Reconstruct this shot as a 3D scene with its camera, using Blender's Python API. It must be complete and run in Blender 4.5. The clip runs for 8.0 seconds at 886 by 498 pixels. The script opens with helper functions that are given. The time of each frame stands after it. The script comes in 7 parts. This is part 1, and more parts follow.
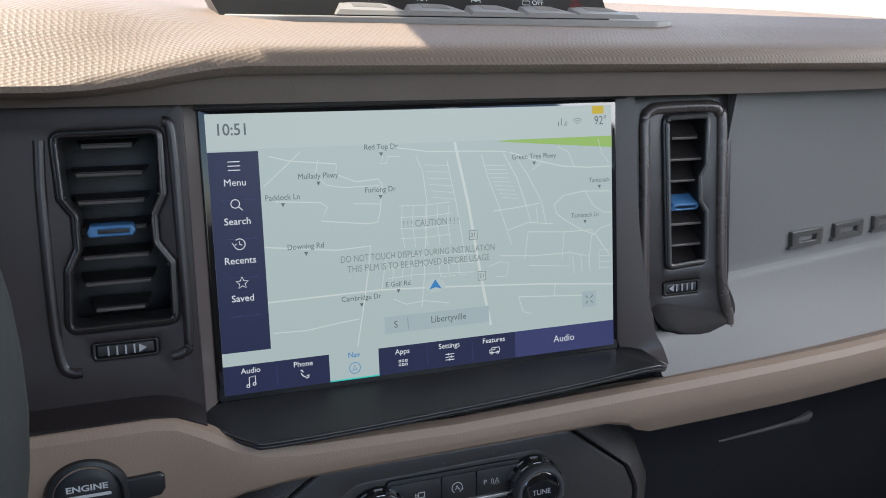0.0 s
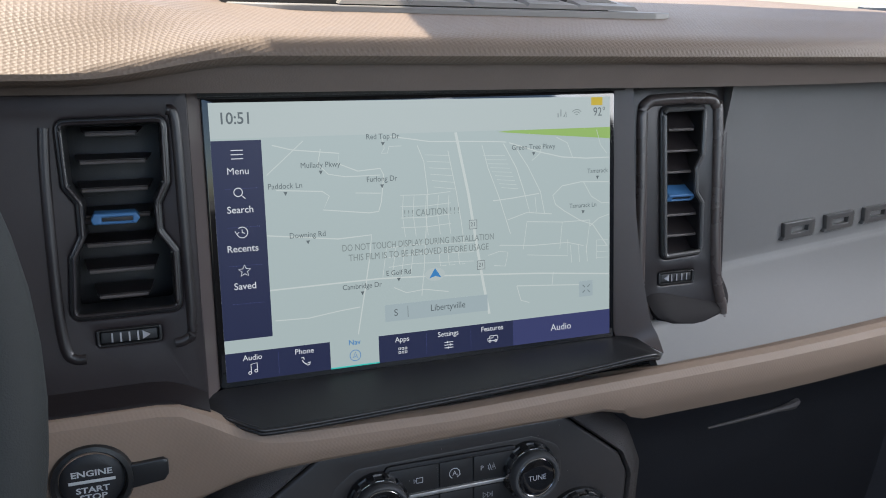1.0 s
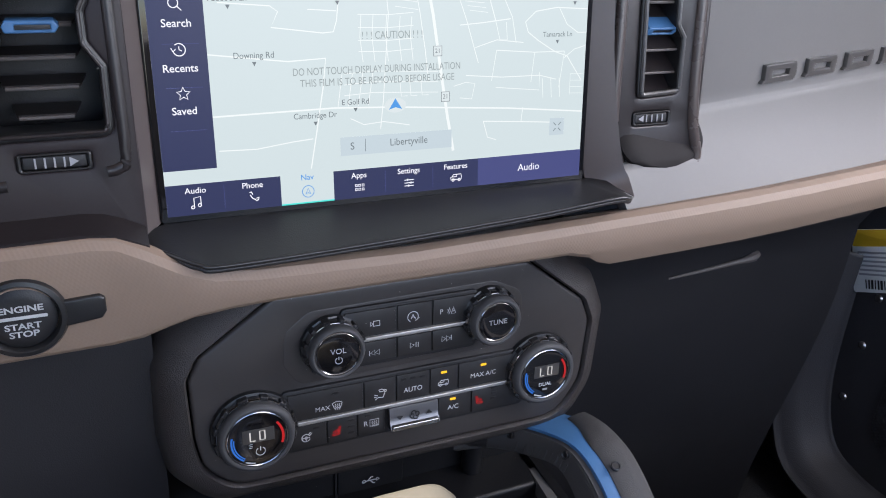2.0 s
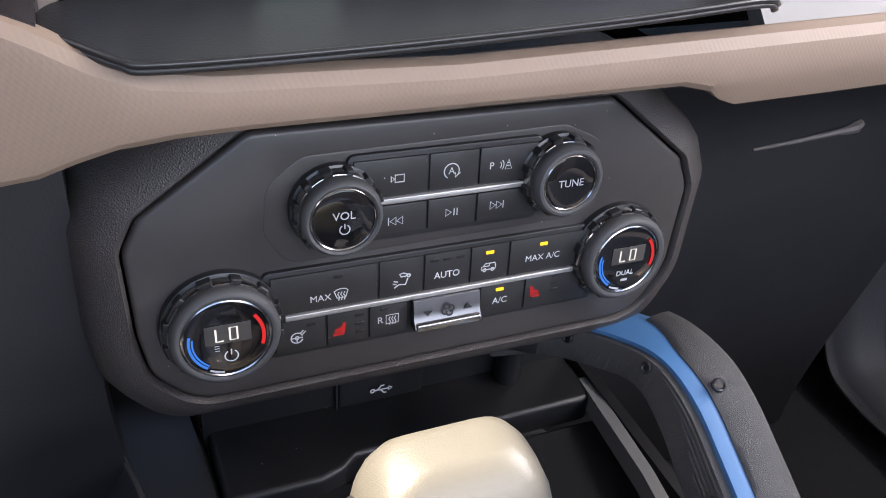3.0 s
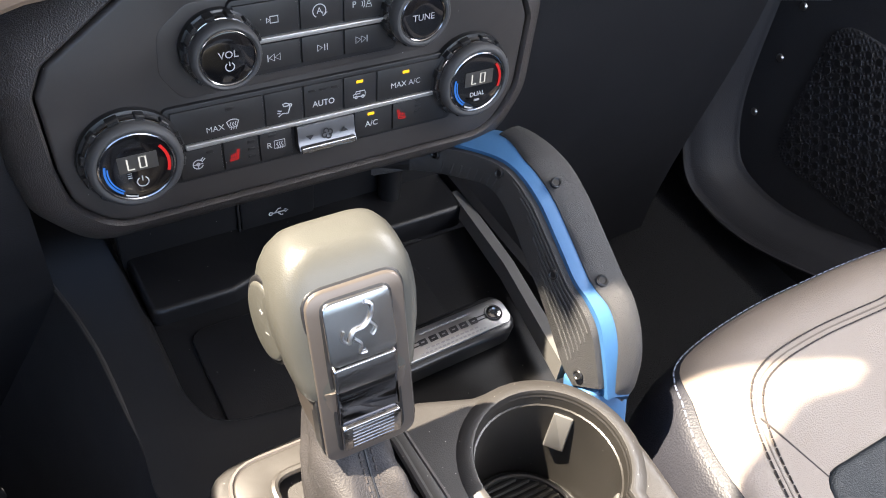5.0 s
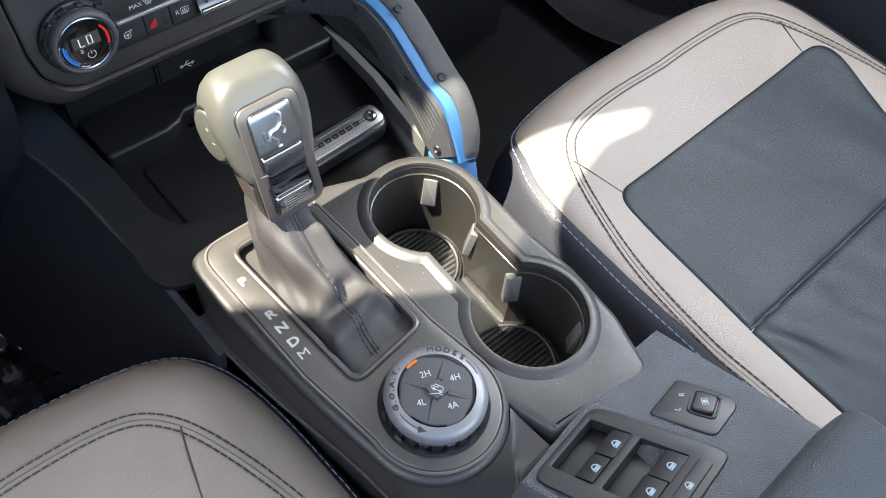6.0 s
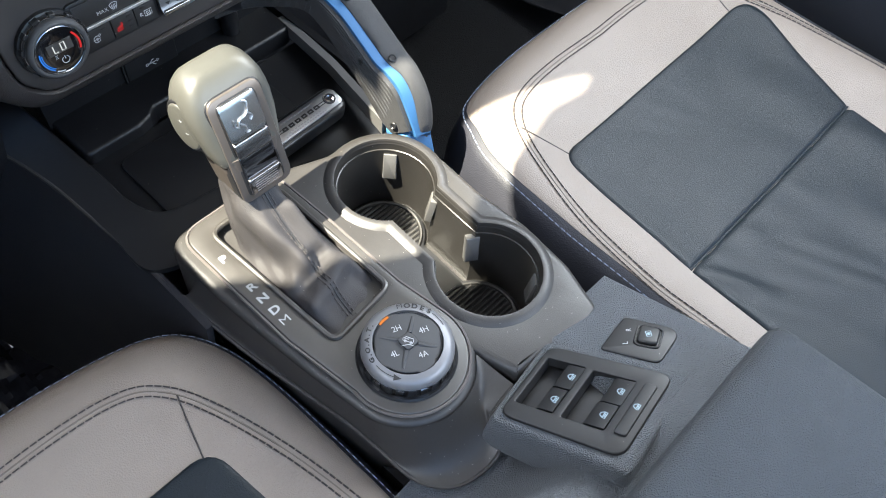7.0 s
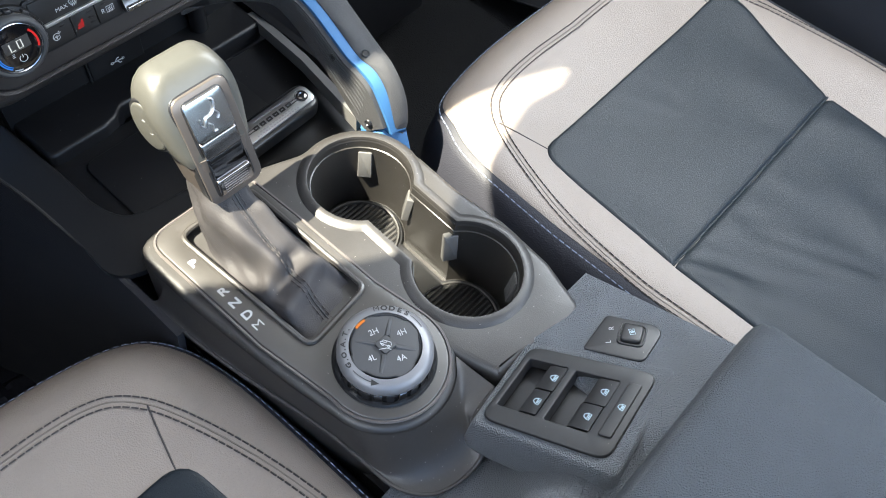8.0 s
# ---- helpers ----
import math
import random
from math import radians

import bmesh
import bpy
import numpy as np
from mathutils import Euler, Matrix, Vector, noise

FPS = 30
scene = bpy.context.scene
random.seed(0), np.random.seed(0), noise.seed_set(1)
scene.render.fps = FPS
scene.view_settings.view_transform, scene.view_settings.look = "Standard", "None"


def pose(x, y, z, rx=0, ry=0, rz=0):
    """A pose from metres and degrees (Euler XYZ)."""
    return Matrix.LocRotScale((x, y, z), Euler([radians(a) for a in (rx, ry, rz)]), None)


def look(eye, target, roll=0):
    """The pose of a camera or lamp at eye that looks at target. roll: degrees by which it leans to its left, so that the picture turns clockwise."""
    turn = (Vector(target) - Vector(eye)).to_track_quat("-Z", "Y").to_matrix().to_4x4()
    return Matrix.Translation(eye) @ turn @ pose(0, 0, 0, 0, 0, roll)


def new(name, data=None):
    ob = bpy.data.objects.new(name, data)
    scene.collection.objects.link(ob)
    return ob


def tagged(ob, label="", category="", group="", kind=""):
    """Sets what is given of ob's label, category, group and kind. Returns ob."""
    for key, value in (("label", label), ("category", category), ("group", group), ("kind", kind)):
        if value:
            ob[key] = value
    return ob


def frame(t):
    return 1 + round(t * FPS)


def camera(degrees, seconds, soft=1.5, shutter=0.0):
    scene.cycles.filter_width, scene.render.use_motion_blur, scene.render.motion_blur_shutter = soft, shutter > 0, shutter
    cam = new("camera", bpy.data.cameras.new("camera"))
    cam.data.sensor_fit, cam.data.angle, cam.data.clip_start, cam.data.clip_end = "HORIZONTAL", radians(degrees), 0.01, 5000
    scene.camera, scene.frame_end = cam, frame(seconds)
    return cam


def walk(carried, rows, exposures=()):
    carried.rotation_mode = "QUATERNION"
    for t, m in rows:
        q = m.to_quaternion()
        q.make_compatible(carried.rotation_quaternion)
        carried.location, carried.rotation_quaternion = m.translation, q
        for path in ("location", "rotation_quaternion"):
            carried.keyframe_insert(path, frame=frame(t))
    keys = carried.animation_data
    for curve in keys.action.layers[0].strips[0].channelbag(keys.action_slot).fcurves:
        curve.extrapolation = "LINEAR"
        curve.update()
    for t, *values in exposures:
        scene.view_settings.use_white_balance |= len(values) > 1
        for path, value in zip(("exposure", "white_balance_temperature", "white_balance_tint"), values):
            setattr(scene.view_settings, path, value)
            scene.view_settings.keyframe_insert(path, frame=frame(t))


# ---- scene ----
cam = camera(56.9, 8.0, soft=1.0)
PATH = [
    (0, (-0.161, -0.449, 0.916), (0.5, 1.356, 0.361), 1.0),
    (0.5, (-0.171, -0.449, 0.919), (0.483, 1.36, 0.372), 1.0),
    (1, (-0.17, -0.45, 0.92), (0.517, 1.333, 0.33), 1.7),
    (1.5, (-0.179, -0.447, 0.916), (0.574, 1.256, 0.186), 3.1),
    (2, (-0.16, -0.424, 0.894), (0.585, 1.197, -0.009), 4.1),
    (2.2, (-0.153, -0.4, 0.879), (0.568, 1.194, -0.09), 4.6),
    (3.3, (-0.12, -0.284, 0.78), (0.597, 1.183, -0.375), 6.3),
    (3.5, (-0.118, -0.283, 0.78), (0.602, 1.169, -0.393), 6.4),
    (4, (-0.114, -0.271, 0.772), (0.616, 1.141, -0.441), 6.5),
    (4.5, (-0.118, -0.288, 0.79), (0.658, 1.034, -0.495), 7.5),
    (5, (-0.145, -0.365, 0.831), (0.701, 0.793, -0.564), 9.0),
    (5.2, (-0.164, -0.395, 0.846), (0.715, 0.661, -0.608), 10.0),
    (6.3, (-0.242, -0.506, 0.983), (0.627, 0.205, -0.672), 8.6),
    (6.5, (-0.251, -0.515, 0.989), (0.638, 0.188, -0.659), 8.6),
    (7, (-0.248, -0.518, 0.996), (0.642, 0.156, -0.663), 8.1),
    (7.5, (-0.244, -0.516, 0.995), (0.651, 0.135, -0.671), 8.1),
    (8, (-0.237, -0.513, 0.983), (0.68, 0.123, -0.677), 9.1),
]
walk(cam, [(t, look(eye, target, roll)) for t, eye, target, roll in PATH],
     exposures=[(0.0, 2.15, 6200, 8), (1.2, 2.09, 6250, 10), (2.0, 2.85, 6350, 16), (3.3, 3.50, 6750, 16), (4.5, 3.48, 6700, 14), (5.2, 3.24, 6450, 10), (6.3, 3.25, 6050, 5), (8.0, 3.30, 6100, 4)])

# ---- light ----
SUN_WAY = Vector((0.50, -0.25, -1.0)).normalized()
sun = new("sun", bpy.data.lights.new("sun", "SUN"))
sun.data.energy, sun.data.angle, sun.data.color = 3.3, radians(0.6), (1.0, 0.88, 0.70)
sun.matrix_world = look(-SUN_WAY * 20, (0, 0, 0))
world = bpy.data.worlds.new("sky")
scene.world = world
world.use_nodes = True
_wn = world.node_tree.nodes
_sky = _wn.new("ShaderNodeTexSky")
_sky.sky_type, _sky.sun_disc = "NISHITA", False
_sky.sun_elevation, _sky.sun_rotation = radians(61), radians(290)
_bg = next(n for n in _wn if n.type == "BACKGROUND")
_bg.inputs["Strength"].default_value = 0.084
world.node_tree.links.new(_sky.outputs[0], _bg.inputs["Color"])


def opening(name, eye, target, w, h, watts):
    """An area lamp added near a window plane to boost the cabin's sky light."""
    la = new(name, bpy.data.lights.new(name, "AREA"))
    la.data.shape, la.data.size, la.data.size_y, la.data.energy, la.data.color = "RECTANGLE", w, h, watts, (1.0, 0.985, 0.985)
    la.matrix_world = look(eye, target)


opening("daylight_left", (-0.735, -0.30, 1.08), (0.2, -0.30, 0.75), 0.85, 0.30, 0.58)
opening("daylight_right", (0.79, -0.30, 1.08), (-0.2, -0.30, 0.75), 0.85, 0.30, 1.62)
opening("daylight_front", (0.0, 0.30, 1.14), (0.0, -0.30, 0.45), 1.1, 0.34, 0.50)
# Rear fill stands inside the cabin, moved right to leave the driver's side darker.
opening("daylight_rear", (0.40, -1.40, 1.15), (0.12, -0.2, 0.62), 0.8, 0.45, 0.97)


# ---- materials ----
def pm(name, base, rough=0.5, metal=0.0, grain=None, cells=None, var=0.12, varscale=25.0, dust=0.0, coat=0.0, spec=0.5, emit=None):
    """A procedural surface: colour variation at two scales, roughness variation, noise or cell relief, dust specks."""
    m = bpy.data.materials.new(name)
    m.use_nodes = True
    nt = m.node_tree
    b = nt.nodes["Principled BSDF"]
    L = nt.links.new
    co = nt.nodes.new("ShaderNodeTexCoord")

    def node(kind, **kw):
        n = nt.nodes.new(kind)
        for k, v in kw.items():
            n.inputs[k].default_value = v
        return n

    n1 = node("ShaderNodeTexNoise", Scale=varscale, Detail=5.0, Roughness=0.6)
    n2 = node("ShaderNodeTexNoise", Scale=varscale * 14, Detail=3.0)
    L(co.outputs["Object"], n1.inputs["Vector"])
    L(co.outputs["Object"], n2.inputs["Vector"])
    add = nt.nodes.new("ShaderNodeMath")
    add.operation = "MULTIPLY_ADD"
    add.inputs[1].default_value = 0.35
    L(n2.outputs["Fac"], add.inputs[0])
    L(n1.outputs["Fac"], add.inputs[2])
    ramp = nt.nodes.new("ShaderNodeMapRange")
    ramp.inputs["From Min"].default_value, ramp.inputs["From Max"].default_value = 0.40, 0.95
    L(add.outputs[0], ramp.inputs["Value"])
    mix = nt.nodes.new("ShaderNodeMix")
    mix.data_type = "RGBA"
    lo = [c * (1 - var) for c in base[:3]] + [1]
    hi = [min(1, c * (1 + var)) for c in base[:3]] + [1]
    mix.inputs[6].default_value, mix.inputs[7].default_value = lo, hi
    L(ramp.outputs[0], mix.inputs[0])
    colour = mix.outputs[2]
    if dust:
        v = node("ShaderNodeTexVoronoi", Scale=420.0)
        L(co.outputs["Object"], v.inputs["Vector"])
        less = nt.nodes.new("ShaderNodeMath")
        less.operation = "LESS_THAN"
        less.inputs[1].default_value = 0.11
        L(v.outputs["Distance"], less.inputs[0])
        sep = nt.nodes.new("ShaderNodeSeparateColor")
        L(v.outputs["Color"], sep.inputs[0])
        few = nt.nodes.new("ShaderNodeMath")
        few.operation = "LESS_THAN"
        few.inputs[1].default_value = dust
        L(sep.outputs[0], few.inputs[0])
        both = nt.nodes.new("ShaderNodeMath")
        both.operation = "MULTIPLY"
        L(less.outputs[0], both.inputs[0])
        L(few.outputs[0], both.inputs[1])
        dm = nt.nodes.new("ShaderNodeMix")
        dm.data_type = "RGBA"
        dm.inputs[7].default_value = (0.42, 0.40, 0.37, 1)
        L(both.outputs[0], dm.inputs[0])
        L(colour, dm.inputs[6])
        colour = dm.outputs[2]
    L(colour, b.inputs["Base Color"])
    rr = nt.nodes.new("ShaderNodeMapRange")
    rr.inputs["To Min"].default_value, rr.inputs["To Max"].default_value = max(0.02, rough * 0.85), min(1, rough * 1.15)
    L(n1.outputs["Fac"], rr.inputs["Value"])
    L(rr.outputs[0], b.inputs["Roughness"])
    b.inputs["Metallic"].default_value = metal
    b.inputs["Coat Weight"].default_value = coat
    b.inputs["Coat Roughness"].default_value = 0.05
    b.inputs["Specular IOR Level"].default_value = spec
    if grain or cells:
        scale, strength, depth = grain or cells
        if cells:
            mp = nt.nodes.new("ShaderNodeMapping")
            mp.inputs["Rotation"].default_value = (radians(35), radians(20), radians(45))
            L(co.outputs["Object"], mp.inputs["Vector"])
            tx = node("ShaderNodeTexVoronoi", Scale=scale, Randomness=0.0)
            L(mp.outputs[0], tx.inputs["Vector"])
            out = tx.outputs["Distance"]
        else:
            tx = node("ShaderNodeTexVoronoi", Scale=scale, Randomness=1.0)
            L(co.outputs["Object"], tx.inputs["Vector"])
            out = tx.outputs["Distance"]
        bump = nt.nodes.new("ShaderNodeBump")
        bump.inputs["Strength"].default_value, bump.inputs["Distance"].default_value = strength, depth
        L(out, bump.inputs["Height"])
        L(bump.outputs[0], b.inputs["Normal"])
    if emit:
        b.inputs["Emission Color"].default_value = (*emit[:3], 1)
        b.inputs["Emission Strength"].default_value = emit[3]
    return m


def glow(name, c, strength):
    """Something that gives off light: a display's picture, a lit mark."""
    m = bpy.data.materials.new(name)
    m.use_nodes = True
    b = m.node_tree.nodes["Principled BSDF"]
    b.inputs["Base Color"].default_value = (0.006, 0.006, 0.007, 1)
    b.inputs["Roughness"].default_value = 0.3
    b.inputs["Specular IOR Level"].default_value = 0.18
    b.inputs["Emission Color"].default_value = (*c, 1)
    b.inputs["Emission Strength"].default_value = strength
    return m


SCREEN = 0.150
M_PAD = pm("sandstone_pad", (0.138, 0.102, 0.078), 0.62, cells=(480, 0.55, 0.0008), var=0.08)
M_BAND = pm("taupe_dash_band", (0.155, 0.125, 0.108), 0.5, grain=(900, 0.2, 0.0004), var=0.06)
M_BAR = pm("sandstone_trim", (0.232, 0.168, 0.125), 0.58, cells=(640, 0.22, 0.0005), var=0.05)
M_STRIP = pm("taupe_strip", (0.10, 0.088, 0.084), 0.55, grain=(900, 0.2, 0.0004), var=0.06)
M_DARK = pm("charcoal_plastic", (0.0195, 0.0160, 0.0168), 0.34, grain=(1300, 0.10, 0.0003), var=0.12)
M_DRIVER = pm("deep_charcoal_plastic", (0.0270, 0.0220, 0.0235), 0.36, grain=(1300, 0.08, 0.0002), var=0.12, spec=0.22)
M_FOOT = pm("matt_charcoal_plastic", (0.0150, 0.0130, 0.0135), 0.62, grain=(1300, 0.08, 0.0002), var=0.12, spec=0.12)
M_GLOSSDARK = pm("satin_black_plastic", (0.014, 0.014, 0.015), 0.32, var=0.15)
M_BLACK = pm("black_plastic", (0.0135, 0.0135, 0.015), 0.46, grain=(1100, 0.15, 0.0004), var=0.2)
M_FACE = pm("climate_faceplate_plastic", (0.037, 0.0335, 0.0325), 0.42, grain=(1800, 0.08, 0.0002), var=0.08, dust=0.012)
M_NAME = pm("nameplate_paint", (0.085, 0.083, 0.082), 0.30, metal=0.3, var=0.05)
M_SURR = pm("satin_bronze_surround", (0.088, 0.071, 0.067), 0.34, grain=(1600, 0.08, 0.0002), var=0.06)
M_RIB = pm("satin_bronze_rib", (0.070, 0.057, 0.054), 0.28, var=0.08)
M_GRAIN = pm("grained_charcoal_vinyl", (0.048, 0.042, 0.040), 0.45, grain=(1300, 0.6, 0.0006), var=0.1)
M_BTN = pm("button_black", (0.0185, 0.018, 0.0185), 0.42, grain=(2200, 0.08, 0.0002), var=0.1, dust=0.015)
M_RUBBER = pm("soft_knob_rubber", (0.050, 0.050, 0.052), 0.62, grain=(2500, 0.08, 0.0002), var=0.08)
M_TOGGLE = pm("grey_toggle_plastic", (0.150, 0.142, 0.136), 0.55, grain=(2500, 0.08, 0.0002), var=0.06)
M_CHROME = pm("dark_chrome", (0.34, 0.33, 0.33), 0.18, metal=1.0, var=0.05)
M_ROCKER = pm("brushed_rocker_metal", (0.21, 0.21, 0.22), 0.40, metal=1.0, var=0.05)
M_LINE = pm("satin_line_metal", (0.52, 0.51, 0.50), 0.42, metal=0.75, var=0.05)
M_SATIN = pm("satin_silver", (0.46, 0.46, 0.47), 0.30, metal=1.0, var=0.05)
M_BRIGHT = pm("bright_chrome", (0.46, 0.46, 0.46), 0.22, metal=1.0, var=0.02)
M_LCD = pm("grey_display_glass", (0.050, 0.048, 0.046), 0.25, var=0.05)
M_WINDOW = pm("smoky_mirror", (0.20, 0.20, 0.21), 0.08, metal=1.0, var=0.02)
M_LENS = pm("gloss_black_lens", (0.006, 0.006, 0.007), 0.06, var=0.0, coat=0.6)
M_WHITE = pm("white_print", (0.46, 0.47, 0.48), 0.5, var=0.03)
M_GREYP = pm("grey_print", (0.30, 0.30, 0.32), 0.5, var=0.03)
M_RED = glow("red_mark", (1.0, 0.03, 0.03), 0.067)
M_BLUEL = glow("blue_mark", (0.05, 0.28, 1.0), 0.072)
M_AMBER = glow("amber_lamp", (1.0, 0.55, 0.02), 0.167)
M_ORANGE = glow("orange_lamp", (1.0, 0.28, 0.03), 0.100)
M_DIGIT = glow("white_digits", (0.95, 0.95, 0.9), 0.094)
M_BLUE = pm("matt_blue_plastic", (0.045, 0.136, 0.290), 0.5, grain=(1500, 0.1, 0.0002), var=0.06)
M_SILVERP = pm("silver_grey_dash_paint", (0.135, 0.132, 0.130), 0.55, metal=0.0, grain=(2000, 0.05, 0.0002), var=0.05)
M_CONSOLE = pm("bronze_black_console_plastic", (0.038, 0.0355, 0.034), 0.42, grain=(1500, 0.25, 0.0003), var=0.16, dust=0.16, spec=0.6)
M_WELL = pm("dark_well_plastic", (0.026, 0.024, 0.022), 0.34, grain=(1500, 0.12, 0.0003), var=0.12, dust=0.02)
M_SHIFT = pm("satin_shift_panel", (0.045, 0.041, 0.038), 0.40, grain=(1800, 0.1, 0.0002), var=0.1, dust=0.04, spec=0.9)
M_HANDLE = pm("grained_handle_plastic", (0.054, 0.053, 0.054), 0.48, grain=(2200, 0.7, 0.0006), var=0.1)
M_TRAY = pm("dull_black_tray_plastic", (0.0075, 0.0075, 0.0085), 0.40, grain=(1100, 0.15, 0.0004), var=0.2, dust=0.02, spec=0.35)
M_GLOVE = pm("glovebox_plastic", (0.0137, 0.0137, 0.0160), 0.55, grain=(1100, 0.3, 0.0004), var=0.15)
M_GRIP = pm("grey_grip_tab", (0.105, 0.102, 0.098), 0.5, var=0.05)
M_BASE = pm("blue_grey_console_vinyl", (0.112, 0.120, 0.131), 0.44, spec=0.8, grain=(950, 1.0, 0.0016), var=0.14, dust=0.008)
M_ARM = pm("armrest_vinyl", (0.052, 0.057, 0.064), 0.50, grain=(1000, 1.0, 0.0013), var=0.12, dust=0.01)
M_LEATHER = pm("sandstone_leather", (0.245, 0.204, 0.172), 0.44, grain=(900, 0.5, 0.0005), var=0.06)
M_INSERT = pm("navy_leather", (0.0102, 0.0150, 0.0200), 0.42, spec=0.36, grain=(900, 0.5, 0.0005), var=0.12)
M_SIDE = pm("dark_seat_side_leather", (0.022, 0.0225, 0.030), 0.55, grain=(700, 0.4, 0.0006), var=0.1)
M_THREAD = pm("dark_thread", (0.05, 0.042, 0.04), 0.8, var=0.1)
M_BTHREAD = pm("blue_grey_thread", (0.24, 0.28, 0.38), 0.8, var=0.1)
M_KNOB = pm("sandstone_lever_leather", (0.071, 0.070, 0.062), 0.36, grain=(1500, 0.15, 0.0003), var=0.05)
M_KTRIM = pm("bronze_lever_trim", (0.105, 0.090, 0.080), 0.34, metal=0.35, var=0.05)
M_BOOT = pm("charcoal_boot_leather", (0.042, 0.039, 0.040), 0.60, spec=0.30, grain=(1100, 0.4, 0.0006), var=0.12, dust=0.02)
M_CARPET = pm("black_carpet", (0.015, 0.015, 0.017), 0.95, grain=(500, 0.9, 0.002), var=0.4, varscale=60)
M_MAT = pm("ribbed_rubber_mat", (0.050, 0.048, 0.046), 0.40, var=0.15, dust=0.02)
M_PAPER = pm("label_paper", (0.75, 0.75, 0.73), 0.6, var=0.03)
M_YELLOW = pm("label_yellow", (0.70, 0.42, 0.02), 0.6, var=0.05)
M_HEAD = pm("headliner_cloth", (0.42, 0.41, 0.40), 0.9, var=0.05)
M_SHELL = pm("dark_door_trim", (0.028, 0.028, 0.032), 0.6, grain=(700, 0.4, 0.0006), var=0.1)
M_ASPHALT = pm("asphalt", (0.16, 0.155, 0.15), 0.9, var=0.25, varscale=0.6)
M_CARP = pm("grey_car_paint", (0.30, 0.30, 0.31), 0.25, coat=0.8, var=0.03)
M_CARW = pm("white_car_paint", (0.7, 0.7, 0.7), 0.3, coat=0.8, var=0.03)
M_GLASSD = pm("tinted_car_glass", (0.02, 0.025, 0.03), 0.05, var=0.0)
S_MAP = glow("display_map", (0.60, 0.70, 0.685), SCREEN)
S_HEAD = glow("display_header", (0.66, 0.74, 0.72), SCREEN)
S_ROAD = glow("display_road", (0.78, 0.84, 0.80), SCREEN * 1.05)
S_GREEN = glow("display_park", (0.42, 0.66, 0.16), SCREEN)
S_NAVY = glow("display_navy", (0.026, 0.033, 0.095), SCREEN)
S_NAVY2 = glow("display_indigo", (0.058, 0.068, 0.20), SCREEN)
S_TEXT = glow("display_text_dark", (0.15, 0.18, 0.19), SCREEN)
S_GREY = glow("display_text_grey", (0.30, 0.35, 0.34), SCREEN)
S_WHITE = glow("display_text_white", (0.85, 0.87, 0.90), SCREEN * 1.1)
S_BLUE = glow("display_blue", (0.06, 0.30, 0.70), SCREEN)
S_TEAL = glow("display_teal", (0.05, 0.75, 0.65), SCREEN)
S_YEL = glow("display_yellow", (0.80, 0.58, 0.03), SCREEN)
S_CARD = glow("display_card", (0.52, 0.62, 0.64), SCREEN)


# ---- mesh helpers ----
def axes(o, u, v, w):
    m = Matrix.Identity(4)
    for i, c in enumerate((u, v, w, o)):
        for j in range(3):
            m[j][i] = c[j]
    return m


def thing(name, loc, label, category, group="", kind=""):
    ob = new(name)
    ob.empty_display_size = 0.02
    ob.location = loc
    return tagged(ob, label, category, group, kind)


def to_mesh(name, bm, material, sharp=38):
    bmesh.ops.recalc_face_normals(bm, faces=bm.faces)
    me = bpy.data.meshes.new(name)
    bm.to_mesh(me)
    bm.free()
    me.materials.append(material)
    for p in me.polygons:
        p.use_smooth = p.material_index == 0
        p.material_index = 0
    me.set_sharp_from_angle(angle=radians(sharp))
    return me


def part(name, bm, material, parent, label="", sharp=38):
    me = bm if isinstance(bm, bpy.types.Mesh) else to_mesh(name, bm, material, sharp)
    ob = new(name, me)
    ob.parent = parent
    if parent.parent is None:
        ob.matrix_parent_inverse = Matrix.Translation(-parent.location)
    return tagged(ob, label)


def solo(name, bm, material, label, category, kind="", sharp=38):
    ob = new(name, to_mesh(name, bm, material, sharp))
    return tagged(ob, label, category, "", kind)


def rpoly(pts, r, n=4):
    """A polygon with rounded corners; a point may bring its own radius."""
    out, k = [], len(pts)
    for i in range(k):
        p = Vector(pts[i][:2])
        rad = pts[i][2] if len(pts[i]) > 2 else r
        a, b = Vector(pts[i - 1][:2]) - p, Vector(pts[(i + 1) % k][:2]) - p
        la, lb = a.length, b.length
        a.normalize(), b.normalize()
        ang = a.angle(b)
        if rad <= 0 or ang > 3.05:
            out.append(p)
            continue
        d = min(rad / math.tan(ang / 2), 0.49 * min(la, lb))
        p0, p1 = p + a * d, p + b * d
        for j in range(n + 1):
            s = j / n
            out.append(p0 * (1 - s) ** 2 + p * 2 * s * (1 - s) + p1 * s * s)
    return out


def rect(w, h, r=0.0, cx=0.0, cy=0.0, n=4):
    return rpoly([(cx - w / 2, cy - h / 2), (cx + w / 2, cy - h / 2), (cx + w / 2, cy + h / 2), (cx - w / 2, cy + h / 2)], r, n)


def disc(r, n=40, cx=0.0, cy=0.0):
    return [Vector((cx + r * math.cos(2 * math.pi * i / n), cy + r * math.sin(2 * math.pi * i / n))) for i in range(n)]


def ccw(poly):
    poly = [Vector(p[:2]) for p in poly]
    area = sum(poly[i - 1].x * poly[i].y - poly[i].x * poly[i - 1].y for i in range(len(poly)))
    return poly if area > 0 else poly[::-1]


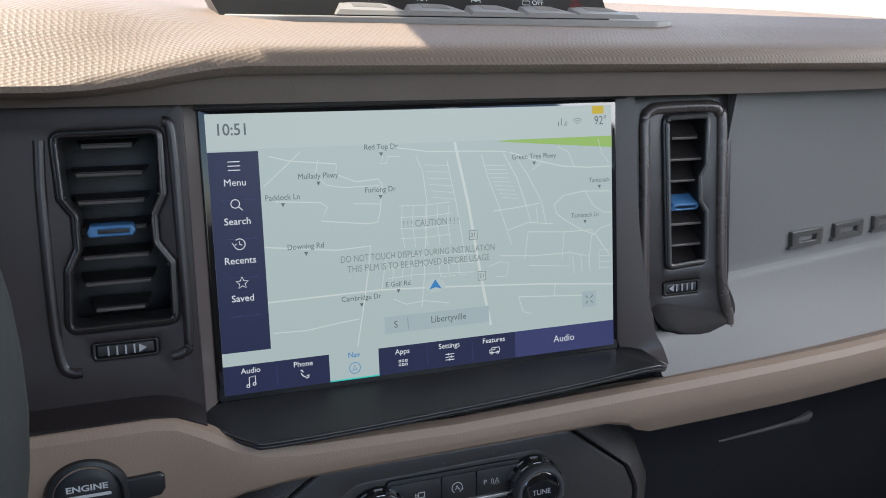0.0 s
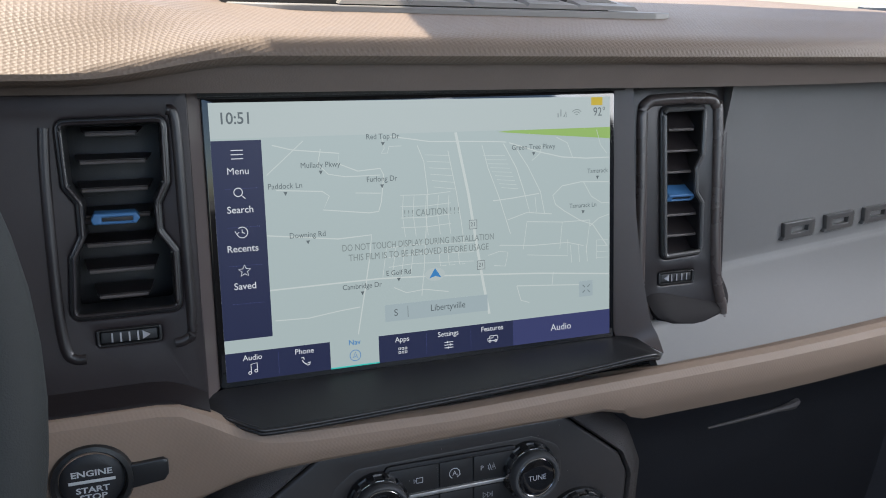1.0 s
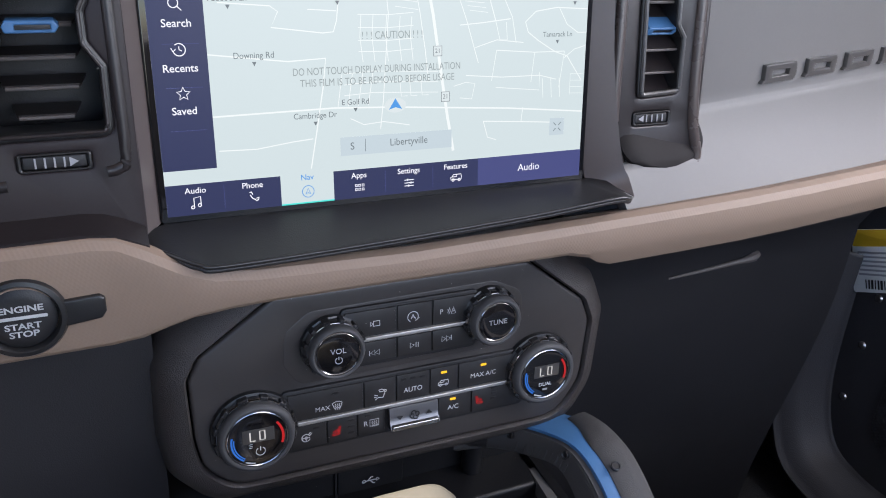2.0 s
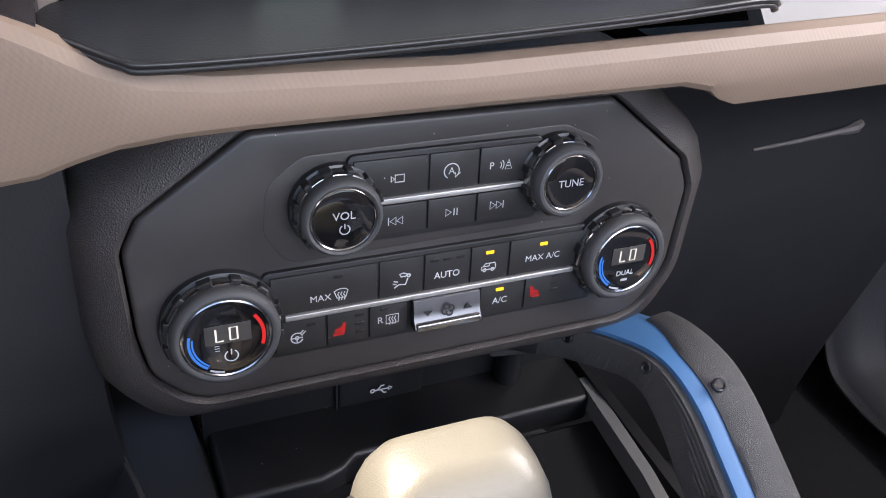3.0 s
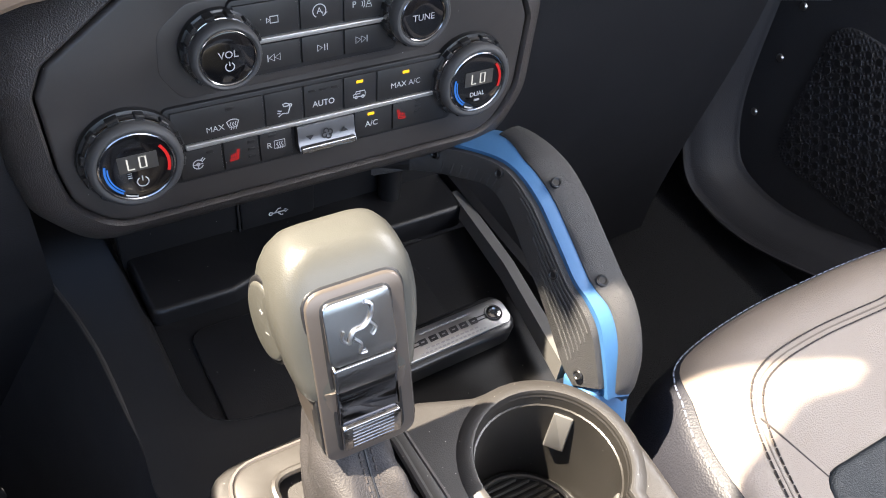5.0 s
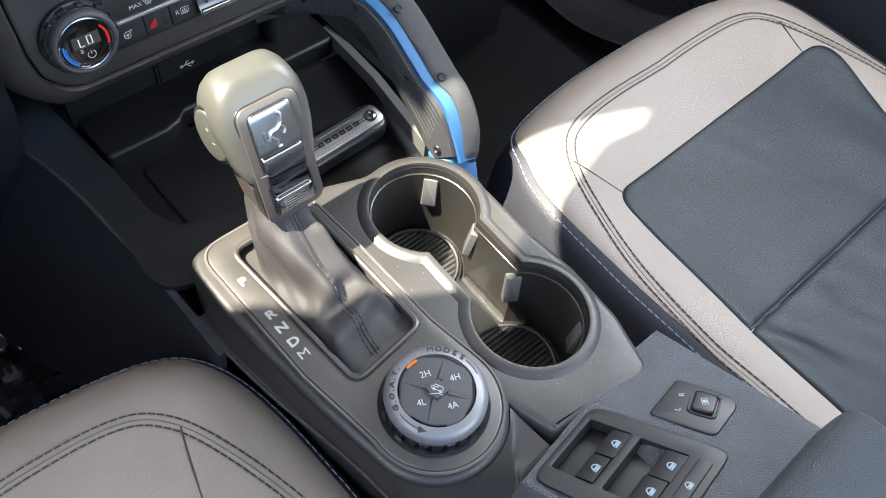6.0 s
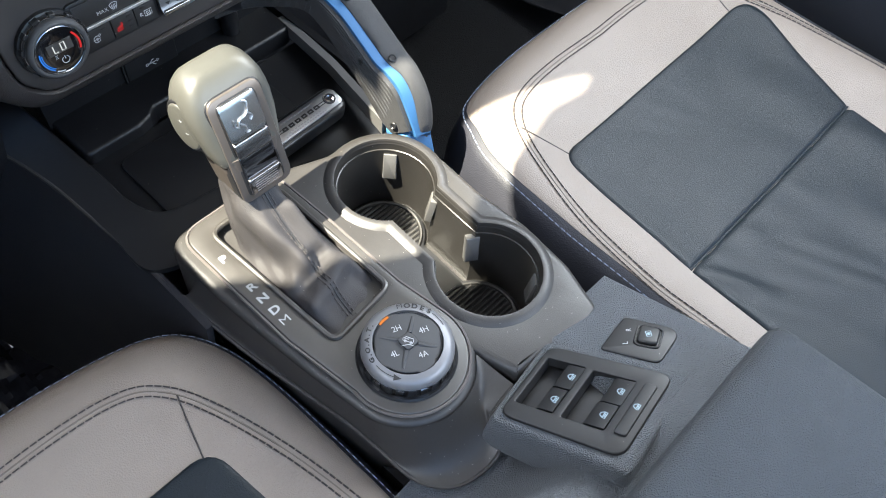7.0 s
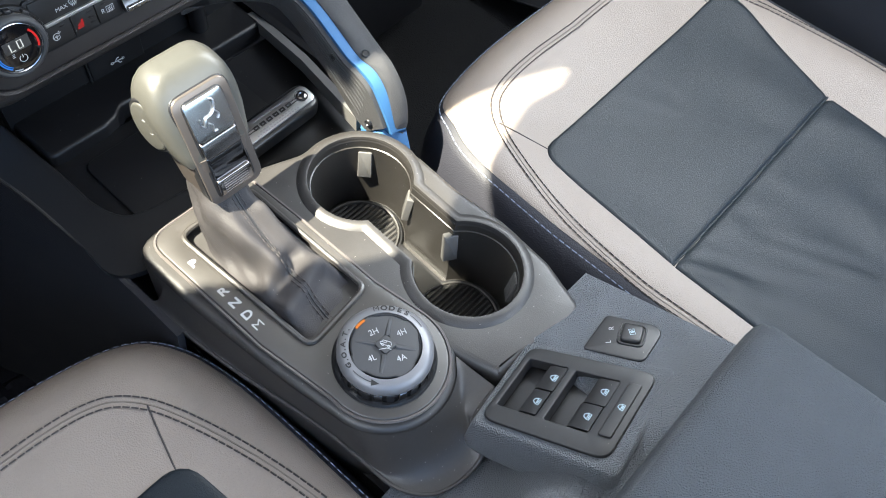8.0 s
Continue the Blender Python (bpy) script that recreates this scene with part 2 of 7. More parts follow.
def inset(poly, d):
    out, k = [], len(poly)
    for i in range(k):
        e1, e2 = poly[i] - poly[i - 1], poly[(i + 1) % k] - poly[i]
        if e1.length < 1e-9 or e2.length < 1e-9:
            out.append(poly[i].copy())
            continue
        n1, n2 = Vector((-e1.y, e1.x)).normalized(), Vector((-e2.y, e2.x)).normalized()
        out.append(poly[i] + (n1 + n2) / max(0.35, 1 + n1.dot(n2)) * d)
    return out


def bridge(bm, a, b):
    n = len(a)
    for i in range(n):
        q = (a[i], a[(i + 1) % n], b[(i + 1) % n], b[i])
        try:
            bm.faces.new(q)
        except ValueError:
            pass


def plate(outline, t, r=0.0008, M=None, holes=(), seg=3, warp=None, bm=None):
    """A slab with rounded front edges: the front at 0, the back at -t; holes go through."""
    bm = bm or bmesh.new()
    M = M or Matrix.Identity(4)

    def loop(poly, z):
        vs = []
        for p in poly:
            q = Vector((p.x, p.y, z))
            if warp:
                q = warp(q)
            vs.append(bm.verts.new(M @ q))
        return vs

    fronts, backs = [], []
    for k, poly in enumerate([outline, *holes]):
        poly = ccw(poly)
        sgn = 1 if k == 0 else -1
        last = None
        for j in range(seg + 1):
            a = j / seg * math.pi / 2
            ring = loop(inset(poly, sgn * r * (1 - math.sin(a))), r * math.cos(a) - r)
            if last:
                bridge(bm, last, ring)
            else:
                fronts.append(ring)
            last = ring
        back = loop(poly, -t)
        bridge(bm, last, back)
        backs.append(back)
    for loops in (fronts, backs):
        if len(loops) == 1 and not warp:
            bm.faces.new(loops[0]).material_index = 1
        else:
            es = []
            for lp in loops:
                for i in range(len(lp)):
                    e = bm.edges.get((lp[i - 1], lp[i]))
                    es.append(e or bm.edges.new((lp[i - 1], lp[i])))
            made = bmesh.ops.triangle_fill(bm, use_beauty=True, use_dissolve=False, edges=es)
            for g in made["geom"]:
                if isinstance(g, bmesh.types.BMFace) and not warp:
                    g.material_index = 1
    bmesh.ops.remove_doubles(bm, verts=bm.verts, dist=1e-6)
    return bm


def lathe(profile, n=40, M=None, bm=None, wave=None):
    bm = bm or bmesh.new()
    M = M or Matrix.Identity(4)
    rings = []
    for r, z in profile:
        if r < 1e-6:
            rings.append([bm.verts.new(M @ Vector((0, 0, z)))])
        else:
            ring = []
            for i in range(n):
                a = 2 * math.pi * i / n
                rr = r + (wave(a, r, z) if wave else 0)
                ring.append(bm.verts.new(M @ Vector((rr * math.cos(a), rr * math.sin(a), z))))
            rings.append(ring)
    for a, b in zip(rings, rings[1:]):
        if len(a) == 1 and len(b) == 1:
            continue
        if len(a) == 1 or len(b) == 1:
            one, many = (a[0], b) if len(a) == 1 else (b[0], a)
            for i in range(n):
                bm.faces.new((one, many[i], many[(i + 1) % n]))
        else:
            bridge(bm, a, b)
    return bm


def loft(rings, cap=(True, True), closed=True, bm=None, M=None):
    bm = bm or bmesh.new()
    M = M or Matrix.Identity(4)
    vs = [[bm.verts.new(M @ Vector(p)) for p in ring] for ring in rings]
    for a, b in zip(vs, vs[1:]):
        n = len(a)
        for i in range(n if closed else n - 1):
            bm.faces.new((a[i], a[(i + 1) % n], b[(i + 1) % n], b[i]))
    if closed:
        if cap[0]:
            bm.faces.new(vs[0][::-1])
        if cap[1]:
            bm.faces.new(vs[-1])
    return bm


def sheet(fn, nu, nv, thick=0.0, down=(0, 0, -1), bm=None):
    """A patch fn(u, v) with u and v from 0 to 1, with a back at a distance and closed sides."""
    bm = bm or bmesh.new()
    top = [[bm.verts.new(fn(i / nu, j / nv)) for j in range(nv + 1)] for i in range(nu + 1)]
    for i in range(nu):
        for j in range(nv):
            bm.faces.new((top[i][j], top[i + 1][j], top[i + 1][j + 1], top[i][j + 1]))
    if thick:
        d = Vector(down) * thick
        bot = [[bm.verts.new(top[i][j].co + d) for j in range(nv + 1)] for i in range(nu + 1)]
        for i in range(nu):
            for j in range(nv):
                bm.faces.new((bot[i][j], bot[i][j + 1], bot[i + 1][j + 1], bot[i + 1][j]))
        rim = [(i, 0) for i in range(nu)] + [(nu, j) for j in range(nv)] + [(i, nv) for i in range(nu, 0, -1)] + [(0, j) for j in range(nv, 0, -1)]
        for (a, b), (c, d2) in zip(rim, rim[1:] + rim[:1]):
            bm.faces.new((top[a][b], bot[a][b], bot[c][d2], top[c][d2]))
    return bm


def smooth(pts, k=6):
    """A smooth line through points."""
    P = [Vector(p) for p in pts]
    out = []
    for i in range(len(P) - 1):
        p0, p1, p2, p3 = P[max(i - 1, 0)], P[i], P[i + 1], P[min(i + 2, len(P) - 1)]
        for j in range(k):
            t = j / k
            out.append(0.5 * (2 * p1 + (p2 - p0) * t + (2 * p0 - 5 * p1 + 4 * p2 - p3) * t * t + (3 * p1 - p0 - 3 * p2 + p3) * t ** 3))
    out.append(P[-1])
    return out


def tube(pts, r, n=8, bm=None, M=None, flat=1.0):
    P = [(M @ Vector(p)) if M else Vector(p) for p in pts]
    rings = []
    ref = Vector((0.13, 0.21, 0.97)).normalized()
    for i, p in enumerate(P):
        d = (P[min(i + 1, len(P) - 1)] - P[max(i - 1, 0)]).normalized()
        a = d.cross(ref).normalized()
        b = a.cross(d)
        rr = r[i] if isinstance(r, (list, tuple)) else r
        rings.append([p + (a * math.cos(2 * math.pi * k / n) + b * math.sin(2 * math.pi * k / n) * flat) * rr for k in range(n)])
    return loft(rings, bm=bm)


def ribbon(pts, w, M, z=0.0, bm=None, h=0.00008):
    """A flat line of some width, slightly proud."""
    bm = bm or bmesh.new()
    P = [Vector(p[:2]) for p in pts]
    shut = (P[0] - P[-1]).length < 1e-7 and len(P) > 2
    lo, hi = [], []
    for i, p in enumerate(P):
        if shut:
            d = P[(i + 1) % (len(P) - 1)] - P[i - 1 if i > 0 else -2]
        else:
            d = P[min(i + 1, len(P) - 1)] - P[max(i - 1, 0)]
        d.normalize()
        q = Vector((-d.y, d.x)) * w / 2
        lo.append(bm.verts.new(M @ Vector((p.x - q.x, p.y - q.y, z))))
        hi.append(bm.verts.new(M @ Vector((p.x + q.x, p.y + q.y, z))))
    for i in range(len(P) - 1):
        bm.faces.new((lo[i], lo[i + 1], hi[i + 1], hi[i]))
    return bm


def arc(cx, cy, r, a0, a1, n=14):
    return [(cx + r * math.cos(radians(a0 + (a1 - a0) * i / n)), cy + r * math.sin(radians(a0 + (a1 - a0) * i / n))) for i in range(n + 1)]


def mark(name, strokes, w, M, material, parent, z=0.0003, label="", scale=1.0, at=(0, 0)):
    """A printed sign made of strokes."""
    bm = bmesh.new()
    for s in strokes:
        ribbon([(at[0] + p[0] * scale, at[1] + p[1] * scale) for p in s], w, M, z, bm)
    return part(name, bm, material, parent, label)


def words(body, size, M, material, parent, at=(0, 0), z=0.0003, align="CENTER", name="lettering", wide=1.0, bold=0.0, depth=0.0, shear=0.0):
    cu = bpy.data.curves.new(name, "FONT")
    cu.body, cu.size, cu.align_x, cu.align_y = body, size, align, "CENTER"
    cu.offset, cu.extrude, cu.shear, cu.resolution_u = bold * (0 if "M" in body else 1), depth, shear, 3
    tmp = bpy.data.objects.new(name, cu)
    scene.collection.objects.link(tmp)
    me = bpy.data.meshes.new_from_object(tmp.evaluated_get(bpy.context.evaluated_depsgraph_get()))
    bpy.data.objects.remove(tmp)
    me.materials.clear()
    me.materials.append(material)
    me.transform(M @ Matrix.Translation((at[0], at[1], z)) @ Matrix.Diagonal((wide, 1, 1, 1)))
    return part(name, me, material, parent)


def screw(parent, M, r=0.0035, name="screw"):
    ob = part(name, lathe([(0, 0.0006), (r * 0.55, 0.0006), (r * 0.8, 0.0014), (r, 0.0009), (r, -0.001)], 18, M), M_GLOSSDARK, parent, "black recessed screw")
    return ob


S9, A6 = radians(9), radians(6)
MS = axes((-0.13, 0, 0.70), (1, 0, 0), (0, math.sin(S9), math.cos(S9)), (0, -math.cos(S9), math.sin(S9)))
MH = axes((0.0115, -0.012, 0.56), (1, 0, 0), (0, math.sin(A6), math.cos(A6)), (0, -math.cos(A6), math.sin(A6)))
T = Matrix.Translation
MID = 0.012
M_DIALRING = pm("silver_grey_ring_paint", (0.20, 0.20, 0.21), 0.40, metal=0.3, var=0.04)
M_WLIT = pm("pale_blue_print", (0.42, 0.55, 0.62), 0.5, var=0.03)
M_SPEAKER = pm("perforated_black_cover", (0.030, 0.030, 0.034), 0.5, cells=(240, 0.8, 0.0025), var=0.2)
M_FILM = pm("glossy_black_film", (0.022, 0.022, 0.028), 0.10, var=0.2)
# Seam leather toned darker to paint the shade of a pressed groove.
M_SEAM = pm("shaded_leather_groove", (0.15, 0.125, 0.105), 0.7, var=0.1)
M_WHEEL = pm("dark_wheel_leather", (0.020, 0.022, 0.022), 0.7, grain=(1800, 0.2, 0.0004), var=0.1, spec=0.3)
from mathutils.geometry import tessellate_polygon

# ---- setting: cabin shell and outside ----
def block(x0, x1, y0, y1, z0, z1, r=0.004):
    return plate(rect(x1 - x0, y1 - y0, 0.006, (x0 + x1) / 2, (y0 + y1) / 2), z1 - z0, r, T((0, 0, z1)))


solo("ground", plate(rect(800, 800), 0.2, 0.01, T((0, 0, -0.75))), M_ASPHALT, "worn grey asphalt of a car park", "ground", "structure")
solo("floor", block(-0.76, 0.88, -1.9, 0.66, -0.03, 0.0), M_CARPET, "black carpet on the cabin floor", "floor", "structure")
solo("wall_front", block(-0.76, 0.88, 0.60, 0.66, 0.0, 0.90), M_CARPET, "black bulkhead behind the dashboard", "bulkhead", "structure")
# Added behind the dash to block sun leaking onto the floor.
solo("wall_footwell", block(-0.745, 0.815, 0.34, 0.40, 0.0, 0.66), M_CARPET, "black carpeted footwell end wall, added to block stray sun", "bulkhead", "structure")
solo("wall_rear", block(-0.76, 0.88, -1.95, -1.90, 0.0, 0.75), M_SHELL, "plain dark rear wall of the cabin", "wall", "structure")
# Unseen wall, its top raised to trim the sun patch on the driver seat.
solo("wall_left", block(-0.80, -0.745, -1.9, 0.60, 0.0, 0.945), M_SHELL, "plain dark door side of the cabin", "door trim", "structure")
def slab(points, z, d):
    """A level sheet with any outline, d thick, its underside at z."""
    bm = bmesh.new()
    lo = [bm.verts.new((x, y, z)) for x, y in points]
    hi = [bm.verts.new((x, y, z + d)) for x, y in points]
    for a, b, c in tessellate_polygon([[Vector((x, y, 0)) for x, y in points]]):
        bm.faces.new((lo[a], lo[b], lo[c]))
        bm.faces.new((hi[c], hi[b], hi[a]))
    n = len(points)
    for i in range(n):
        bm.faces.new((lo[i], lo[(i + 1) % n], hi[(i + 1) % n], hi[i]))
    bmesh.ops.recalc_face_normals(bm, faces=bm.faces)
    return bm


# Unseen; its front outline is cut so sunlight falls in the wanted patches.
solo("ceiling", slab([(-0.76, -1.0), (0.88, -1.0), (0.88, 0.304), (-0.17, 0.304), (-0.185, 0.225), (-0.211, 0.096), (-0.304, 0.094), (-0.304, 0.062), (-0.28, 0.057), (-0.22, 0.041), (-0.166, 0.024), (-0.133, 0.013), (-0.105, 0.0), (-0.13, -0.008), (-0.166, -0.002), (-0.184, -0.003), (-0.213, -0.013), (-0.262, -0.025), (-0.312, -0.055), (-0.345, -0.071), (-0.39, -0.067), (-0.45, -0.035), (-0.49, -0.028), (-0.512, 0.004), (-0.545, 0.033), (-0.76, 0.046)], 1.30, 0.012), M_HEAD, "pale unseen headliner, front edge cut to shape the sun patches", "ceiling", "structure")
for sx, x0, x1 in ((-1, -0.77, -0.72), (1, 0.865, 0.83)):
    bm = tube([(x0, 0.30, 0.88), (x1, -0.06, 1.28)], 0.035, 10)
    tube([(x0, -0.62, 0.90), (x1, -0.66, 1.28)], 0.05, 10, bm)
    tube([(x0, -1.85, 0.90), (x1, -1.85, 1.28)], 0.06, 10, bm)
    solo("trim", bm, M_SHELL, "plain dark roof pillars", "pillar", "structure")


def parked_car(x, y, turn, paint, label):
    car = thing("parked_car", (x, y, -0.75), label, "car", "parked cars")
    R = T((x, y, -0.75)) @ Matrix.Rotation(radians(turn), 4, "Z")
    side = rpoly([(-2.3, 0.35), (2.3, 0.35), (2.35, 0.95), (1.5, 1.05), (0.9, 1.05), (-2.0, 1.08), (-2.35, 0.9)], 0.12)
    top = rpoly([(-2.1, 1.05), (1.15, 1.05), (0.5, 1.72), (-1.95, 1.74)], 0.12)
    up = Matrix.Rotation(radians(90), 4, "X")
    part("body", plate(side, 1.8, 0.08, R @ T((0, -0.9, 0)) @ up), paint, car)
    part("cabin", plate(top, 1.5, 0.08, R @ T((0, -0.75, 0)) @ up), M_GLASSD, car, "dark glazed cabin")
    part("roof", plate(rect(2.3, 1.4, 0.15, -0.75, 0), 0.06, 0.03, R @ T((0, 0, 1.78))), paint, car)
    for wx in (-1.45, 1.45):
        for wy in (-0.92, 0.72):
            w = part("wheel", lathe([(0, 0), (0.2, 0.02), (0.24, 0.0), (0.36, 0.0), (0.38, 0.04), (0.38, 0.18), (0.3, 0.2), (0, 0.2)], 24, R @ T((wx, wy + 0.2, 0.38)) @ up), M_BLACK, car)
    return car


parked_car(21.0, 24.0, 20, M_CARP, "grey parked car on the asphalt")
parked_car(26.0, 22.5, 24, M_CARW, "white parked car on the asphalt")
parked_car(18.0, 26.0, 12, M_CARW, "white parked car on the asphalt")

# ---- dashboard ----
dash = thing("dashboard", (0.012, 0.10, 0.45), "sandstone and charcoal car dashboard with silver-grey facing", "dashboard")


def lerp(rows, x):
    if x <= rows[0][0]:
        return rows[0][1]
    for (a, va), (b, vb) in zip(rows, rows[1:]):
        if x <= b:
            s = (x - a) / (b - a)
            return va + (vb - va) * s
    return rows[-1][1]


def ease(a, b, x):
    s = min(1, max(0, (x - a) / (b - a)))
    return s * s * (3 - 2 * s)


PAD_R = [(0.0, 0.8865), (-0.044, 0.8865), (-0.051, 0.888), (-0.0545, 0.892), (-0.0535, 0.897), (-0.048, 0.9015), (-0.036, 0.9045), (-0.015, 0.907), (0.02, 0.909), (0.06, 0.9105), (0.15, 0.9160), (0.35, 0.9290), (0.60, 0.936)]
PAD_L = [(0.0, 0.8765), (-0.052, 0.8765), (-0.061, 0.878), (-0.066, 0.881), (-0.066, 0.884), (-0.061, 0.888), (-0.051, 0.895), (-0.036, 0.9070), (-0.004, 0.9165), (0.045, 0.9205), (0.15, 0.928), (0.35, 0.933), (0.60, 0.937)]
xs = [-0.745, -0.55, -0.40, -0.30, -0.25, -0.22, -0.20, -0.185, -0.17, -0.155, -0.14, -0.125, -0.11, -0.09, -0.05, 0.0, 0.08, 0.2, 0.35, 0.55, 0.765]
rings = []
for x in xs:
    k = 1 - ease(-0.20, -0.105, x)
    bow = 0.045 * ease(0.25, 0.8, x)
    rings.append([(x, r[0] * (1 - k) + l[0] * k + bow * (1 if r[0] < 0.3 else 0) + 0.043 * ease(0.08, -0.03, r[0]), r[1] * (1 - k) + l[1] * k - 0.0038 * ease(0.08, -0.03, r[0]) - 0.018 * ease(0.42, 0.76, x) * ease(0.10, 0.5, r[0])) for r, l in zip(PAD_R, PAD_L)])
part("upper_pad", loft(rings, closed=True), M_PAD, dash, "sandstone soft pad with a fine dimpled grain", sharp=50)

# Unseen hood, its size set to keep sun off the console's left side.
part("instrument_hood", loft([[(x, y + 0.01 * e, z) for y, z in ((-0.085, 0.890), (-0.105, 0.945), (-0.095, 0.975), (-0.03, 0.980), (0.06, 0.975), (0.16, 0.93), (0.16, 0.90))] for x, e in ((-0.64, 3), (-0.625, 0), (-0.50, 0), (-0.39, 0), (-0.375, 3))]), M_PAD, dash, "unseen sandstone hood over the instruments, sized to block sun", sharp=50)
# strip under the pad, above screen and passenger facing
part("facing_strip", sheet(lambda u, v: Vector((-0.74 + 1.50 * u, -0.002 + 0.010 * v + 0.06 * ease(0.15, 0.75, -0.74 + 1.50 * u), 0.887 - 0.020 * v - 0.010 * (1 - ease(-0.16, -0.12, -0.74 + 1.50 * u)) * (1 - v))), 60, 3, 0.02, (0, 1, 0)), M_BAND, dash, "taupe strip under the pad")

# face left of the screen, with the vent's opening
LV_OUT = rpoly([(-0.079, 0.048, 0.006), (-0.022, 0.0485, 0.006), (-0.0215, 0.0825, 0.003), (-0.029, 0.094, 0.003), (-0.029, 0.108, 0.003), (-0.0235, 0.119, 0.003), (-0.023, 0.155, 0.006), (-0.078, 0.154, 0.006), (-0.077, 0.119, 0.003), (-0.071, 0.110, 0.003), (-0.071, 0.093, 0.003), (-0.0765, 0.082, 0.003)], 0.004)
LV_WHEEL = rect(0.033, 0.0085, 0.002, -0.0505, 0.0368)
part("driver_side_facing", plate(rpoly([(-0.615, -0.006), (-0.011, -0.010), (-0.011, 0.171), (-0.615, 0.171)], 0.003), 0.010, 0.002, MS @ T((0, 0, 0.011)), holes=[LV_OUT, LV_WHEEL]), M_DRIVER, dash, "charcoal facing round the air vent")
bm = bmesh.new()
for pts in ([(-0.083, 0.150), (-0.0845, 0.12), (-0.0845, 0.06), (-0.0825, 0.033), (-0.0785, 0.027), (-0.073, 0.0265)], [(-0.0225, 0.158), (-0.0185, 0.152), (-0.0178, 0.10), (-0.0175, 0.04), (-0.021, 0.0315), (-0.027, 0.030)]):
    tube([(p.x, p.y, 0.0094) for p in smooth([(a, b, 0) for a, b in pts])], [0.0034] * 31, 10, bm, MS)
part("raised_rib", bm, M_DARK, dash, "raised ribs either side of the vent")

# surround of the display: side walls, head, shelf with its lip
def wall(a, b, nv=8):
    """A strip between two lines given in the display's own axes."""
    A, B = smooth(a, 5), smooth(b, 5)
    return sheet(lambda u, v: MS @ (A[min(len(A) - 1, round(u * (len(A) - 1)))] * (1 - v) + B[min(len(B) - 1, round(u * (len(B) - 1)))] * v), len(A) - 1, nv, 0.002, (0, 0.4, -0.3))


part("screen_surround", wall([(-0.0035, 0.168, -0.001), (-0.0035, 0.08, -0.001), (-0.0035, -0.003, -0.001)], [(-0.0115, 0.171, 0.0105), (-0.0115, 0.08, 0.0105), (-0.0120, -0.006, 0.0105)]), M_SURR, dash, "grey bevelled side of the screen recess")
part("screen_surround", wall([(0.2630, 0.168, -0.001), (0.2630, 0.08, -0.001), (0.2630, 0.02, -0.001), (0.2650, -0.003, -0.001), (0.275, -0.0045, 0.006)], [(0.2745, 0.168, 0.004), (0.2765, 0.08, 0.006), (0.283, 0.015, 0.012), (0.2870, -0.001, 0.017), (0.2865, -0.0115, 0.0250)]), M_SURR, dash, "bronze-grey bevelled side of the screen recess")
part("screen_surround", plate(rpoly([(-0.02, 0.1635), (0.285, 0.1655), (0.285, 0.172), (-0.02, 0.171)], 0.001), 0.02, 0.001, MS @ T((0, 0, 0.002))), M_BLACK, dash, "black head of the screen recess")
lip = [(-0.027, -0.0075, 0.0105), (-0.006, -0.0105, 0.0265), (0.010, -0.0158, 0.0370), (0.024, -0.0178, 0.0385), (0.10, -0.0165, 0.0365), (0.20, -0.0115, 0.0375), (0.262, -0.0072, 0.0370), (0.2755, -0.0090, 0.0340), (0.2835, -0.0115, 0.0255)]
inn = [(-0.0125, -0.0045, 0.0105), (-0.006, -0.004, 0.003), (0.004, -0.0035, -0.001), (0.03, -0.003, -0.001), (0.10, -0.003, -0.001), (0.20, -0.003, -0.001), (0.245, -0.003, -0.001), (0.262, -0.003, -0.001), (0.275, -0.003, 0.006)]
part("shelf", wall(inn, lip), M_BLACK, dash, "matt black shelf under the screen")
part("shelf_lip", tube([MS @ p for p in smooth([(a, b - 0.0008, c) for a, b, c in lip], 6)], 0.0013, 10), M_GLOSSDARK, dash, "thin dark lip of the shelf")
part("shelf_lip", tube([MS @ p for p in smooth([(a, b - 0.0030, c - 0.0012) for a, b, c in lip], 6)], 0.0014, 10), M_BLACK, dash, "thin black edge under the lip")

# face round the passenger-side vent
RV_OUT = rpoly([(0.3085, 0.0455, 0.005), (0.3435, 0.0475, 0.005), (0.3445, 0.118, 0.003), (0.3400, 0.112, 0.003), (0.3400, 0.092, 0.003), (0.3450, 0.155, 0.006), (0.3065, 0.154, 0.006)][:2] + [(0.3440, 0.086, 0.003), (0.3385, 0.094, 0.003), (0.3385, 0.110, 0.003), (0.3440, 0.119, 0.003), (0.3450, 0.155, 0.006), (0.3065, 0.154, 0.006)], 0.004)
RV_WHEEL = rect(0.030, 0.0095, 0.002, 0.3220, 0.0315)
MR = MS @ T((0, 0, -0.011))
part("vent_facing", plate(rpoly([(0.2745, 0.171), (0.2765, 0.05), (0.283, 0.015), (0.2930, -0.001), (0.3060, -0.014, 0.012), (0.3540, -0.013, 0.012), (0.3670, 0.004, 0.010), (0.3640, 0.030), (0.366, 0.171)], 0.006), 0.040, 0.002, MR, holes=[RV_OUT, RV_WHEEL]), M_DARK, dash, "charcoal facing round the passenger-side vent")
bm = bmesh.new()
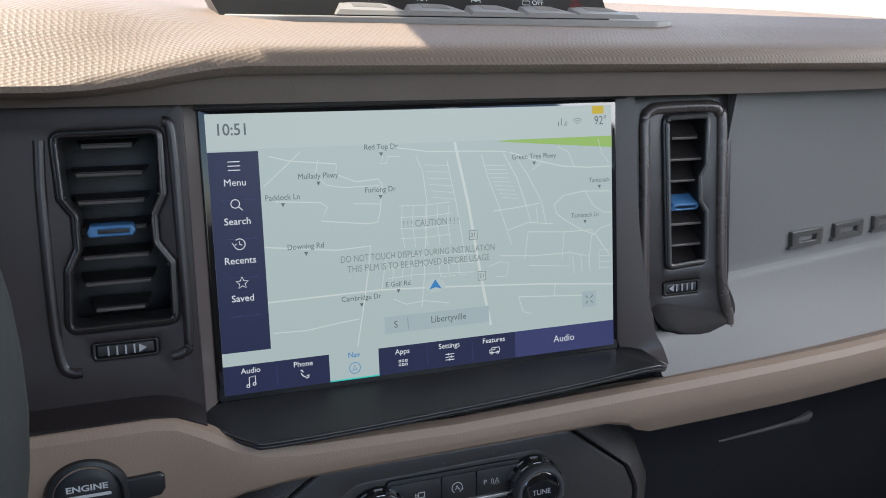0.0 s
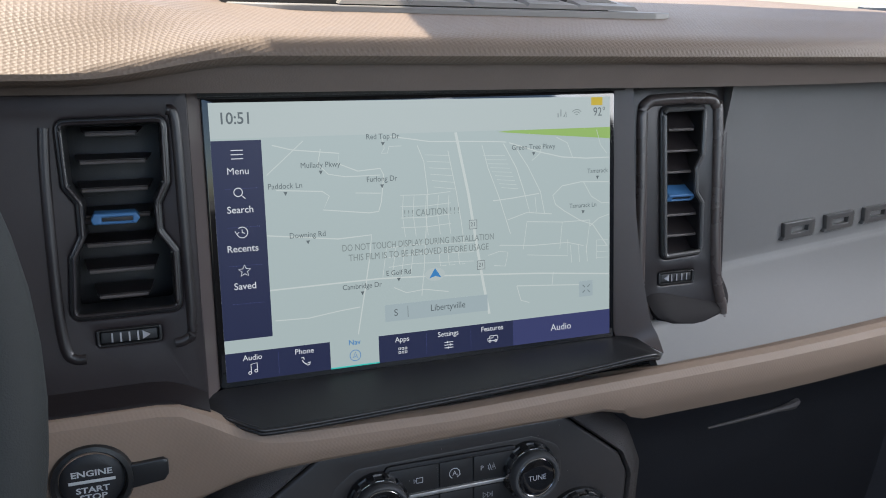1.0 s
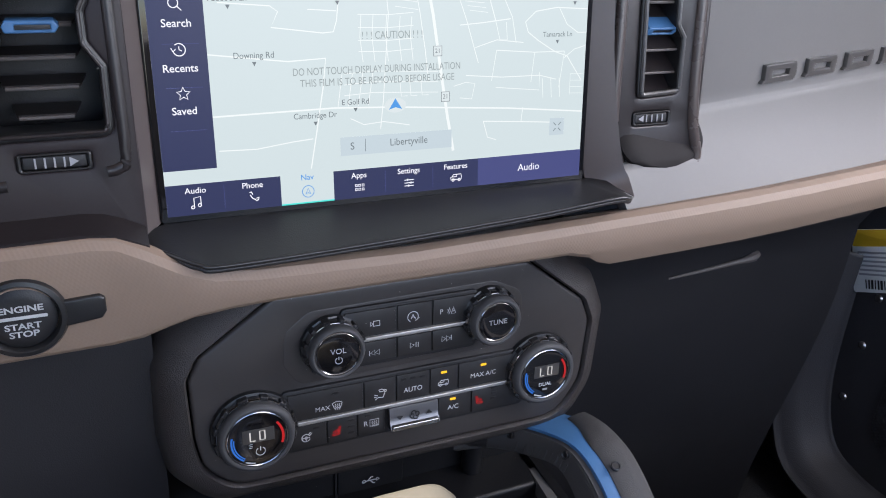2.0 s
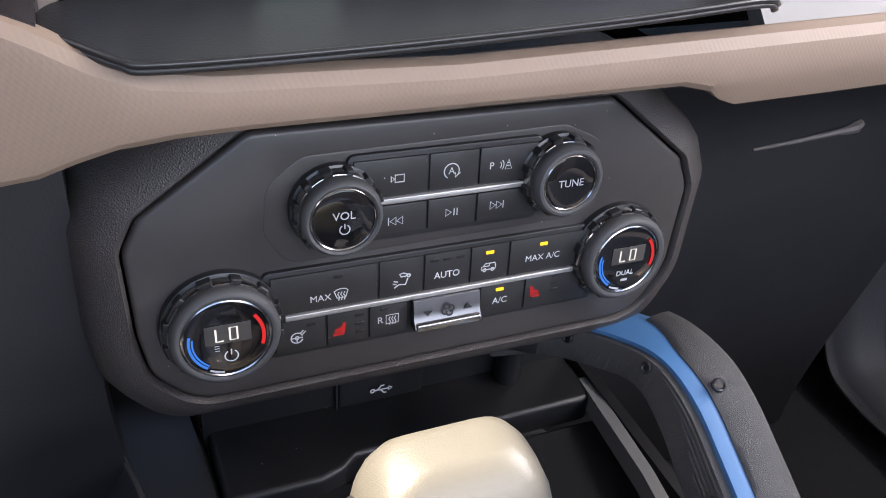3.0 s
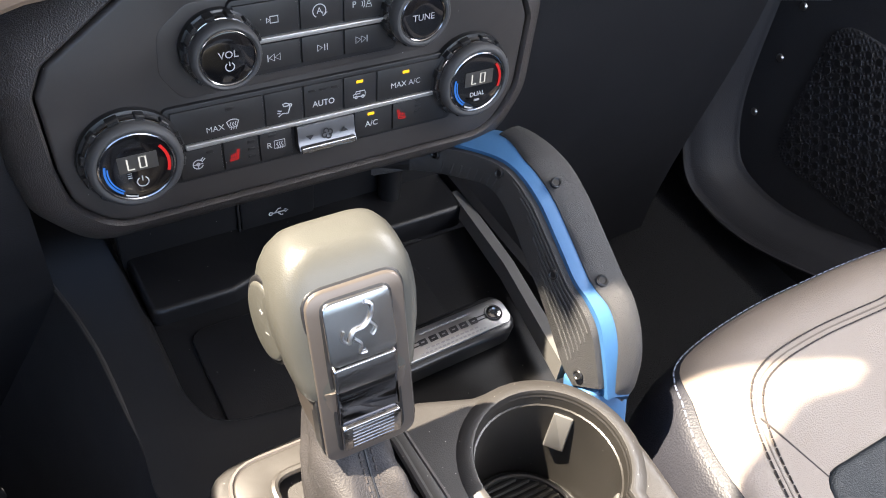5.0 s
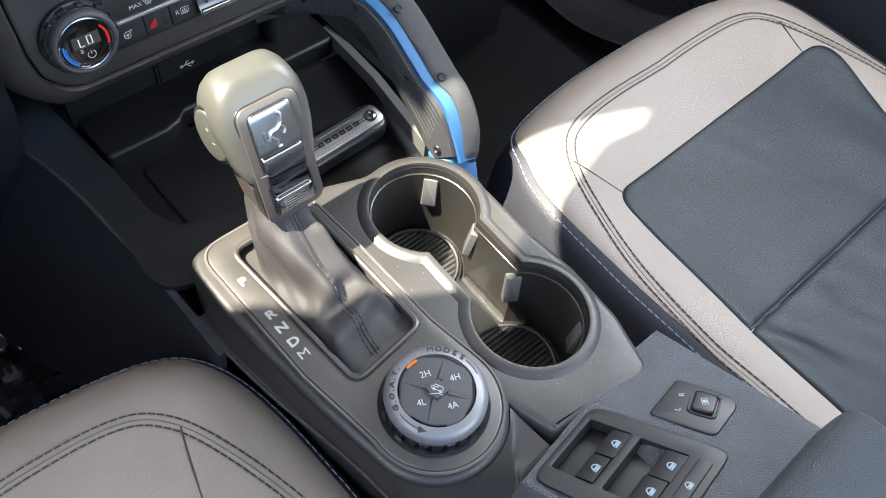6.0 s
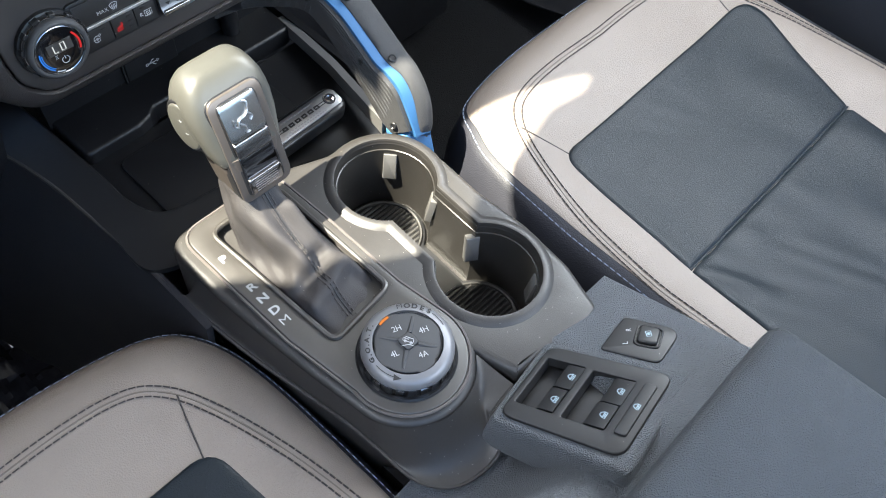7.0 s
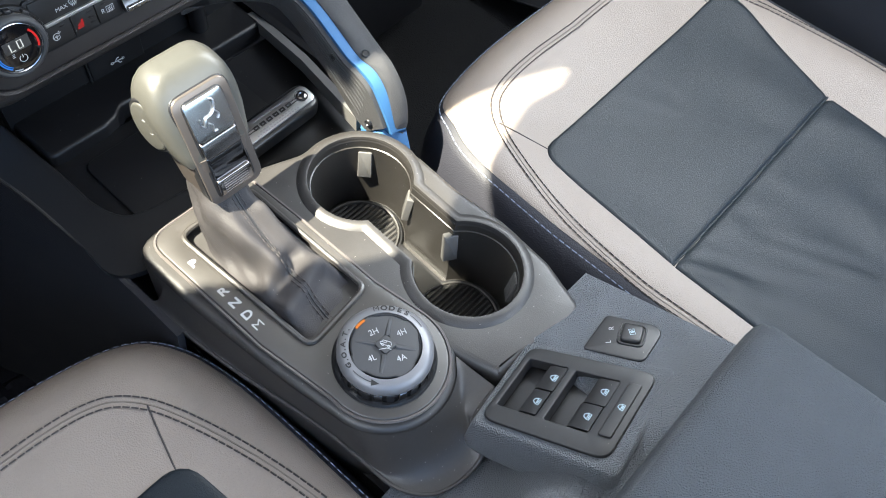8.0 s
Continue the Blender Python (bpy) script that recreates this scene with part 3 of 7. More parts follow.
tube([(p.x, p.y, 0.001) for p in smooth([(0.303, -0.008, 0), (0.2945, 0.012, 0), (0.2905, 0.03, 0), (0.2915, 0.10, 0), (0.2915, 0.148, 0), (0.2955, 0.1565, 0), (0.305, 0.159, 0), (0.345, 0.1595, 0), (0.3535, 0.155, 0), (0.3560, 0.145, 0), (0.3560, 0.06, 0), (0.3575, 0.030, 0), (0.3610, 0.014, 0), (0.3635, 0.004, 0), (0.3600, -0.006, 0), (0.335, -0.010, 0), (0.312, -0.010, 0), (0.303, -0.008, 0)])], 0.0042, 12, bm, MR @ T((0, 0, -0.0012)))
part("raised_rib", bm, M_RIB, dash, "raised bronze-grey rib round the vent")

# passenger facing
def facing(u, v):
    x = 0.2365 + 0.53 * u
    d = 0.215 * (x - 0.2365)
    prof = [(0.028 + d, 0.870), (0.034 + d, 0.82), (0.037 + d, 0.76), (0.0372 + d, 0.7280), (0.0352 + d, 0.7238), (0.024 + 0.9 * d, 0.7135), (0.004 + 0.65 * d, 0.694), (-0.018 + 0.42 * d, 0.676), (-0.024 + 0.4 * d, 0.668)]
    k = v * (len(prof) - 1)
    i = min(int(k), len(prof) - 2)
    a, b = prof[i], prof[i + 1]
    s = k - i
    return Vector((x, a[0] + (b[0] - a[0]) * s, a[1] + (b[1] - a[1]) * s))


def foot(u, v):
    # rounded foot of the vent's facing, lying on the ledge
    w = 0.0405 * math.sqrt(max(0.0, 1 - (max(0, v - 0.45) / 0.552) ** 4))
    x = 0.2070 + w * (2 * u - 1)
    edge = min(1.0, 6 * min(u, 1 - u), 5 * (1 - v))
    return facing((x - 0.2365) / 0.53, 0.44 + 0.290 * v) + Vector((0, -0.0022, 0.0022)) * math.sqrt(edge)


part("vent_foot", sheet(foot, 20, 18, 0.003, (0, 0.7, -0.7)), M_FOOT, dash, "rounded charcoal foot under the vent")
part("passenger_facing", sheet(lambda u, v: facing(-0.010 + 1.010 * u, v), 20, 32, 0.015, (0, 1, 0)), M_SILVERP, dash, "silver-grey painted passenger facing", sharp=60)
part("passenger_facing", sheet(lambda u, v: facing(-0.150 + 0.142 * u, 0.70 + 0.30 * v), 10, 14, 0.012, (0, 1, 0)), M_SILVERP, dash, "silver-grey painted ledge under the vent", sharp=60)
# raised nameplate shapes: six plain blocks with slots
for i in range(6):
    x = 0.3185 + 0.0560 * i
    o = Vector((x, 0.0368 + 0.215 * (x - 0.2365), 0.7362))
    R = axes(o, Vector((1, 0.215, 0)).normalized(), (0, 0, 1), Vector((0.215, -1, 0)).normalized())
    part("nameplate_block", plate(rpoly([(0, 0), (0.0425, 0), (0.0445, 0.003), (0.0445, 0.0120), (0.0425, 0.0150), (0.002, 0.0150), (0.004, 0.003)], 0.001), 0.004, 0.0008, R @ T((0, 0, 0.0034)), holes=[rect(0.022, 0.0050, 0.0006, 0.0240, 0.0076)]), M_NAME, dash, "raised grey nameplate shape")

# sandstone bar across the dash
TOP = [(-0.745, 0.700), (-0.30, 0.7035), (-0.17, 0.7045), (-0.158, 0.703), (-0.144, 0.696), (-0.128, 0.687), (-0.112, 0.6815), (-0.09, 0.679), (0.0, 0.677), (0.12, 0.6805), (0.38, 0.6885), (0.765, 0.70)]
BOT = [(-0.745, 0.636), (-0.25, 0.642), (-0.19, 0.6435), (-0.165, 0.644), (-0.150, 0.6465), (-0.137, 0.652), (-0.124, 0.6565), (-0.105, 0.659), (-0.08, 0.660), (0.105, 0.6615), (0.122, 0.6575), (0.130, 0.652), (0.142, 0.6475), (0.25, 0.650), (0.417, 0.655), (0.765, 0.668)]
part("facing_foot", sheet(lambda u, v: Vector((-0.745 + 0.603 * u, -0.004 - 0.0250 * v, lerp(TOP, -0.745 + 0.603 * u) + 0.0034 + 0.004 * (1 - v))), 60, 3, 0.004), M_DARK, dash, "charcoal foot of the facing")
rings = []
bx = sorted(set([a for a, _ in TOP] + [a for a, _ in BOT] + [-0.5, -0.4, -0.22, -0.16, -0.135, -0.118, -0.04, 0.05, 0.2, 0.3, 0.55]))
for x in bx:
    zt, zb = lerp(TOP, x), lerp(BOT, x)
    y = -0.0395 + 0.006 * (1 - ease(-0.17, -0.11, x)) + 0.05 * ease(0.2, 0.9, x)
    deep = 0.012 * ease(0.118, 0.142, x)
    rings.append([(x, y + 0.045, zt - 0.014), (x, y + 0.013, zt + 0.0015), (x, y + 0.009, zt + 0.0028), (x, y + 0.003, zt + 0.0015), (x, y, zt - 0.003), (x, y - 0.0008, zt - 0.008), (x, y - 0.0006, zb + 0.007 + deep), (x, y + 0.0004, zb + 0.003 + deep * 0.9), (x, y + 0.003 + deep * 0.4, zb), (x, y + 0.05, zb - 0.001)])
part("trim_bar", loft(rings), M_BAR, dash, "sandstone trim bar with a fine woven grain", sharp=24)

# lower panels
part("knee_panel", sheet(lambda u, v: Vector((-0.745 + 0.60 * u, -0.022 + 0.015 * v + 0.28 * max(0, v - 0.25) + 0.03 * ease(0.7, 1, u), 0.648 - 0.60 * v)), 14, 12, 0.02, (0, 1, 0)), M_GLOVE, dash, "black lower panel under the steering column")
part("glovebox_panel", sheet(lambda u, v: Vector((0.145 + 0.475 * u, 0.035 + 0.10 * ease(0, 0.20, v) + 0.05 * ease(0.3, 1, v) + 0.02 * u, 0.652 - 0.60 * v)), 14, 20, 0.02, (0, 1, 0)), M_GLOVE, dash, "black glovebox lid")
# Tapering taupe tube puts the highlight streak on the handle's edge into colour.
bm = tube(smooth([(0.352, 0.143, 0.5095), (0.39, 0.144, 0.5112), (0.435, 0.144, 0.5150), (0.458, 0.145, 0.5165), (0.470, 0.149, 0.5185)]), [0.0012 + 0.00012 * i for i in range(14)] + [0.0029 + 0.0004 * i for i in range(7)] + [0.0045] * 6, 8)
part("glovebox_handle", bm, M_STRIP, dash, "curved glovebox handle edge, its highlight put in as paler taupe")

# switch pod on top of the dash
pod = thing("switch_pod", (0.06, 0.10, 0.912), "dark switch pod with five grey toggles on the pad", "switch panel")
part("pod_base", plate(rpoly([(-0.116, 0.105, 0.02), (-0.082, 0.060, 0.03), (0.180, 0.056, 0.014), (0.198, 0.062, 0.008), (0.176, 0.165), (-0.118, 0.165)], 0.01), 0.008, 0.0012, T((0, 0, 0.9132))), M_TOGGLE, pod, "grey rim of the pod")
part("pod_face", loft([[(-0.112, 0.096, 0.912), (0.166, 0.096, 0.912), (0.166, 0.15, 0.912), (-0.112, 0.15, 0.912)], [(-0.135, 0.125, 0.960), (0.160, 0.125, 0.960), (0.160, 0.16, 0.960), (-0.135, 0.16, 0.960)]]), M_GLOSSDARK, pod, "dark glossy icon strip")
TG = [(-0.045, 0.003), (0.001, 0.046), (0.044, 0.086), (0.084, 0.126), (0.123, 0.172)]
for i, (a, b) in enumerate(TG):
    tg = part("toggle", loft([[(a + 0.000, 0.066, 0.9140), (b, 0.066, 0.9140), (b - 0.002, 0.100, 0.9140), (a + 0.006, 0.100, 0.9140)], [(a + 0.003, 0.068, 0.9172), (b - 0.003, 0.068, 0.9168), (b - 0.005, 0.097, 0.9205), (a + 0.009, 0.097, 0.9212)], [(a + 0.009, 0.074, 0.9188), (b - 0.009, 0.074, 0.9184), (b - 0.011, 0.092, 0.9212), (a + 0.014, 0.092, 0.9216)]]), M_TOGGLE, pod, "ribbed grey toggle")
    for j in range(5):
        part("rib", tube([(a + 0.013 + 0.0005 * j, 0.0755 + 0.0036 * j, 0.9190 + 0.00055 * j), (b - 0.013, 0.0755 + 0.0036 * j, 0.9187 + 0.00055 * j)], 0.0006, 5), M_TOGGLE, tg)
MP = axes((0, 0.0955, 0.9245), (1, 0, 0), (0, 0.5, 0.866), (0, -0.866, 0.5))
for x in (-0.020, 0.020, 0.059):
    mark("axle_sign", [[(-1, 0.5), (-1, -0.5)], [(1, 0.5), (1, -0.5)], [(-1, 0), (1, 0)], arc(0, 0, 0.3, 0, 360)], 0.0005, MP, M_WHITE, pod, scale=0.0032, at=(x, 0), label="white axle sign")
words("OFF", 0.0052, MP, M_WHITE, pod, at=(0.106, -0.001))
mark("traction_sign", [[(-1, -0.6), (-1, 0.5), (1, 0.5), (1, -0.6), (-1, -0.6)], [(-0.6, 0.5), (-0.4, 1.1), (0.4, 1.1), (0.6, 0.5)]], 0.0005, MP, M_WHITE, pod, scale=0.0028, at=(0.097, -0.001), label="white car sign")
mark("hazard_sign", [[(-1, -0.8), (1, -0.8), (0, 0.9), (-1, -0.8)], [(-0.5, -0.5), (0.5, -0.5), (0, 0.35), (-0.5, -0.5)]], 0.0006, MP, M_RED, pod, scale=0.0046, at=(0.136, 0), label="red hazard triangle")

# ---- touchscreen ----
W, H = 0.2585, 0.1616
scr = thing("touchscreen", MS @ Vector((W / 2, 0, -0.005)), "wide lit touchscreen showing a pale road map, protective film still on", "touchscreen")
part("housing", plate(rect(W + 0.008, H + 0.008, 0.003, W / 2, H / 2), 0.012, 0.001, MS @ T((0, 0, 0.0006))), M_LENS, scr, "gloss black screen edge")


def pane(name, x0, x1, y0, y1, material, z, label="", parent=None):
    return part(name, plate([Vector((x0, y0)), Vector((x1, y0)), Vector((x1, y1)), Vector((x0, y1))], 0.00006, 0.00001, MS @ T((0, 0, z)), seg=1), material, parent or scr, label)


mp = pane("map_picture", 0, W, 0, 0.1415, S_MAP, 0.0009, "pale grey-green road map")
pane("header", 0, W, 0.1415, H, S_HEAD, 0.0009, "pale header strip")
side = pane("side_menu", 0, 0.028, 0.0250, 0.1404, S_NAVY, 0.0012, "navy menu column")
bar1 = pane("tab_bar", 0, 0.0620, 0, 0.0172, S_NAVY, 0.0012, "navy tab bar")
bar2 = pane("tab_bar", 0.0928, 0.1849, 0, 0.0172, S_NAVY, 0.0012, "navy tab bar")
bar3 = pane("tab_bar", 0.1849, W, 0, 0.0172, S_NAVY2, 0.0012, "indigo audio tab")
pane("active_line", 0.0620, 0.0928, 0, 0.0008, S_TEAL, 0.0014, "teal line under the active tab")
pane("yellow_tile", 0.2440, 0.2525, 0.1560, H - 0.0004, S_YEL, 0.0012, "yellow tile")
for y in (0.1130, 0.0908, 0.0685, 0.0460):
    pane("divider", 0.006, 0.0245, y, y + 0.0003, S_NAVY2, 0.0014, parent=side)
for x in (0.0305, 0.124, 0.1545):
    pane("divider", x, x + 0.0003, 0.002, 0.0150, S_NAVY2, 0.0014, parent=bar1 if x < 0.1 else bar2)
part("park", plate([Vector(p) for p in ((0.176, 0.1405), (0.200, 0.1385), (0.230, 0.1362), (W, 0.1340), (W, 0.1415), (0.184, 0.1412))], 0.00006, 0.00001, MS @ T((0, 0, 0.0011)), seg=1), S_GREEN, mp, "green park on the map")
rd = bmesh.new()
fine = 0.00042


def road(pts, w=fine):
    ribbon([(a / 1000, b / 1000) for a, b in pts], w, MS, 0.0013, rd)


# the long road through the map, then the streets
ribbon([(0.1474, 0.1411), (0.1512, 0.122), (0.1551, 0.1026), (0.1600, 0.070), (0.1640, 0.045), (0.1680, 0.0235)], 0.0018, MS, 0.00135, rd)
road([(28, 52.5), (60, 53), (95, 53.5), (130, 52), (160, 50), (205, 47), (258, 42)], 0.0009)
road([(30, 34), (50, 33.5), (70, 36), (82, 37)], 0.0006)
road([(28, 85), (70, 80), (91, 81), (89, 66), (85, 45), (80, 20)], 0.0007)
road([(35, 111), (62, 109), (66, 106), (62, 98), (90, 94.5), (96, 95), (98, 101), (100, 117), (98, 121), (84, 120), (72, 125), (73, 131), (45, 134), (34, 137)], 0.0006)
road([(30, 120), (44, 132), (52, 139)], 0.0005)
road([(98, 117), (76, 117), (66, 119), (60, 125), (62, 134)], 0.0005)
road([(100, 139), (101, 133), (99, 130), (103, 130), (104, 134), (112, 134)], 0.0004)
road([(82, 107), (98, 106)], 0.0005)
road([(104, 140), (118, 138), (130, 136), (150, 135.5), (175, 134.5), (182, 134)], 0.0006)
road([(184, 133.5), (205, 127), (222, 123), (240, 121.5), (258, 121.5)], 0.0007)
road([(218, 136), (226, 132), (230, 122)], 0.0005)
road([(248, 140), (251, 130), (256, 124)], 0.0004)
road([(200, 121.5), (206, 126), (207, 131)], 0.0004)
road([(258, 105), (236, 106), (222, 104), (215, 98), (217, 92), (224, 87), (236, 80), (245, 77), (256, 62)], 0.0006)
road([(238, 106), (244, 96), (252, 91), (258, 91)], 0.0005)
road([(243, 76), (250, 81), (258, 83)], 0.0005)
for i in range(9):
    road([(166 + 1.5 * i, 126 - 2.6 * i), (181 + 1.1 * i, 125.4 - 2.7 * i)], 0.0003)
road([(165, 133), (169, 118), (176, 100), (184, 75)], 0.0005)
road([(180, 133), (189, 117), (195, 99)], 0.0006)
road([(188, 131), (197, 118), (206, 101), (209, 86)], 0.0005)
road([(172, 97), (186, 98), (205, 100)], 0.0006)
road([(182, 84), (196, 88), (214, 86)], 0.0005)
road([(195, 99), (198, 88), (203, 88), (202, 98)], 0.0004)
for i in range(6):
    road([(127 + i, 128 - 4 * i), (143 + 0.6 * i, 127 - 4.2 * i)], 0.0003)
road([(122, 134), (126, 124), (128, 104), (126, 80), (124, 56), (122, 40)], 0.0005)
road([(142, 130), (147, 104), (150, 84), (152, 66)], 0.0005)
for k, x in enumerate((112, 119, 127, 135, 142)):
    road([(x, 104 - 0.4 * k), (x - 1, 92), (x + 0.5, 78)], 0.0004)
for y in (104, 97, 90, 84):
    road([(110, y), (127, y - 0.5), (143, y + 0.5)], 0.0004)
for y in (72, 66, 60):
    road([(101, y), (118, y + 1), (140, y), (158, y - 0.8)], 0.0004)
for x in (100, 106, 112, 118):
    road([(x, 72), (x - 3, 54)], 0.0004)
for x in (134, 140, 147):
    road([(x, 70), (x + 1, 58), (x + 5, 58)], 0.0004)
road([(176, 68), (200, 66), (226, 66), (238, 63)], 0.0005)
road([(196, 82), (222, 80), (243, 80)], 0.0005)
road([(196, 82), (193, 64)], 0.0004)
road([(222, 80), (220, 62)], 0.0004)
road([(243, 80), (240, 58)], 0.0004)
road([(196, 60), (226, 57), (226, 68)], 0.0004)
for x in (228, 234, 240):
    road([(x, 64), (x + 1, 52)], 0.0004)
for y in (66, 62, 58, 54):
    road([(248, y), (257, y - 0.4)], 0.0003)
road([(248, 66), (248, 53)], 0.0003)
road([(188, 40), (215, 38), (240, 36)], 0.0006)
road([(215, 47), (214, 38)], 0.0005)
road([(188, 40), (191, 30), (197, 28)], 0.0005)
road([(168, 62), (176, 64), (182, 63), (180, 54), (172, 55)], 0.0004)
road([(104, 47), (112, 43), (124, 44), (140, 41)], 0.0005)
part("road_network", rd, S_ROAD, mp, "white street lines")
for txt, x, y, s in (("Mullady Pkwy", 61.5, 124.6, 4.7), ("Paddock Ln", 40.2, 113.2, 4.7), ("Red Top Dr", 100.2, 140.0, 4.6), ("Furlong Dr", 98.7, 114.6, 4.7), ("Green Tree Pkwy", 201.2, 130.2, 4.7), ("Tamarack", 248.6, 112.8, 4.3), ("Tamarack Ln", 237.5, 90.2, 4.3), ("Downing Rd", 51.9, 83.8, 4.7), ("E Golf Rd", 107.2, 56.2, 4.5), ("Cambridge Dr", 83.7, 49.9, 4.6)):
    words(txt, s / 1000, MS, S_TEXT, mp, at=(x / 1000, y / 1000), z=0.0016, name="street_name", wide=0.92)
    part("pin", plate([Vector((x / 1000 - 0.0012, y / 1000 - 0.0033)), Vector((x / 1000, y / 1000 - 0.0056)), Vector((x / 1000 + 0.0012, y / 1000 - 0.0033))], 0.00006, 0.00001, MS @ T((0, 0, 0.0016)), seg=1), S_TEXT, mp)
words("Libertyville", 0.0060, MS, S_TEXT, scr, at=(0.1392, 0.0315), z=0.0019, wide=0.9)
pane("place_card", 0.0975, 0.1668, 0.0258, 0.0365, S_CARD, 0.0016, "pale place-name card")
words("S", 0.0060, MS, S_TEXT, scr, at=(0.1045, 0.0310), z=0.0019)
pane("divider", 0.1122, 0.1125, 0.0275, 0.0348, S_TEXT, 0.0018)
for x, y in ((0.1577, 0.0828), (0.1627, 0.0563)):
    pane("road_shield", x - 0.0028, x + 0.0028, y - 0.0031, y + 0.0031, S_HEAD, 0.0015, parent=mp)
    mark("road_shield", [[(-0.0026, -0.0028), (0.0026, -0.0028), (0.0026, 0.0028), (-0.0026, 0.0028), (-0.0026, -0.0028)]], 0.0004, MS, S_TEXT, mp, z=0.0017, at=(x, y))
    words("21", 0.0036, MS, S_TEXT, mp, at=(x, y), z=0.0017)
part("position_disc", plate([Vector((0.1312 + p.x * 1.28, 0.0530 + p.y * 0.82)) for p in disc(0.0052, 28)], 0.00006, 0.00001, MS @ T((0, 0, 0.0015)), seg=1), S_HEAD, mp, "pale disc round the arrow")
part("position_arrow", plate([Vector(p) for p in ((0.1272, 0.0507), (0.1312, 0.0570), (0.1352, 0.0507), (0.1312, 0.0519))], 0.00006, 0.00001, MS @ T((0, 0, 0.0018)), seg=1), S_BLUE, mp, "blue position arrow")
words("10:51", 0.0092, MS, S_TEXT, scr, at=(0.0048, 0.1525), z=0.0014, align="LEFT", wide=0.92, bold=0.00012)
words("92°", 0.0080, MS, S_TEXT, scr, at=(0.2500, 0.1515), z=0.0014, wide=0.85)
mark("wifi_sign", [arc(0, -1, r, 40, 140) for r in (0.5, 1.2, 1.9)], 0.0005, MS, S_GREY, scr, z=0.0014, scale=0.0022, at=(0.2330, 0.1515))
mark("network_sign", [[(-1, -0.8), (-1, 0.1)], [(-0.3, -0.6), (-0.3, 0.9)], [(0.4, -0.7), (1, -0.7), (1, 0.4), (0.4, -0.7)]], 0.0005, MS, S_TEXT, scr, z=0.0014, scale=0.0030, at=(0.2222, 0.1510))
for txt, y in (("Menu", 0.1230), ("Search", 0.1010), ("Recents", 0.0785), ("Saved", 0.0565)):
    words(txt, 0.0056, MS, S_WHITE, side, at=(0.0140, y), z=0.0015, bold=0.00004)
mark("menu_sign", [[(-1, 0.7), (1, 0.7)], [(-1, 0), (1, 0)], [(-1, -0.7), (1, -0.7)]], 0.0005, MS, S_WHITE, side, z=0.0015, scale=0.0034, at=(0.0140, 0.1325))
mark("search_sign", [arc(-0.2, 0.2, 0.75, 0, 360, 20), [(0.35, -0.35), (1, -1)]], 0.0005, MS, S_WHITE, side, z=0.0015, scale=0.0032, at=(0.0140, 0.1105))
mark("recents_sign", [arc(0, 0, 1, -160, 130, 20), [(0, 0.55), (0, 0), (0.45, -0.2)], [(-1.3, 0.3), (-1, -0.3), (-0.55, 0.1)]], 0.0005, MS, S_WHITE, side, z=0.0015, scale=0.0031, at=(0.0142, 0.0880))
star = [(math.cos(radians(90 + 36 * i)) * (1 if i % 2 == 0 else 0.45), math.sin(radians(90 + 36 * i)) * (1 if i % 2 == 0 else 0.45)) for i in range(11)]
mark("star_sign", [star], 0.0005, MS, S_WHITE, side, z=0.0015, scale=0.0036, at=(0.0142, 0.0655))
for txt, x, mtl, par in (("Audio", 0.0155, S_WHITE, bar1), ("Phone", 0.0462, S_WHITE, bar1), ("Nav", 0.0773, S_BLUE, scr), ("Apps", 0.1080, S_WHITE, bar2), ("Settings", 0.1390, S_WHITE, bar2), ("Features", 0.1697, S_WHITE, bar2)):
    words(txt, 0.0046, MS, mtl, par, at=(x, 0.0135 if txt != "Nav" else 0.0152), z=0.0015, bold=0.00003)
words("Audio", 0.0064, MS, S_WHITE, bar3, at=(0.2205, 0.0088), z=0.0015)
mark("note_sign", [[(-0.5, -0.8), (-0.5, 0.9), (0.7, 1.1), (0.7, -0.5)], arc(-0.75, -0.8, 0.28, 0, 360), arc(0.45, -0.5, 0.28, 0, 360)], 0.0005, MS, S_WHITE, bar1, z=0.0015, scale=0.0030, at=(0.0158, 0.0068))
mark("phone_sign", [arc(0.7, 0.9, 1.5, 195, 255, 10), [(-0.9, 1.0), (-0.5, 1.1), (-0.3, 0.55)], [(0.4, -0.3), (0.95, -0.1), (0.8, -0.6), (0.3, -0.8)]], 0.0006, MS, S_WHITE, bar1, z=0.0015, scale=0.0028, at=(0.0468, 0.0068))
mark("nav_sign", [arc(0, 0, 1, 0, 360, 24), [(-0.4, -0.5), (0, 0.6), (0.4, -0.5), (0, -0.2), (-0.4, -0.5)]], 0.0004, MS, S_BLUE, scr, z=0.0015, scale=0.0034, at=(0.0775, 0.0070))
mark("apps_sign", [[(x - 0.2, y - 0.2), (x + 0.2, y - 0.2), (x + 0.2, y + 0.2), (x - 0.2, y + 0.2), (x - 0.2, y - 0.2)] for x in (-0.7, 0, 0.7) for y in (-0.4, 0.4)], 0.0005, MS, S_WHITE, bar2, z=0.0015, scale=0.0030, at=(0.1082, 0.0064))
mark("sliders_sign", [[(-1, y), (1, y)] for y in (-0.6, 0, 0.6)] + [[(x, y - 0.25), (x, y + 0.25)] for x, y in ((-0.3, 0.6), (0.4, 0), (-0.1, -0.6))], 0.0005, MS, S_WHITE, bar2, z=0.0015, scale=0.0030, at=(0.1392, 0.0062))
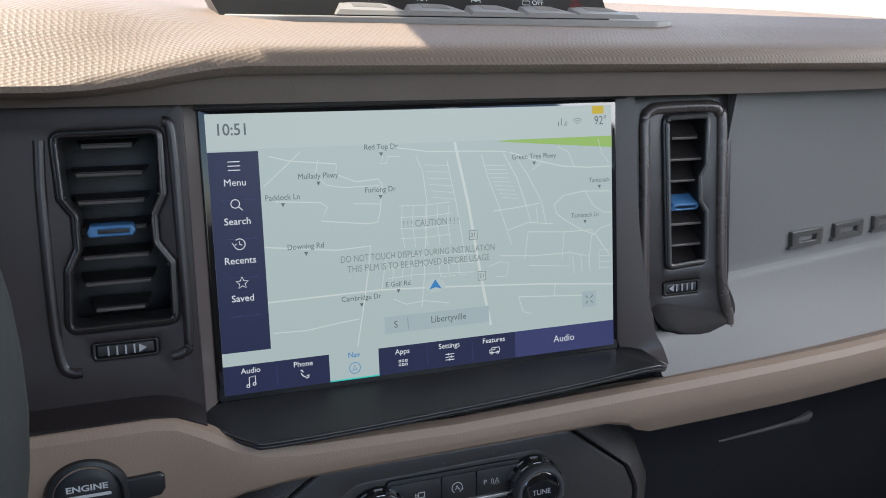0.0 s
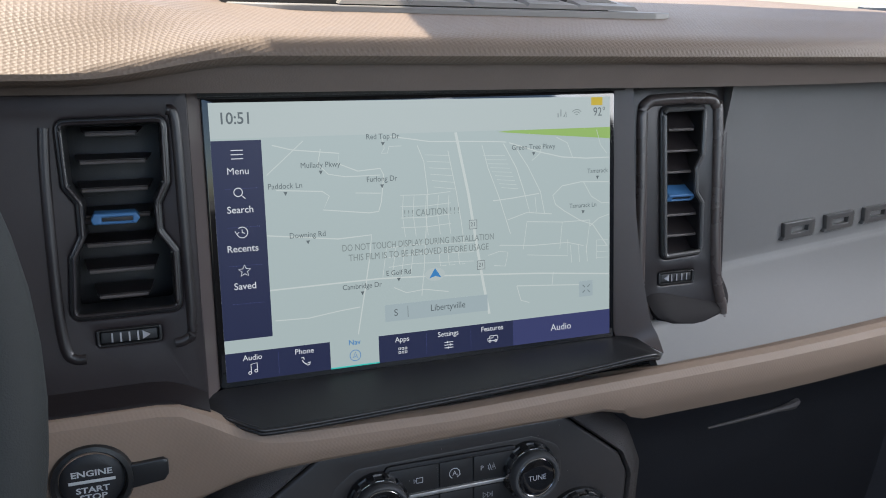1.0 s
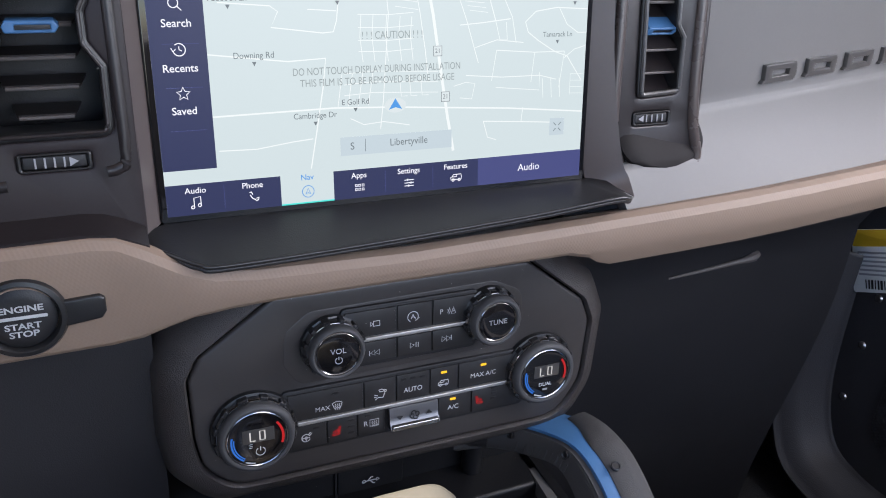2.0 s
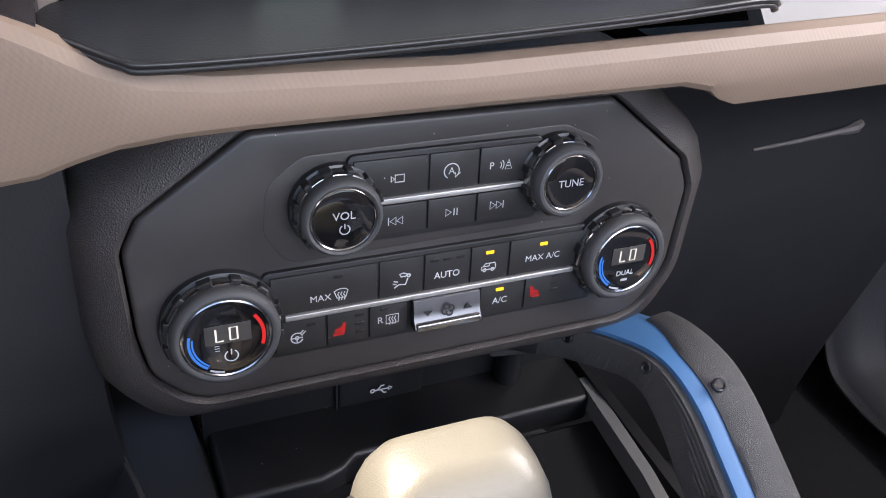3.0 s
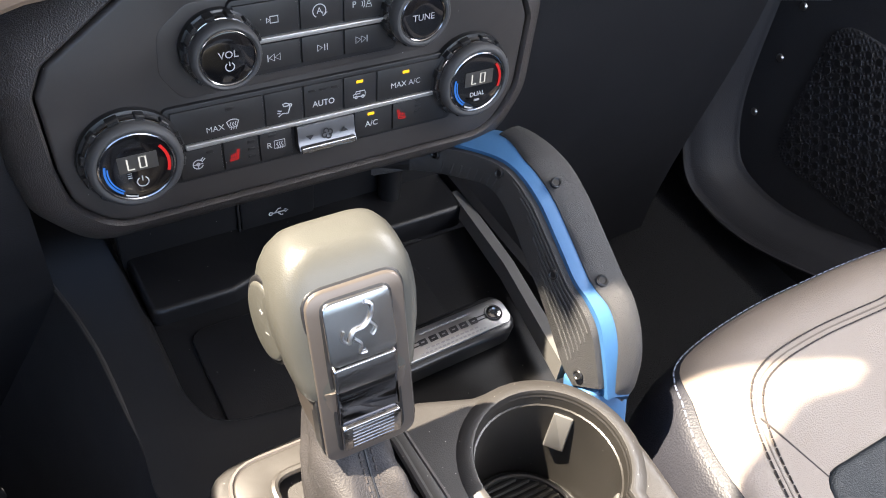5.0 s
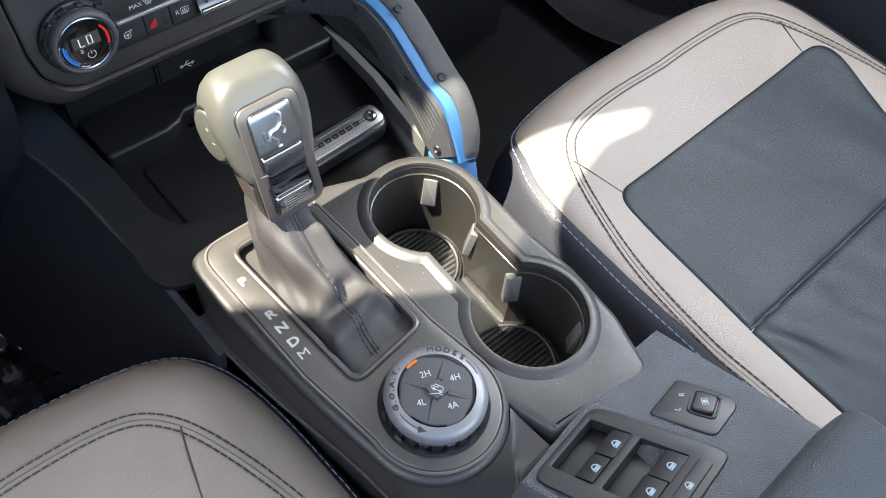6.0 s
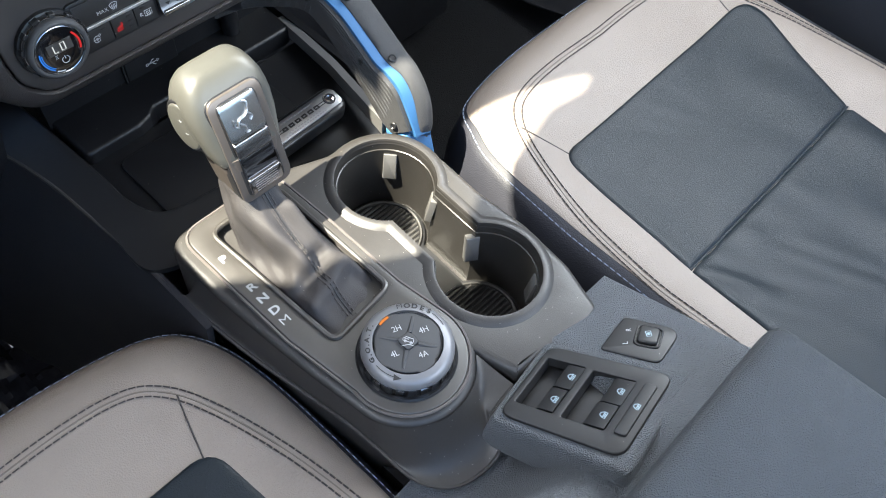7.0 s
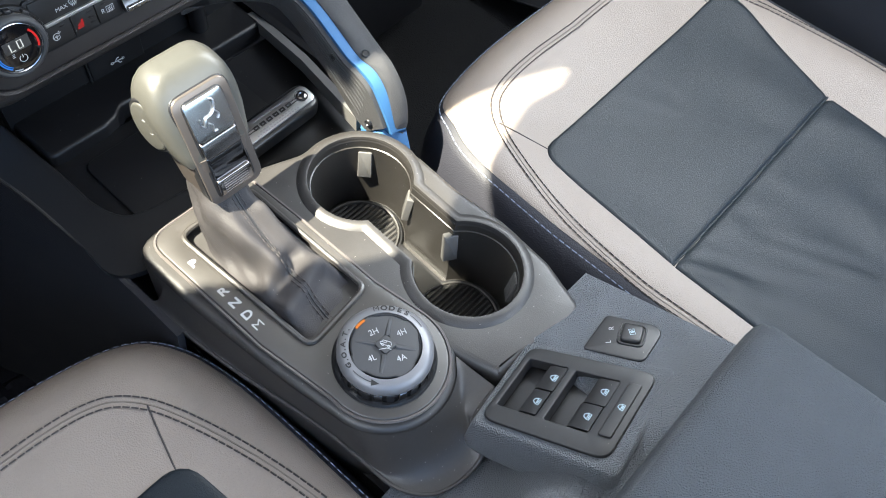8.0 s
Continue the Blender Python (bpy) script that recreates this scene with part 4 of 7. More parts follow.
TRUCK = [[(-1, -0.3), (-1, 0.15), (-0.75, 0.2), (-0.5, 0.6), (0.9, 0.6), (1, 0.2), (1, -0.3), (-1, -0.3)], [(0.1, 0.6), (0.1, 0.2), (-0.75, 0.2)], arc(-0.55, -0.35, 0.22, 0, 360, 10), arc(0.6, -0.35, 0.22, 0, 360, 10)]
mark("truck_sign", TRUCK, 0.0005, MS, S_WHITE, bar2, z=0.0015, scale=0.0036, at=(0.1700, 0.0064))
pane("collapse_tile", 0.2345, 0.2450, 0.0280, 0.0388, S_CARD, 0.0015)
mark("collapse_sign", [[(a * 0.35, b * 0.35), (a, b)] for a in (-1, 1) for b in (-1, 1)], 0.0005, MS, S_TEXT, scr, z=0.0018, scale=0.0027, at=(0.2398, 0.0334))
words("! ! ! CAUTION ! ! !", 0.0060, MS, S_GREY, scr, at=(0.1300, 0.0925), z=0.0022, name="film_lettering", wide=0.78)
words("DO NOT TOUCH DISPLAY DURING INSTALLATION", 0.0058, MS, S_GREY, scr, at=(0.1220, 0.0740), z=0.0022, name="film_lettering", wide=0.745)
words("THIS FILM IS TO BE REMOVED BEFORE USAGE", 0.0058, MS, S_GREY, scr, at=(0.1220, 0.0678), z=0.0022, name="film_lettering", wide=0.785)


# ---- air vents ----
def air_vent(M, hole, x0, x1, levels, tab, wheel, label, arrow):
    v = thing("air_vent", M @ Vector(((x0 + x1) / 2, 0.10, -0.03)), label, "air vent", "dashboard vents")
    rim = inset(ccw(hole), 0.0)
    part("vent_frame", plate(inset(ccw(hole), -0.0006), 0.028, 0.0015, M @ T((0, 0, 0.0015)), holes=[inset(ccw(hole), 0.0035)]), M_GLOSSDARK, v, "satin black frame")
    edge = inset(ccw(hole), 0.0022)
    part("frame_ridge", tube([Vector((p.x, p.y, 0.0022)) for p in edge + edge[:1]], 0.0010 if arrow > 0 else 0.0017, 8, M=M), M_DARK if arrow > 0 else M_NAME, v, "thin grey ridge" if arrow > 0 else "satin grey ridge")
    part("vent_back", plate(inset(ccw(hole), -0.004), 0.004, 0.0005, M @ T((0, 0, -0.045))), M_BLACK, v)
    xm = (x0 + x1) / 2
    for k, y in enumerate(levels):
        w = (x1 - x0) - (0.008 if k in (0, 6) else 0.0)
        R = M @ T((xm, y, -0.013 if arrow > 0 else -0.0035)) @ Matrix.Rotation(radians(tilt_of(arrow)), 4, "X")
        sl = part("slat", plate(rpoly([(-w / 2, 0.0), (w / 2, 0.0), (w / 2 + 0.003, -0.024), (-w / 2 - 0.003, -0.024)], 0.001), 0.0016, 0.0006, R @ Matrix.Rotation(radians(90), 4, "X") ), M_DARK, v)
        # Paler taupe edge paints the light caught along the slat's front.
        part("slat_edge", tube([(-w / 2 + 0.001, 0, 0.0004), (w / 2 - 0.001, 0, 0.0004)], 0.0010, 8, M=R), M_STRIP, sl)
    y = levels[3]
    R = M @ T((xm - 0.0005, y, -0.004)) @ Matrix.Rotation(radians(4 if arrow > 0 else 34), 4, "X")
    part("tab", plate(rpoly([(-0.0118, -0.0030), (0.0100, -0.0030), (0.0120, 0), (0.0100, 0.0030), (-0.0110, 0.0030), (-0.0128, 0)], 0.001), 0.012, 0.0009, R @ T((0, 0, 0.004)), holes=[rect(0.0155, 0.0022, 0.0005, 0.0005, -0.0003)]), M_BLUE, v, "blue plastic vent tab")
    part("tab_core", plate(rect(0.0160, 0.0026, 0.0005, 0.0005, -0.0003), 0.008, 0.0002, R @ T((0, 0, 0.0028))), M_BLACK, v)
    part("tab_pin", tube([(-0.020, -0.001, 0.0), (-0.012, -0.001, 0.002)], 0.0016, 8, M=R), M_DARK, v)
    wx, wy, ww = wheel
    part("wheel_housing", plate(rect(ww + 0.001, 0.0095, 0.002, wx, wy), 0.01, 0.0008, M @ T((0, 0, 0.0008)), holes=[rect(ww - 0.003, 0.0070, 0.001, wx, wy)]), M_GLOSSDARK, v)
    wh = part("thumbwheel", plate(rect(ww - 0.0032, 0.0066, 0.001, wx, wy), 0.006, 0.001, M @ T((0, 0, 0.0006)), warp=lambda q: Vector((q.x, q.y, q.z - 3.5 * (q.x - wx) ** 2))), M_BLACK, v, "ridged black thumbwheel")
    for i in range(5):
        xx = wx + (i - 2) * 0.0044
        if (arrow > 0 and i == 4) or (arrow < 0 and i == 0):
            s = 0.0021 * arrow
            part("arrow", plate([Vector((xx - s, wy - 0.0024)), Vector((xx + s, wy)), Vector((xx - s, wy + 0.0024))], 0.0002, 0.00005, M @ T((0, 0, 0.0011 - 3.5 * (xx - wx) ** 2)), seg=1), M_GREYP, wh)
        else:
            part("tick", plate(rect(0.0009, 0.0052, 0, xx, wy), 0.0003, 0.0001, M @ T((0, 0, 0.0011 - 3.5 * (xx - wx) ** 2))), M_GREYP, wh)
    return v


def tilt_of(arrow):
    return 6 if arrow > 0 else 40


air_vent(MS @ T((0, 0, 0.011)), LV_OUT, -0.069, -0.034, [0.146, 0.131, 0.116, 0.1015, 0.086, 0.0715, 0.057], 1, (-0.0505, 0.0368, 0.033), "tall black air vent with a blue tab beside the screen", 1)
air_vent(MR, RV_OUT, 0.3108, 0.3420, [0.138, 0.123, 0.108, 0.091, 0.077, 0.062, 0.048], 1, (0.3220, 0.0315, 0.030), "narrow black air vent with a blue tab on the passenger side", -1)

# ---- start button ----
MB = axes((-0.2045, -0.0345, 0.6705), (1, 0, 0), (0, 0.10, 0.995), (0, -0.995, 0.10))
eng = thing("start_button", MB @ Vector((0, 0, -0.004)), "round black engine start button set in the sandstone bar", "start button")
part("bezel", lathe([(0.0205, -0.006), (0.0212, 0.0015), (0.0200, 0.0035), (0.0178, 0.0040), (0.0166, 0.0022), (0.0166, -0.004)], 48, MB), M_GLOSSDARK, eng, "satin black ring")
part("cap", lathe([(0, 0.0022), (0.010, 0.0021), (0.0148, 0.0016), (0.0162, 0.0004), (0.0163, -0.004)], 48, MB), M_BLACK, eng)
part("blank_tab", plate(rpoly([(0.017, -0.0075), (0.036, -0.0055), (0.0385, -0.002), (0.0385, 0.0055), (0.036, 0.0075), (0.017, 0.0065)], 0.002), 0.006, 0.0012, MB @ T((0, 0, 0.0030))), M_GLOSSDARK, eng, "black side tab")
for txt, y, s in (("ENGINE", 0.0050, 0.0046), ("START", -0.0042, 0.0045), ("STOP", -0.0084, 0.0045)):
    words(txt, s, MB, M_WHITE, eng, at=(0, y), z=0.0024, wide=1.25, bold=0.00012)
part("bar_mark", plate(rect(0.0230, 0.0017, 0.0003, 0.0, 0.0006), 0.0002, 0.00005, MB @ T((0, 0, 0.0025))), M_WHITE, eng)

# ---- climate panel ----
clim = thing("climate_panel", MH @ Vector((0, 0, -0.02)), "charcoal climate and audio panel with four knobs and buttons", "control panel")
FACE = rpoly([(-0.118, -0.0445, 0.03), (0.117, -0.0445, 0.03), (0.1345, -0.018, 0.03), (0.1385, 0.030, 0.016), (0.1310, 0.047, 0.008), (0.0850, 0.0825, 0.008), (-0.0870, 0.0825, 0.008), (-0.1330, 0.050, 0.010), (-0.1400, 0.036, 0.010), (-0.1390, -0.005, 0.03), (-0.1355, -0.026, 0.02)], 0.01, 6)
# housing round the faceplate, falling back towards its sides
ring0 = inset(ccw(FACE), -0.0012)
c0 = Vector((0.0, 0.015))


def grown(poly, k, kx, w, dy=0.0):
    return [MH @ Vector((p.x * kx, c0.y + (p.y - c0.y) * k + dy, w)) for p in poly]


part("housing", loft([grown(ring0, 1.0, 1.0, -0.006), grown(ring0, 1.0, 1.0, -0.0005), grown(ring0, 1.02, 1.01, 0.0015), grown(ring0, 1.10, 1.045, -0.0010), grown(ring0, 1.22, 1.105, -0.008), grown(ring0, 1.29, 1.145, -0.022), grown(ring0, 1.30, 1.16, -0.06)], cap=(False, True)), M_GRAIN, clim, "grained charcoal housing", sharp=60)
part("faceplate", plate(FACE, 0.006, 0.0025, MH @ T((0, 0, 0.0005)), holes=[disc(0.0175, 40, -0.0524, 0.0462), disc(0.0175, 40, 0.0562, 0.0492), disc(0.0240, 44, -0.1038, -0.0036), disc(0.0240, 44, 0.0970, 0.0004)]), M_FACE, clim, "smooth charcoal faceplate")
# two raised islands that carry the buttons
MBT = MH @ T((0.0012, 0.0026, 0))
part("island", plate(rpoly([(-0.074, 0.020), (0.070, 0.022), (0.084, 0.038), (0.082, 0.062), (0.060, 0.0725), (-0.066, 0.0705), (-0.082, 0.058), (-0.084, 0.036)], 0.012), 0.004, 0.0010, MH @ T((0, 0, 0.0007)), holes=[disc(0.0178, 40, -0.0524, 0.0462), disc(0.0178, 40, 0.0562, 0.0492)]), M_FACE, clim)


def button(x0, x1, y0, y1, z=0.0042):
    return part("button", plate(rpoly([(x0 + 0.0005, y0 + 0.0004), (x1 - 0.0005, y0 + 0.0004), (x1 - 0.0005, y1 - 0.0004), (x0 + 0.0005, y1 - 0.0004)], 0.0), 0.005, 0.0006, MBT @ T((0, 0, z)), seg=2), M_BTN, clim)


b_cam = button(-0.0460, -0.0112, 0.0455, 0.0640)
b_stop = button(-0.0112, 0.0133, 0.0455, 0.0640)
b_park = button(0.0133, 0.0440, 0.0455, 0.0640)
b_prev = button(-0.0460, -0.0112, 0.0268, 0.0418)
b_play = button(-0.0112, 0.0133, 0.0268, 0.0418)
b_next = button(0.0133, 0.0440, 0.0268, 0.0418)
part("backing", plate(rect(0.094, 0.042, 0.004, -0.001, 0.0452), 0.004, 0.0005, MBT @ T((0, 0, 0.0030))), M_BLACK, clim)
part("strip", plate(rect(0.082, 0.0028, 0.0004, 0.001, 0.0437), 0.003, 0.0006, MBT @ T((0, 0, 0.0052))), M_LINE, clim, "satin silver strip")
b_max = button(-0.0840, -0.0340, -0.0068, 0.0135)
b_face = button(-0.0340, -0.0116, -0.0068, 0.0135)
b_auto = button(-0.0116, 0.0124, -0.0068, 0.0135)
b_recirc = button(0.0124, 0.0332, -0.0068, 0.0135)
b_maxac = button(0.0332, 0.0800, -0.0068, 0.0135)
b_wheel = button(-0.0830, -0.0590, -0.0275, -0.0098)
b_seatl = button(-0.0590, -0.0386, -0.0275, -0.0098)
b_rear = button(-0.0386, -0.0190, -0.0275, -0.0098)
b_ac = button(0.0188, 0.0437, -0.0275, -0.0098)
b_seatr = button(0.0437, 0.0800, -0.0275, -0.0098)
part("backing", plate(rect(0.172, 0.045, 0.004, -0.001, -0.007), 0.004, 0.0005, MBT @ T((0, 0, 0.0030))), M_BLACK, clim)
part("strip", plate(rect(0.156, 0.0028, 0.0004, 0.0, -0.0083), 0.003, 0.0006, MBT @ T((0, 0, 0.0052))), M_LINE, clim, "satin silver strip")
# rocker of the fan
fan = part("fan_rocker", loft([[(x, y, z) for y, z in ((-0.0098, 0.0040), (-0.0098, 0.0068), (-0.0160, 0.0078), (-0.0195, 0.0080), (-0.0228, 0.0104), (-0.0240, 0.0106), (-0.0250, 0.0098), (-0.0250, 0.0040))] for x in (-0.0172, -0.0166, 0.0166, 0.0174)], M=MBT), M_ROCKER, clim, "satin silver fan rocker")
part("lip", plate(rect(0.0335, 0.0040, 0.001, 0, -0.0228), 0.003, 0.0008, MBT @ T((0, 0, 0.0116))), M_BRIGHT, fan, "polished lower lip")
mark("fan_sign", [arc(0.5 * math.cos(a), 0.5 * math.sin(a), 0.45, math.degrees(a) - 150, math.degrees(a) + 90, 8) for a in (0.4, 1.97, 3.54, 5.11)], 0.0009, MBT @ T((0, -0.0163, 0.0083)) @ Matrix.Rotation(radians(-8), 4, "X"), M_BLACK, fan, scale=0.0034, z=0.0006)
for s in (-1, 1):
    part("arrow", plate([Vector((s * 0.0105 - 0.0024, -0.0010 * s)), Vector((s * 0.0105 + 0.0024, -0.0010 * s)), Vector((s * 0.0105, 0.0016 * s))], 0.0002, 0.00005, MBT @ T((0, -0.0163, 0.0088)) @ Matrix.Rotation(radians(-8), 4, "X"), seg=1), M_BLACK, fan)

zb = 0.00445
mark("camera_sign", [[(-0.5, -0.55), (0.9, -0.55), (0.9, 0.6), (-0.5, 0.6), (-0.5, -0.55)], [(-0.6, 0), (-1.1, 0.45), (-1.1, -0.45), (-0.6, 0)]], 0.0006, MBT, M_WHITE, b_cam, z=zb, scale=0.0030, at=(-0.0255, 0.0540))
mark("stop_sign", [arc(0, 0, 1, -60, 240, 24), [(1.2, -0.3), (0.55, -0.85), (0.5, -0.2)]], 0.0005, MBT, M_WHITE, b_stop, z=zb, scale=0.0036, at=(-0.0003, 0.0545))
words("A", 0.0047, MBT, M_WHITE, b_stop, at=(-0.0003, 0.0545), z=zb)
words("P", 0.0048, MBT, M_WHITE, b_park, at=(0.0195, 0.0545), z=zb)
mark("park_sign", [arc(-1.2, 0, 0.8, -40, 40, 6), arc(-1.2, 0, 1.25, -40, 40, 6), [(0.3, -0.8), (0.9, 0.9), (1.5, -0.8), (0.3, -0.8)], [(0.5, -0.2), (1.3, -0.2)], [(0.7, 0.3), (1.1, 0.3)]], 0.0004, MBT, M_WHITE, b_park, z=zb, scale=0.0028, at=(0.0255, 0.0545))
tri = lambda x, s: [(x - 0.45 * s, 0.6), (x - 0.45 * s, -0.6), (x + 0.45 * s, 0), (x - 0.45 * s, 0.6)]
mark("previous_sign", [[(-1.1, 0.6), (-1.1, -0.6)], tri(-0.45, -1), tri(0.55, -1)], 0.0005, MBT, M_WHITE, b_prev, z=zb, scale=0.0032, at=(-0.0262, 0.0335))
mark("play_sign", [tri(-0.5, 1), [(0.4, 0.6), (0.4, -0.6)], [(0.9, 0.6), (0.9, -0.6)]], 0.0005, MBT, M_WHITE, b_play, z=zb, scale=0.0030, at=(0.0008, 0.0340))
mark("next_sign", [tri(-0.55, 1), tri(0.45, 1), [(1.1, 0.6), (1.1, -0.6)]], 0.0005, MBT, M_WHITE, b_next, z=zb, scale=0.0032, at=(0.0235, 0.0345))
words("MAX", 0.0046, MBT, M_WHITE, b_max, at=(-0.0615, -0.0005), z=zb, bold=0.00003)
SHIELD = [[(-1, 0.6)] + arc(0, -0.6, 1.5, 128, 52, 8) + [(0.6, -0.5), (-0.6, -0.5), (-1, 0.6)]]
HEAT = [[(x, -0.9), (x + 0.15, -0.4), (x - 0.1, 0.0), (x + 0.1, 0.4)] for x in (-0.4, 0.0, 0.4)]
mark("defrost_sign", SHIELD + HEAT, 0.0005, MBT, M_WHITE, b_max, z=zb, scale=0.0034, at=(-0.0518, 0.0000))
mark("airflow_sign", [[(-0.2, 0.9), (0.3, 1.0), (0.8, 0.8), (0.6, 0.5), (0.0, 0.5), (-0.2, 0.9)], arc(1.0, 0.55, 0.2, 0, 360, 10), [(0.9, 0.2), (0.6, -0.7), (-0.3, -0.6), (-0.9, -1.0)], [(-1.0, 0.0), (-0.4, -0.2)], [(-1.1, -0.4), (-0.6, -0.5)]], 0.0007, MBT, M_WHITE, b_face, z=zb, scale=0.0037, at=(-0.0230, 0.0020))
words("AUTO", 0.0050, MBT, M_WHITE, b_auto, at=(0.0003, 0.0010), z=zb, wide=0.95, bold=0.00005)
mark("recirculate_sign", TRUCK, 0.0006, MBT, M_WHITE, b_recirc, z=zb, scale=0.0037, at=(0.0222, 0.0010))
words("MAX A/C", 0.0048, MBT, M_WHITE, b_maxac, at=(0.0520, 0.0018), z=zb, bold=0.00005)
mark("heated_wheel_sign", [arc(0, 0, 0.8, 20, 340, 20), [(-0.8, 0), (0.8, 0)], [(0, 0), (0, -0.8)], arc(0, 0, 0.25, 0, 360, 8), [(0.5, 0.7), (0.9, 1.1)], [(0.8, 0.5), (1.2, 0.9)]], 0.0006, MBT, M_WHITE, b_wheel, z=zb, scale=0.0034, at=(-0.0730, -0.0195))
SEAT = [[(0.55, 0.9), (0.35, -0.5), (-0.7, -0.6), (-0.75, -0.9), (0.55, -0.8), (0.8, 0.9), (0.55, 0.9)], [(-0.5, -0.3), (-0.4, 0.1)], [(-0.2, -0.3), (-0.1, 0.2)], [(0.1, -0.3), (0.2, 0.3)]]
mark("heated_seat_sign", SEAT, 0.0006, MBT, M_RED, b_seatl, z=zb, scale=0.0036, at=(-0.0530, -0.0190), label="red heated seat sign")
mark("heated_seat_sign", [[(-a, b) for a, b in s] for s in SEAT], 0.0006, MBT, M_RED, b_seatr, z=zb, scale=0.0036, at=(0.0500, -0.0180), label="red heated seat sign")
words("R", 0.0050, MBT, M_WHITE, b_rear, at=(-0.0330, -0.0185), z=zb)
mark("rear_window_sign", [[(-0.9, -0.7), (0.9, -0.7), (0.9, 0.7), (-0.9, 0.7), (-0.9, -0.7)]] + HEAT, 0.0005, MBT, M_WHITE, b_rear, z=zb, scale=0.0034, at=(-0.0270, -0.0185))
words("A/C", 0.0050, MBT, M_WHITE, b_ac, at=(0.0300, -0.0195), z=zb, bold=0.00005)


def led(x, y, on, parent):
    part("indicator", plate(rect(0.0042, 0.0017, 0.0004, x, y), 0.0004, 0.0001, MBT @ T((0, 0, zb + 0.0001))), M_AMBER if on else M_GLOSSDARK, parent, "lit amber indicator" if on else "")


for x, y, on, p in ((-0.0530, 0.0095, 0, b_max), (-0.0065, 0.0095, 0, b_auto), (0.0003, 0.0095, 0, b_auto), (0.0070, 0.0095, 0, b_auto), (0.0225, 0.0092, 1, b_recirc), (0.0520, 0.0092, 1, b_maxac), (-0.0660, -0.0135, 0, b_wheel), (-0.0430, -0.0130, 0, b_seatl), (-0.0430, -0.0178, 0, b_seatl), (-0.0430, -0.0225, 0, b_seatl), (-0.0310, -0.0125, 0, b_rear), (0.0296, -0.0130, 1, b_ac), (0.0610, -0.0110, 0, b_seatr), (0.0610, -0.0150, 0, b_seatr), (0.0610, -0.0190, 0, b_seatr)):
    led(x, y, on, p)


def knob(u, v, rc, ro, h, label):
    """A knob: toothed chrome skirt, soft ring and gloss black lens."""
    M = MH @ T((u, v, 0))
    k = part("knob", lathe([(ro * 1.06, -0.004), (ro * 1.10, 0.0026), (ro * 1.08, 0.0042), (ro * 0.98, 0.0050), (ro * 0.90, 0.0050)], 56, M), M_GLOSSDARK, clim, label)
    part("skirt", lathe([(ro * 0.95, 0.002), (ro * 1.02, 0.0045), (ro * 1.02, h * 0.48), (ro * 0.98, h * 0.58), (ro * 0.85, h * 0.62)], 56, M), M_CHROME, k, "dark chrome skirt")
    n = 12
    for i in range(n):
        a = 2 * math.pi * (i + 0.5) / n
        R = M @ Matrix.Rotation(a, 4, "Z") @ T((ro * 1.00, 0, h * 0.30))
        part("tooth", plate(rect(0.0030, ro * 0.20 if i % 3 else ro * 0.26, 0.0006), h * 0.42, 0.0006, R @ T((0, 0, h * 0.30)), seg=1), M_BLACK if i % 3 else M_GLOSSDARK, k)
    part("ring", lathe([(ro * 0.93, h * 0.50), (ro * 0.965, h * 0.62), (ro * 0.965, h * 0.80), (ro * 0.94, h * 0.92), (ro * 0.88, h * 1.0), (rc * 1.14, h * 1.01), (rc * 1.07, h * 0.97), (rc * 1.05, h * 0.90)], 56, M), M_RUBBER, k, "soft dark grey ring")
    part("chrome_ring", lathe([(rc * 1.05, h * 0.90), (rc * 1.05, h * 0.955), (rc * 1.02, h * 0.975), (rc * 0.99, h * 0.955), (rc * 0.985, h * 0.90)], 56, M), M_CHROME, k, "thin chrome ring")
    lens = part("lens", lathe([(0, h * 0.965), (rc * 0.5, h * 0.962), (rc * 0.9, h * 0.95), (rc * 0.99, h * 0.93), (rc * 0.99, h * 0.8)], 48, M), M_LENS, k, "gloss black lens")
    return k, lens, M, h * 0.985


k1, l1, M1, z1 = knob(-0.0524, 0.0462, 0.0138, 0.0185, 0.017, "volume knob")
words("VOL", 0.0052, M1, M_GREYP, l1, at=(0, 0.0020), z=z1, bold=0.00004)
POWER = [arc(0, 0, 1, 120, 420, 20), [(0, 0.2), (0, 1.25)]]
mark("power_sign", POWER, 0.0006, M1, M_GREYP, l1, z=z1, scale=0.0022, at=(0.0002, -0.0042))
k2, l2, M2, z2 = knob(0.0562, 0.0492, 0.0132, 0.0185, 0.017, "tuning knob")
words("TUNE", 0.0052, M2, M_GREYP, l2, at=(0, 0), z=z2, bold=0.00003)
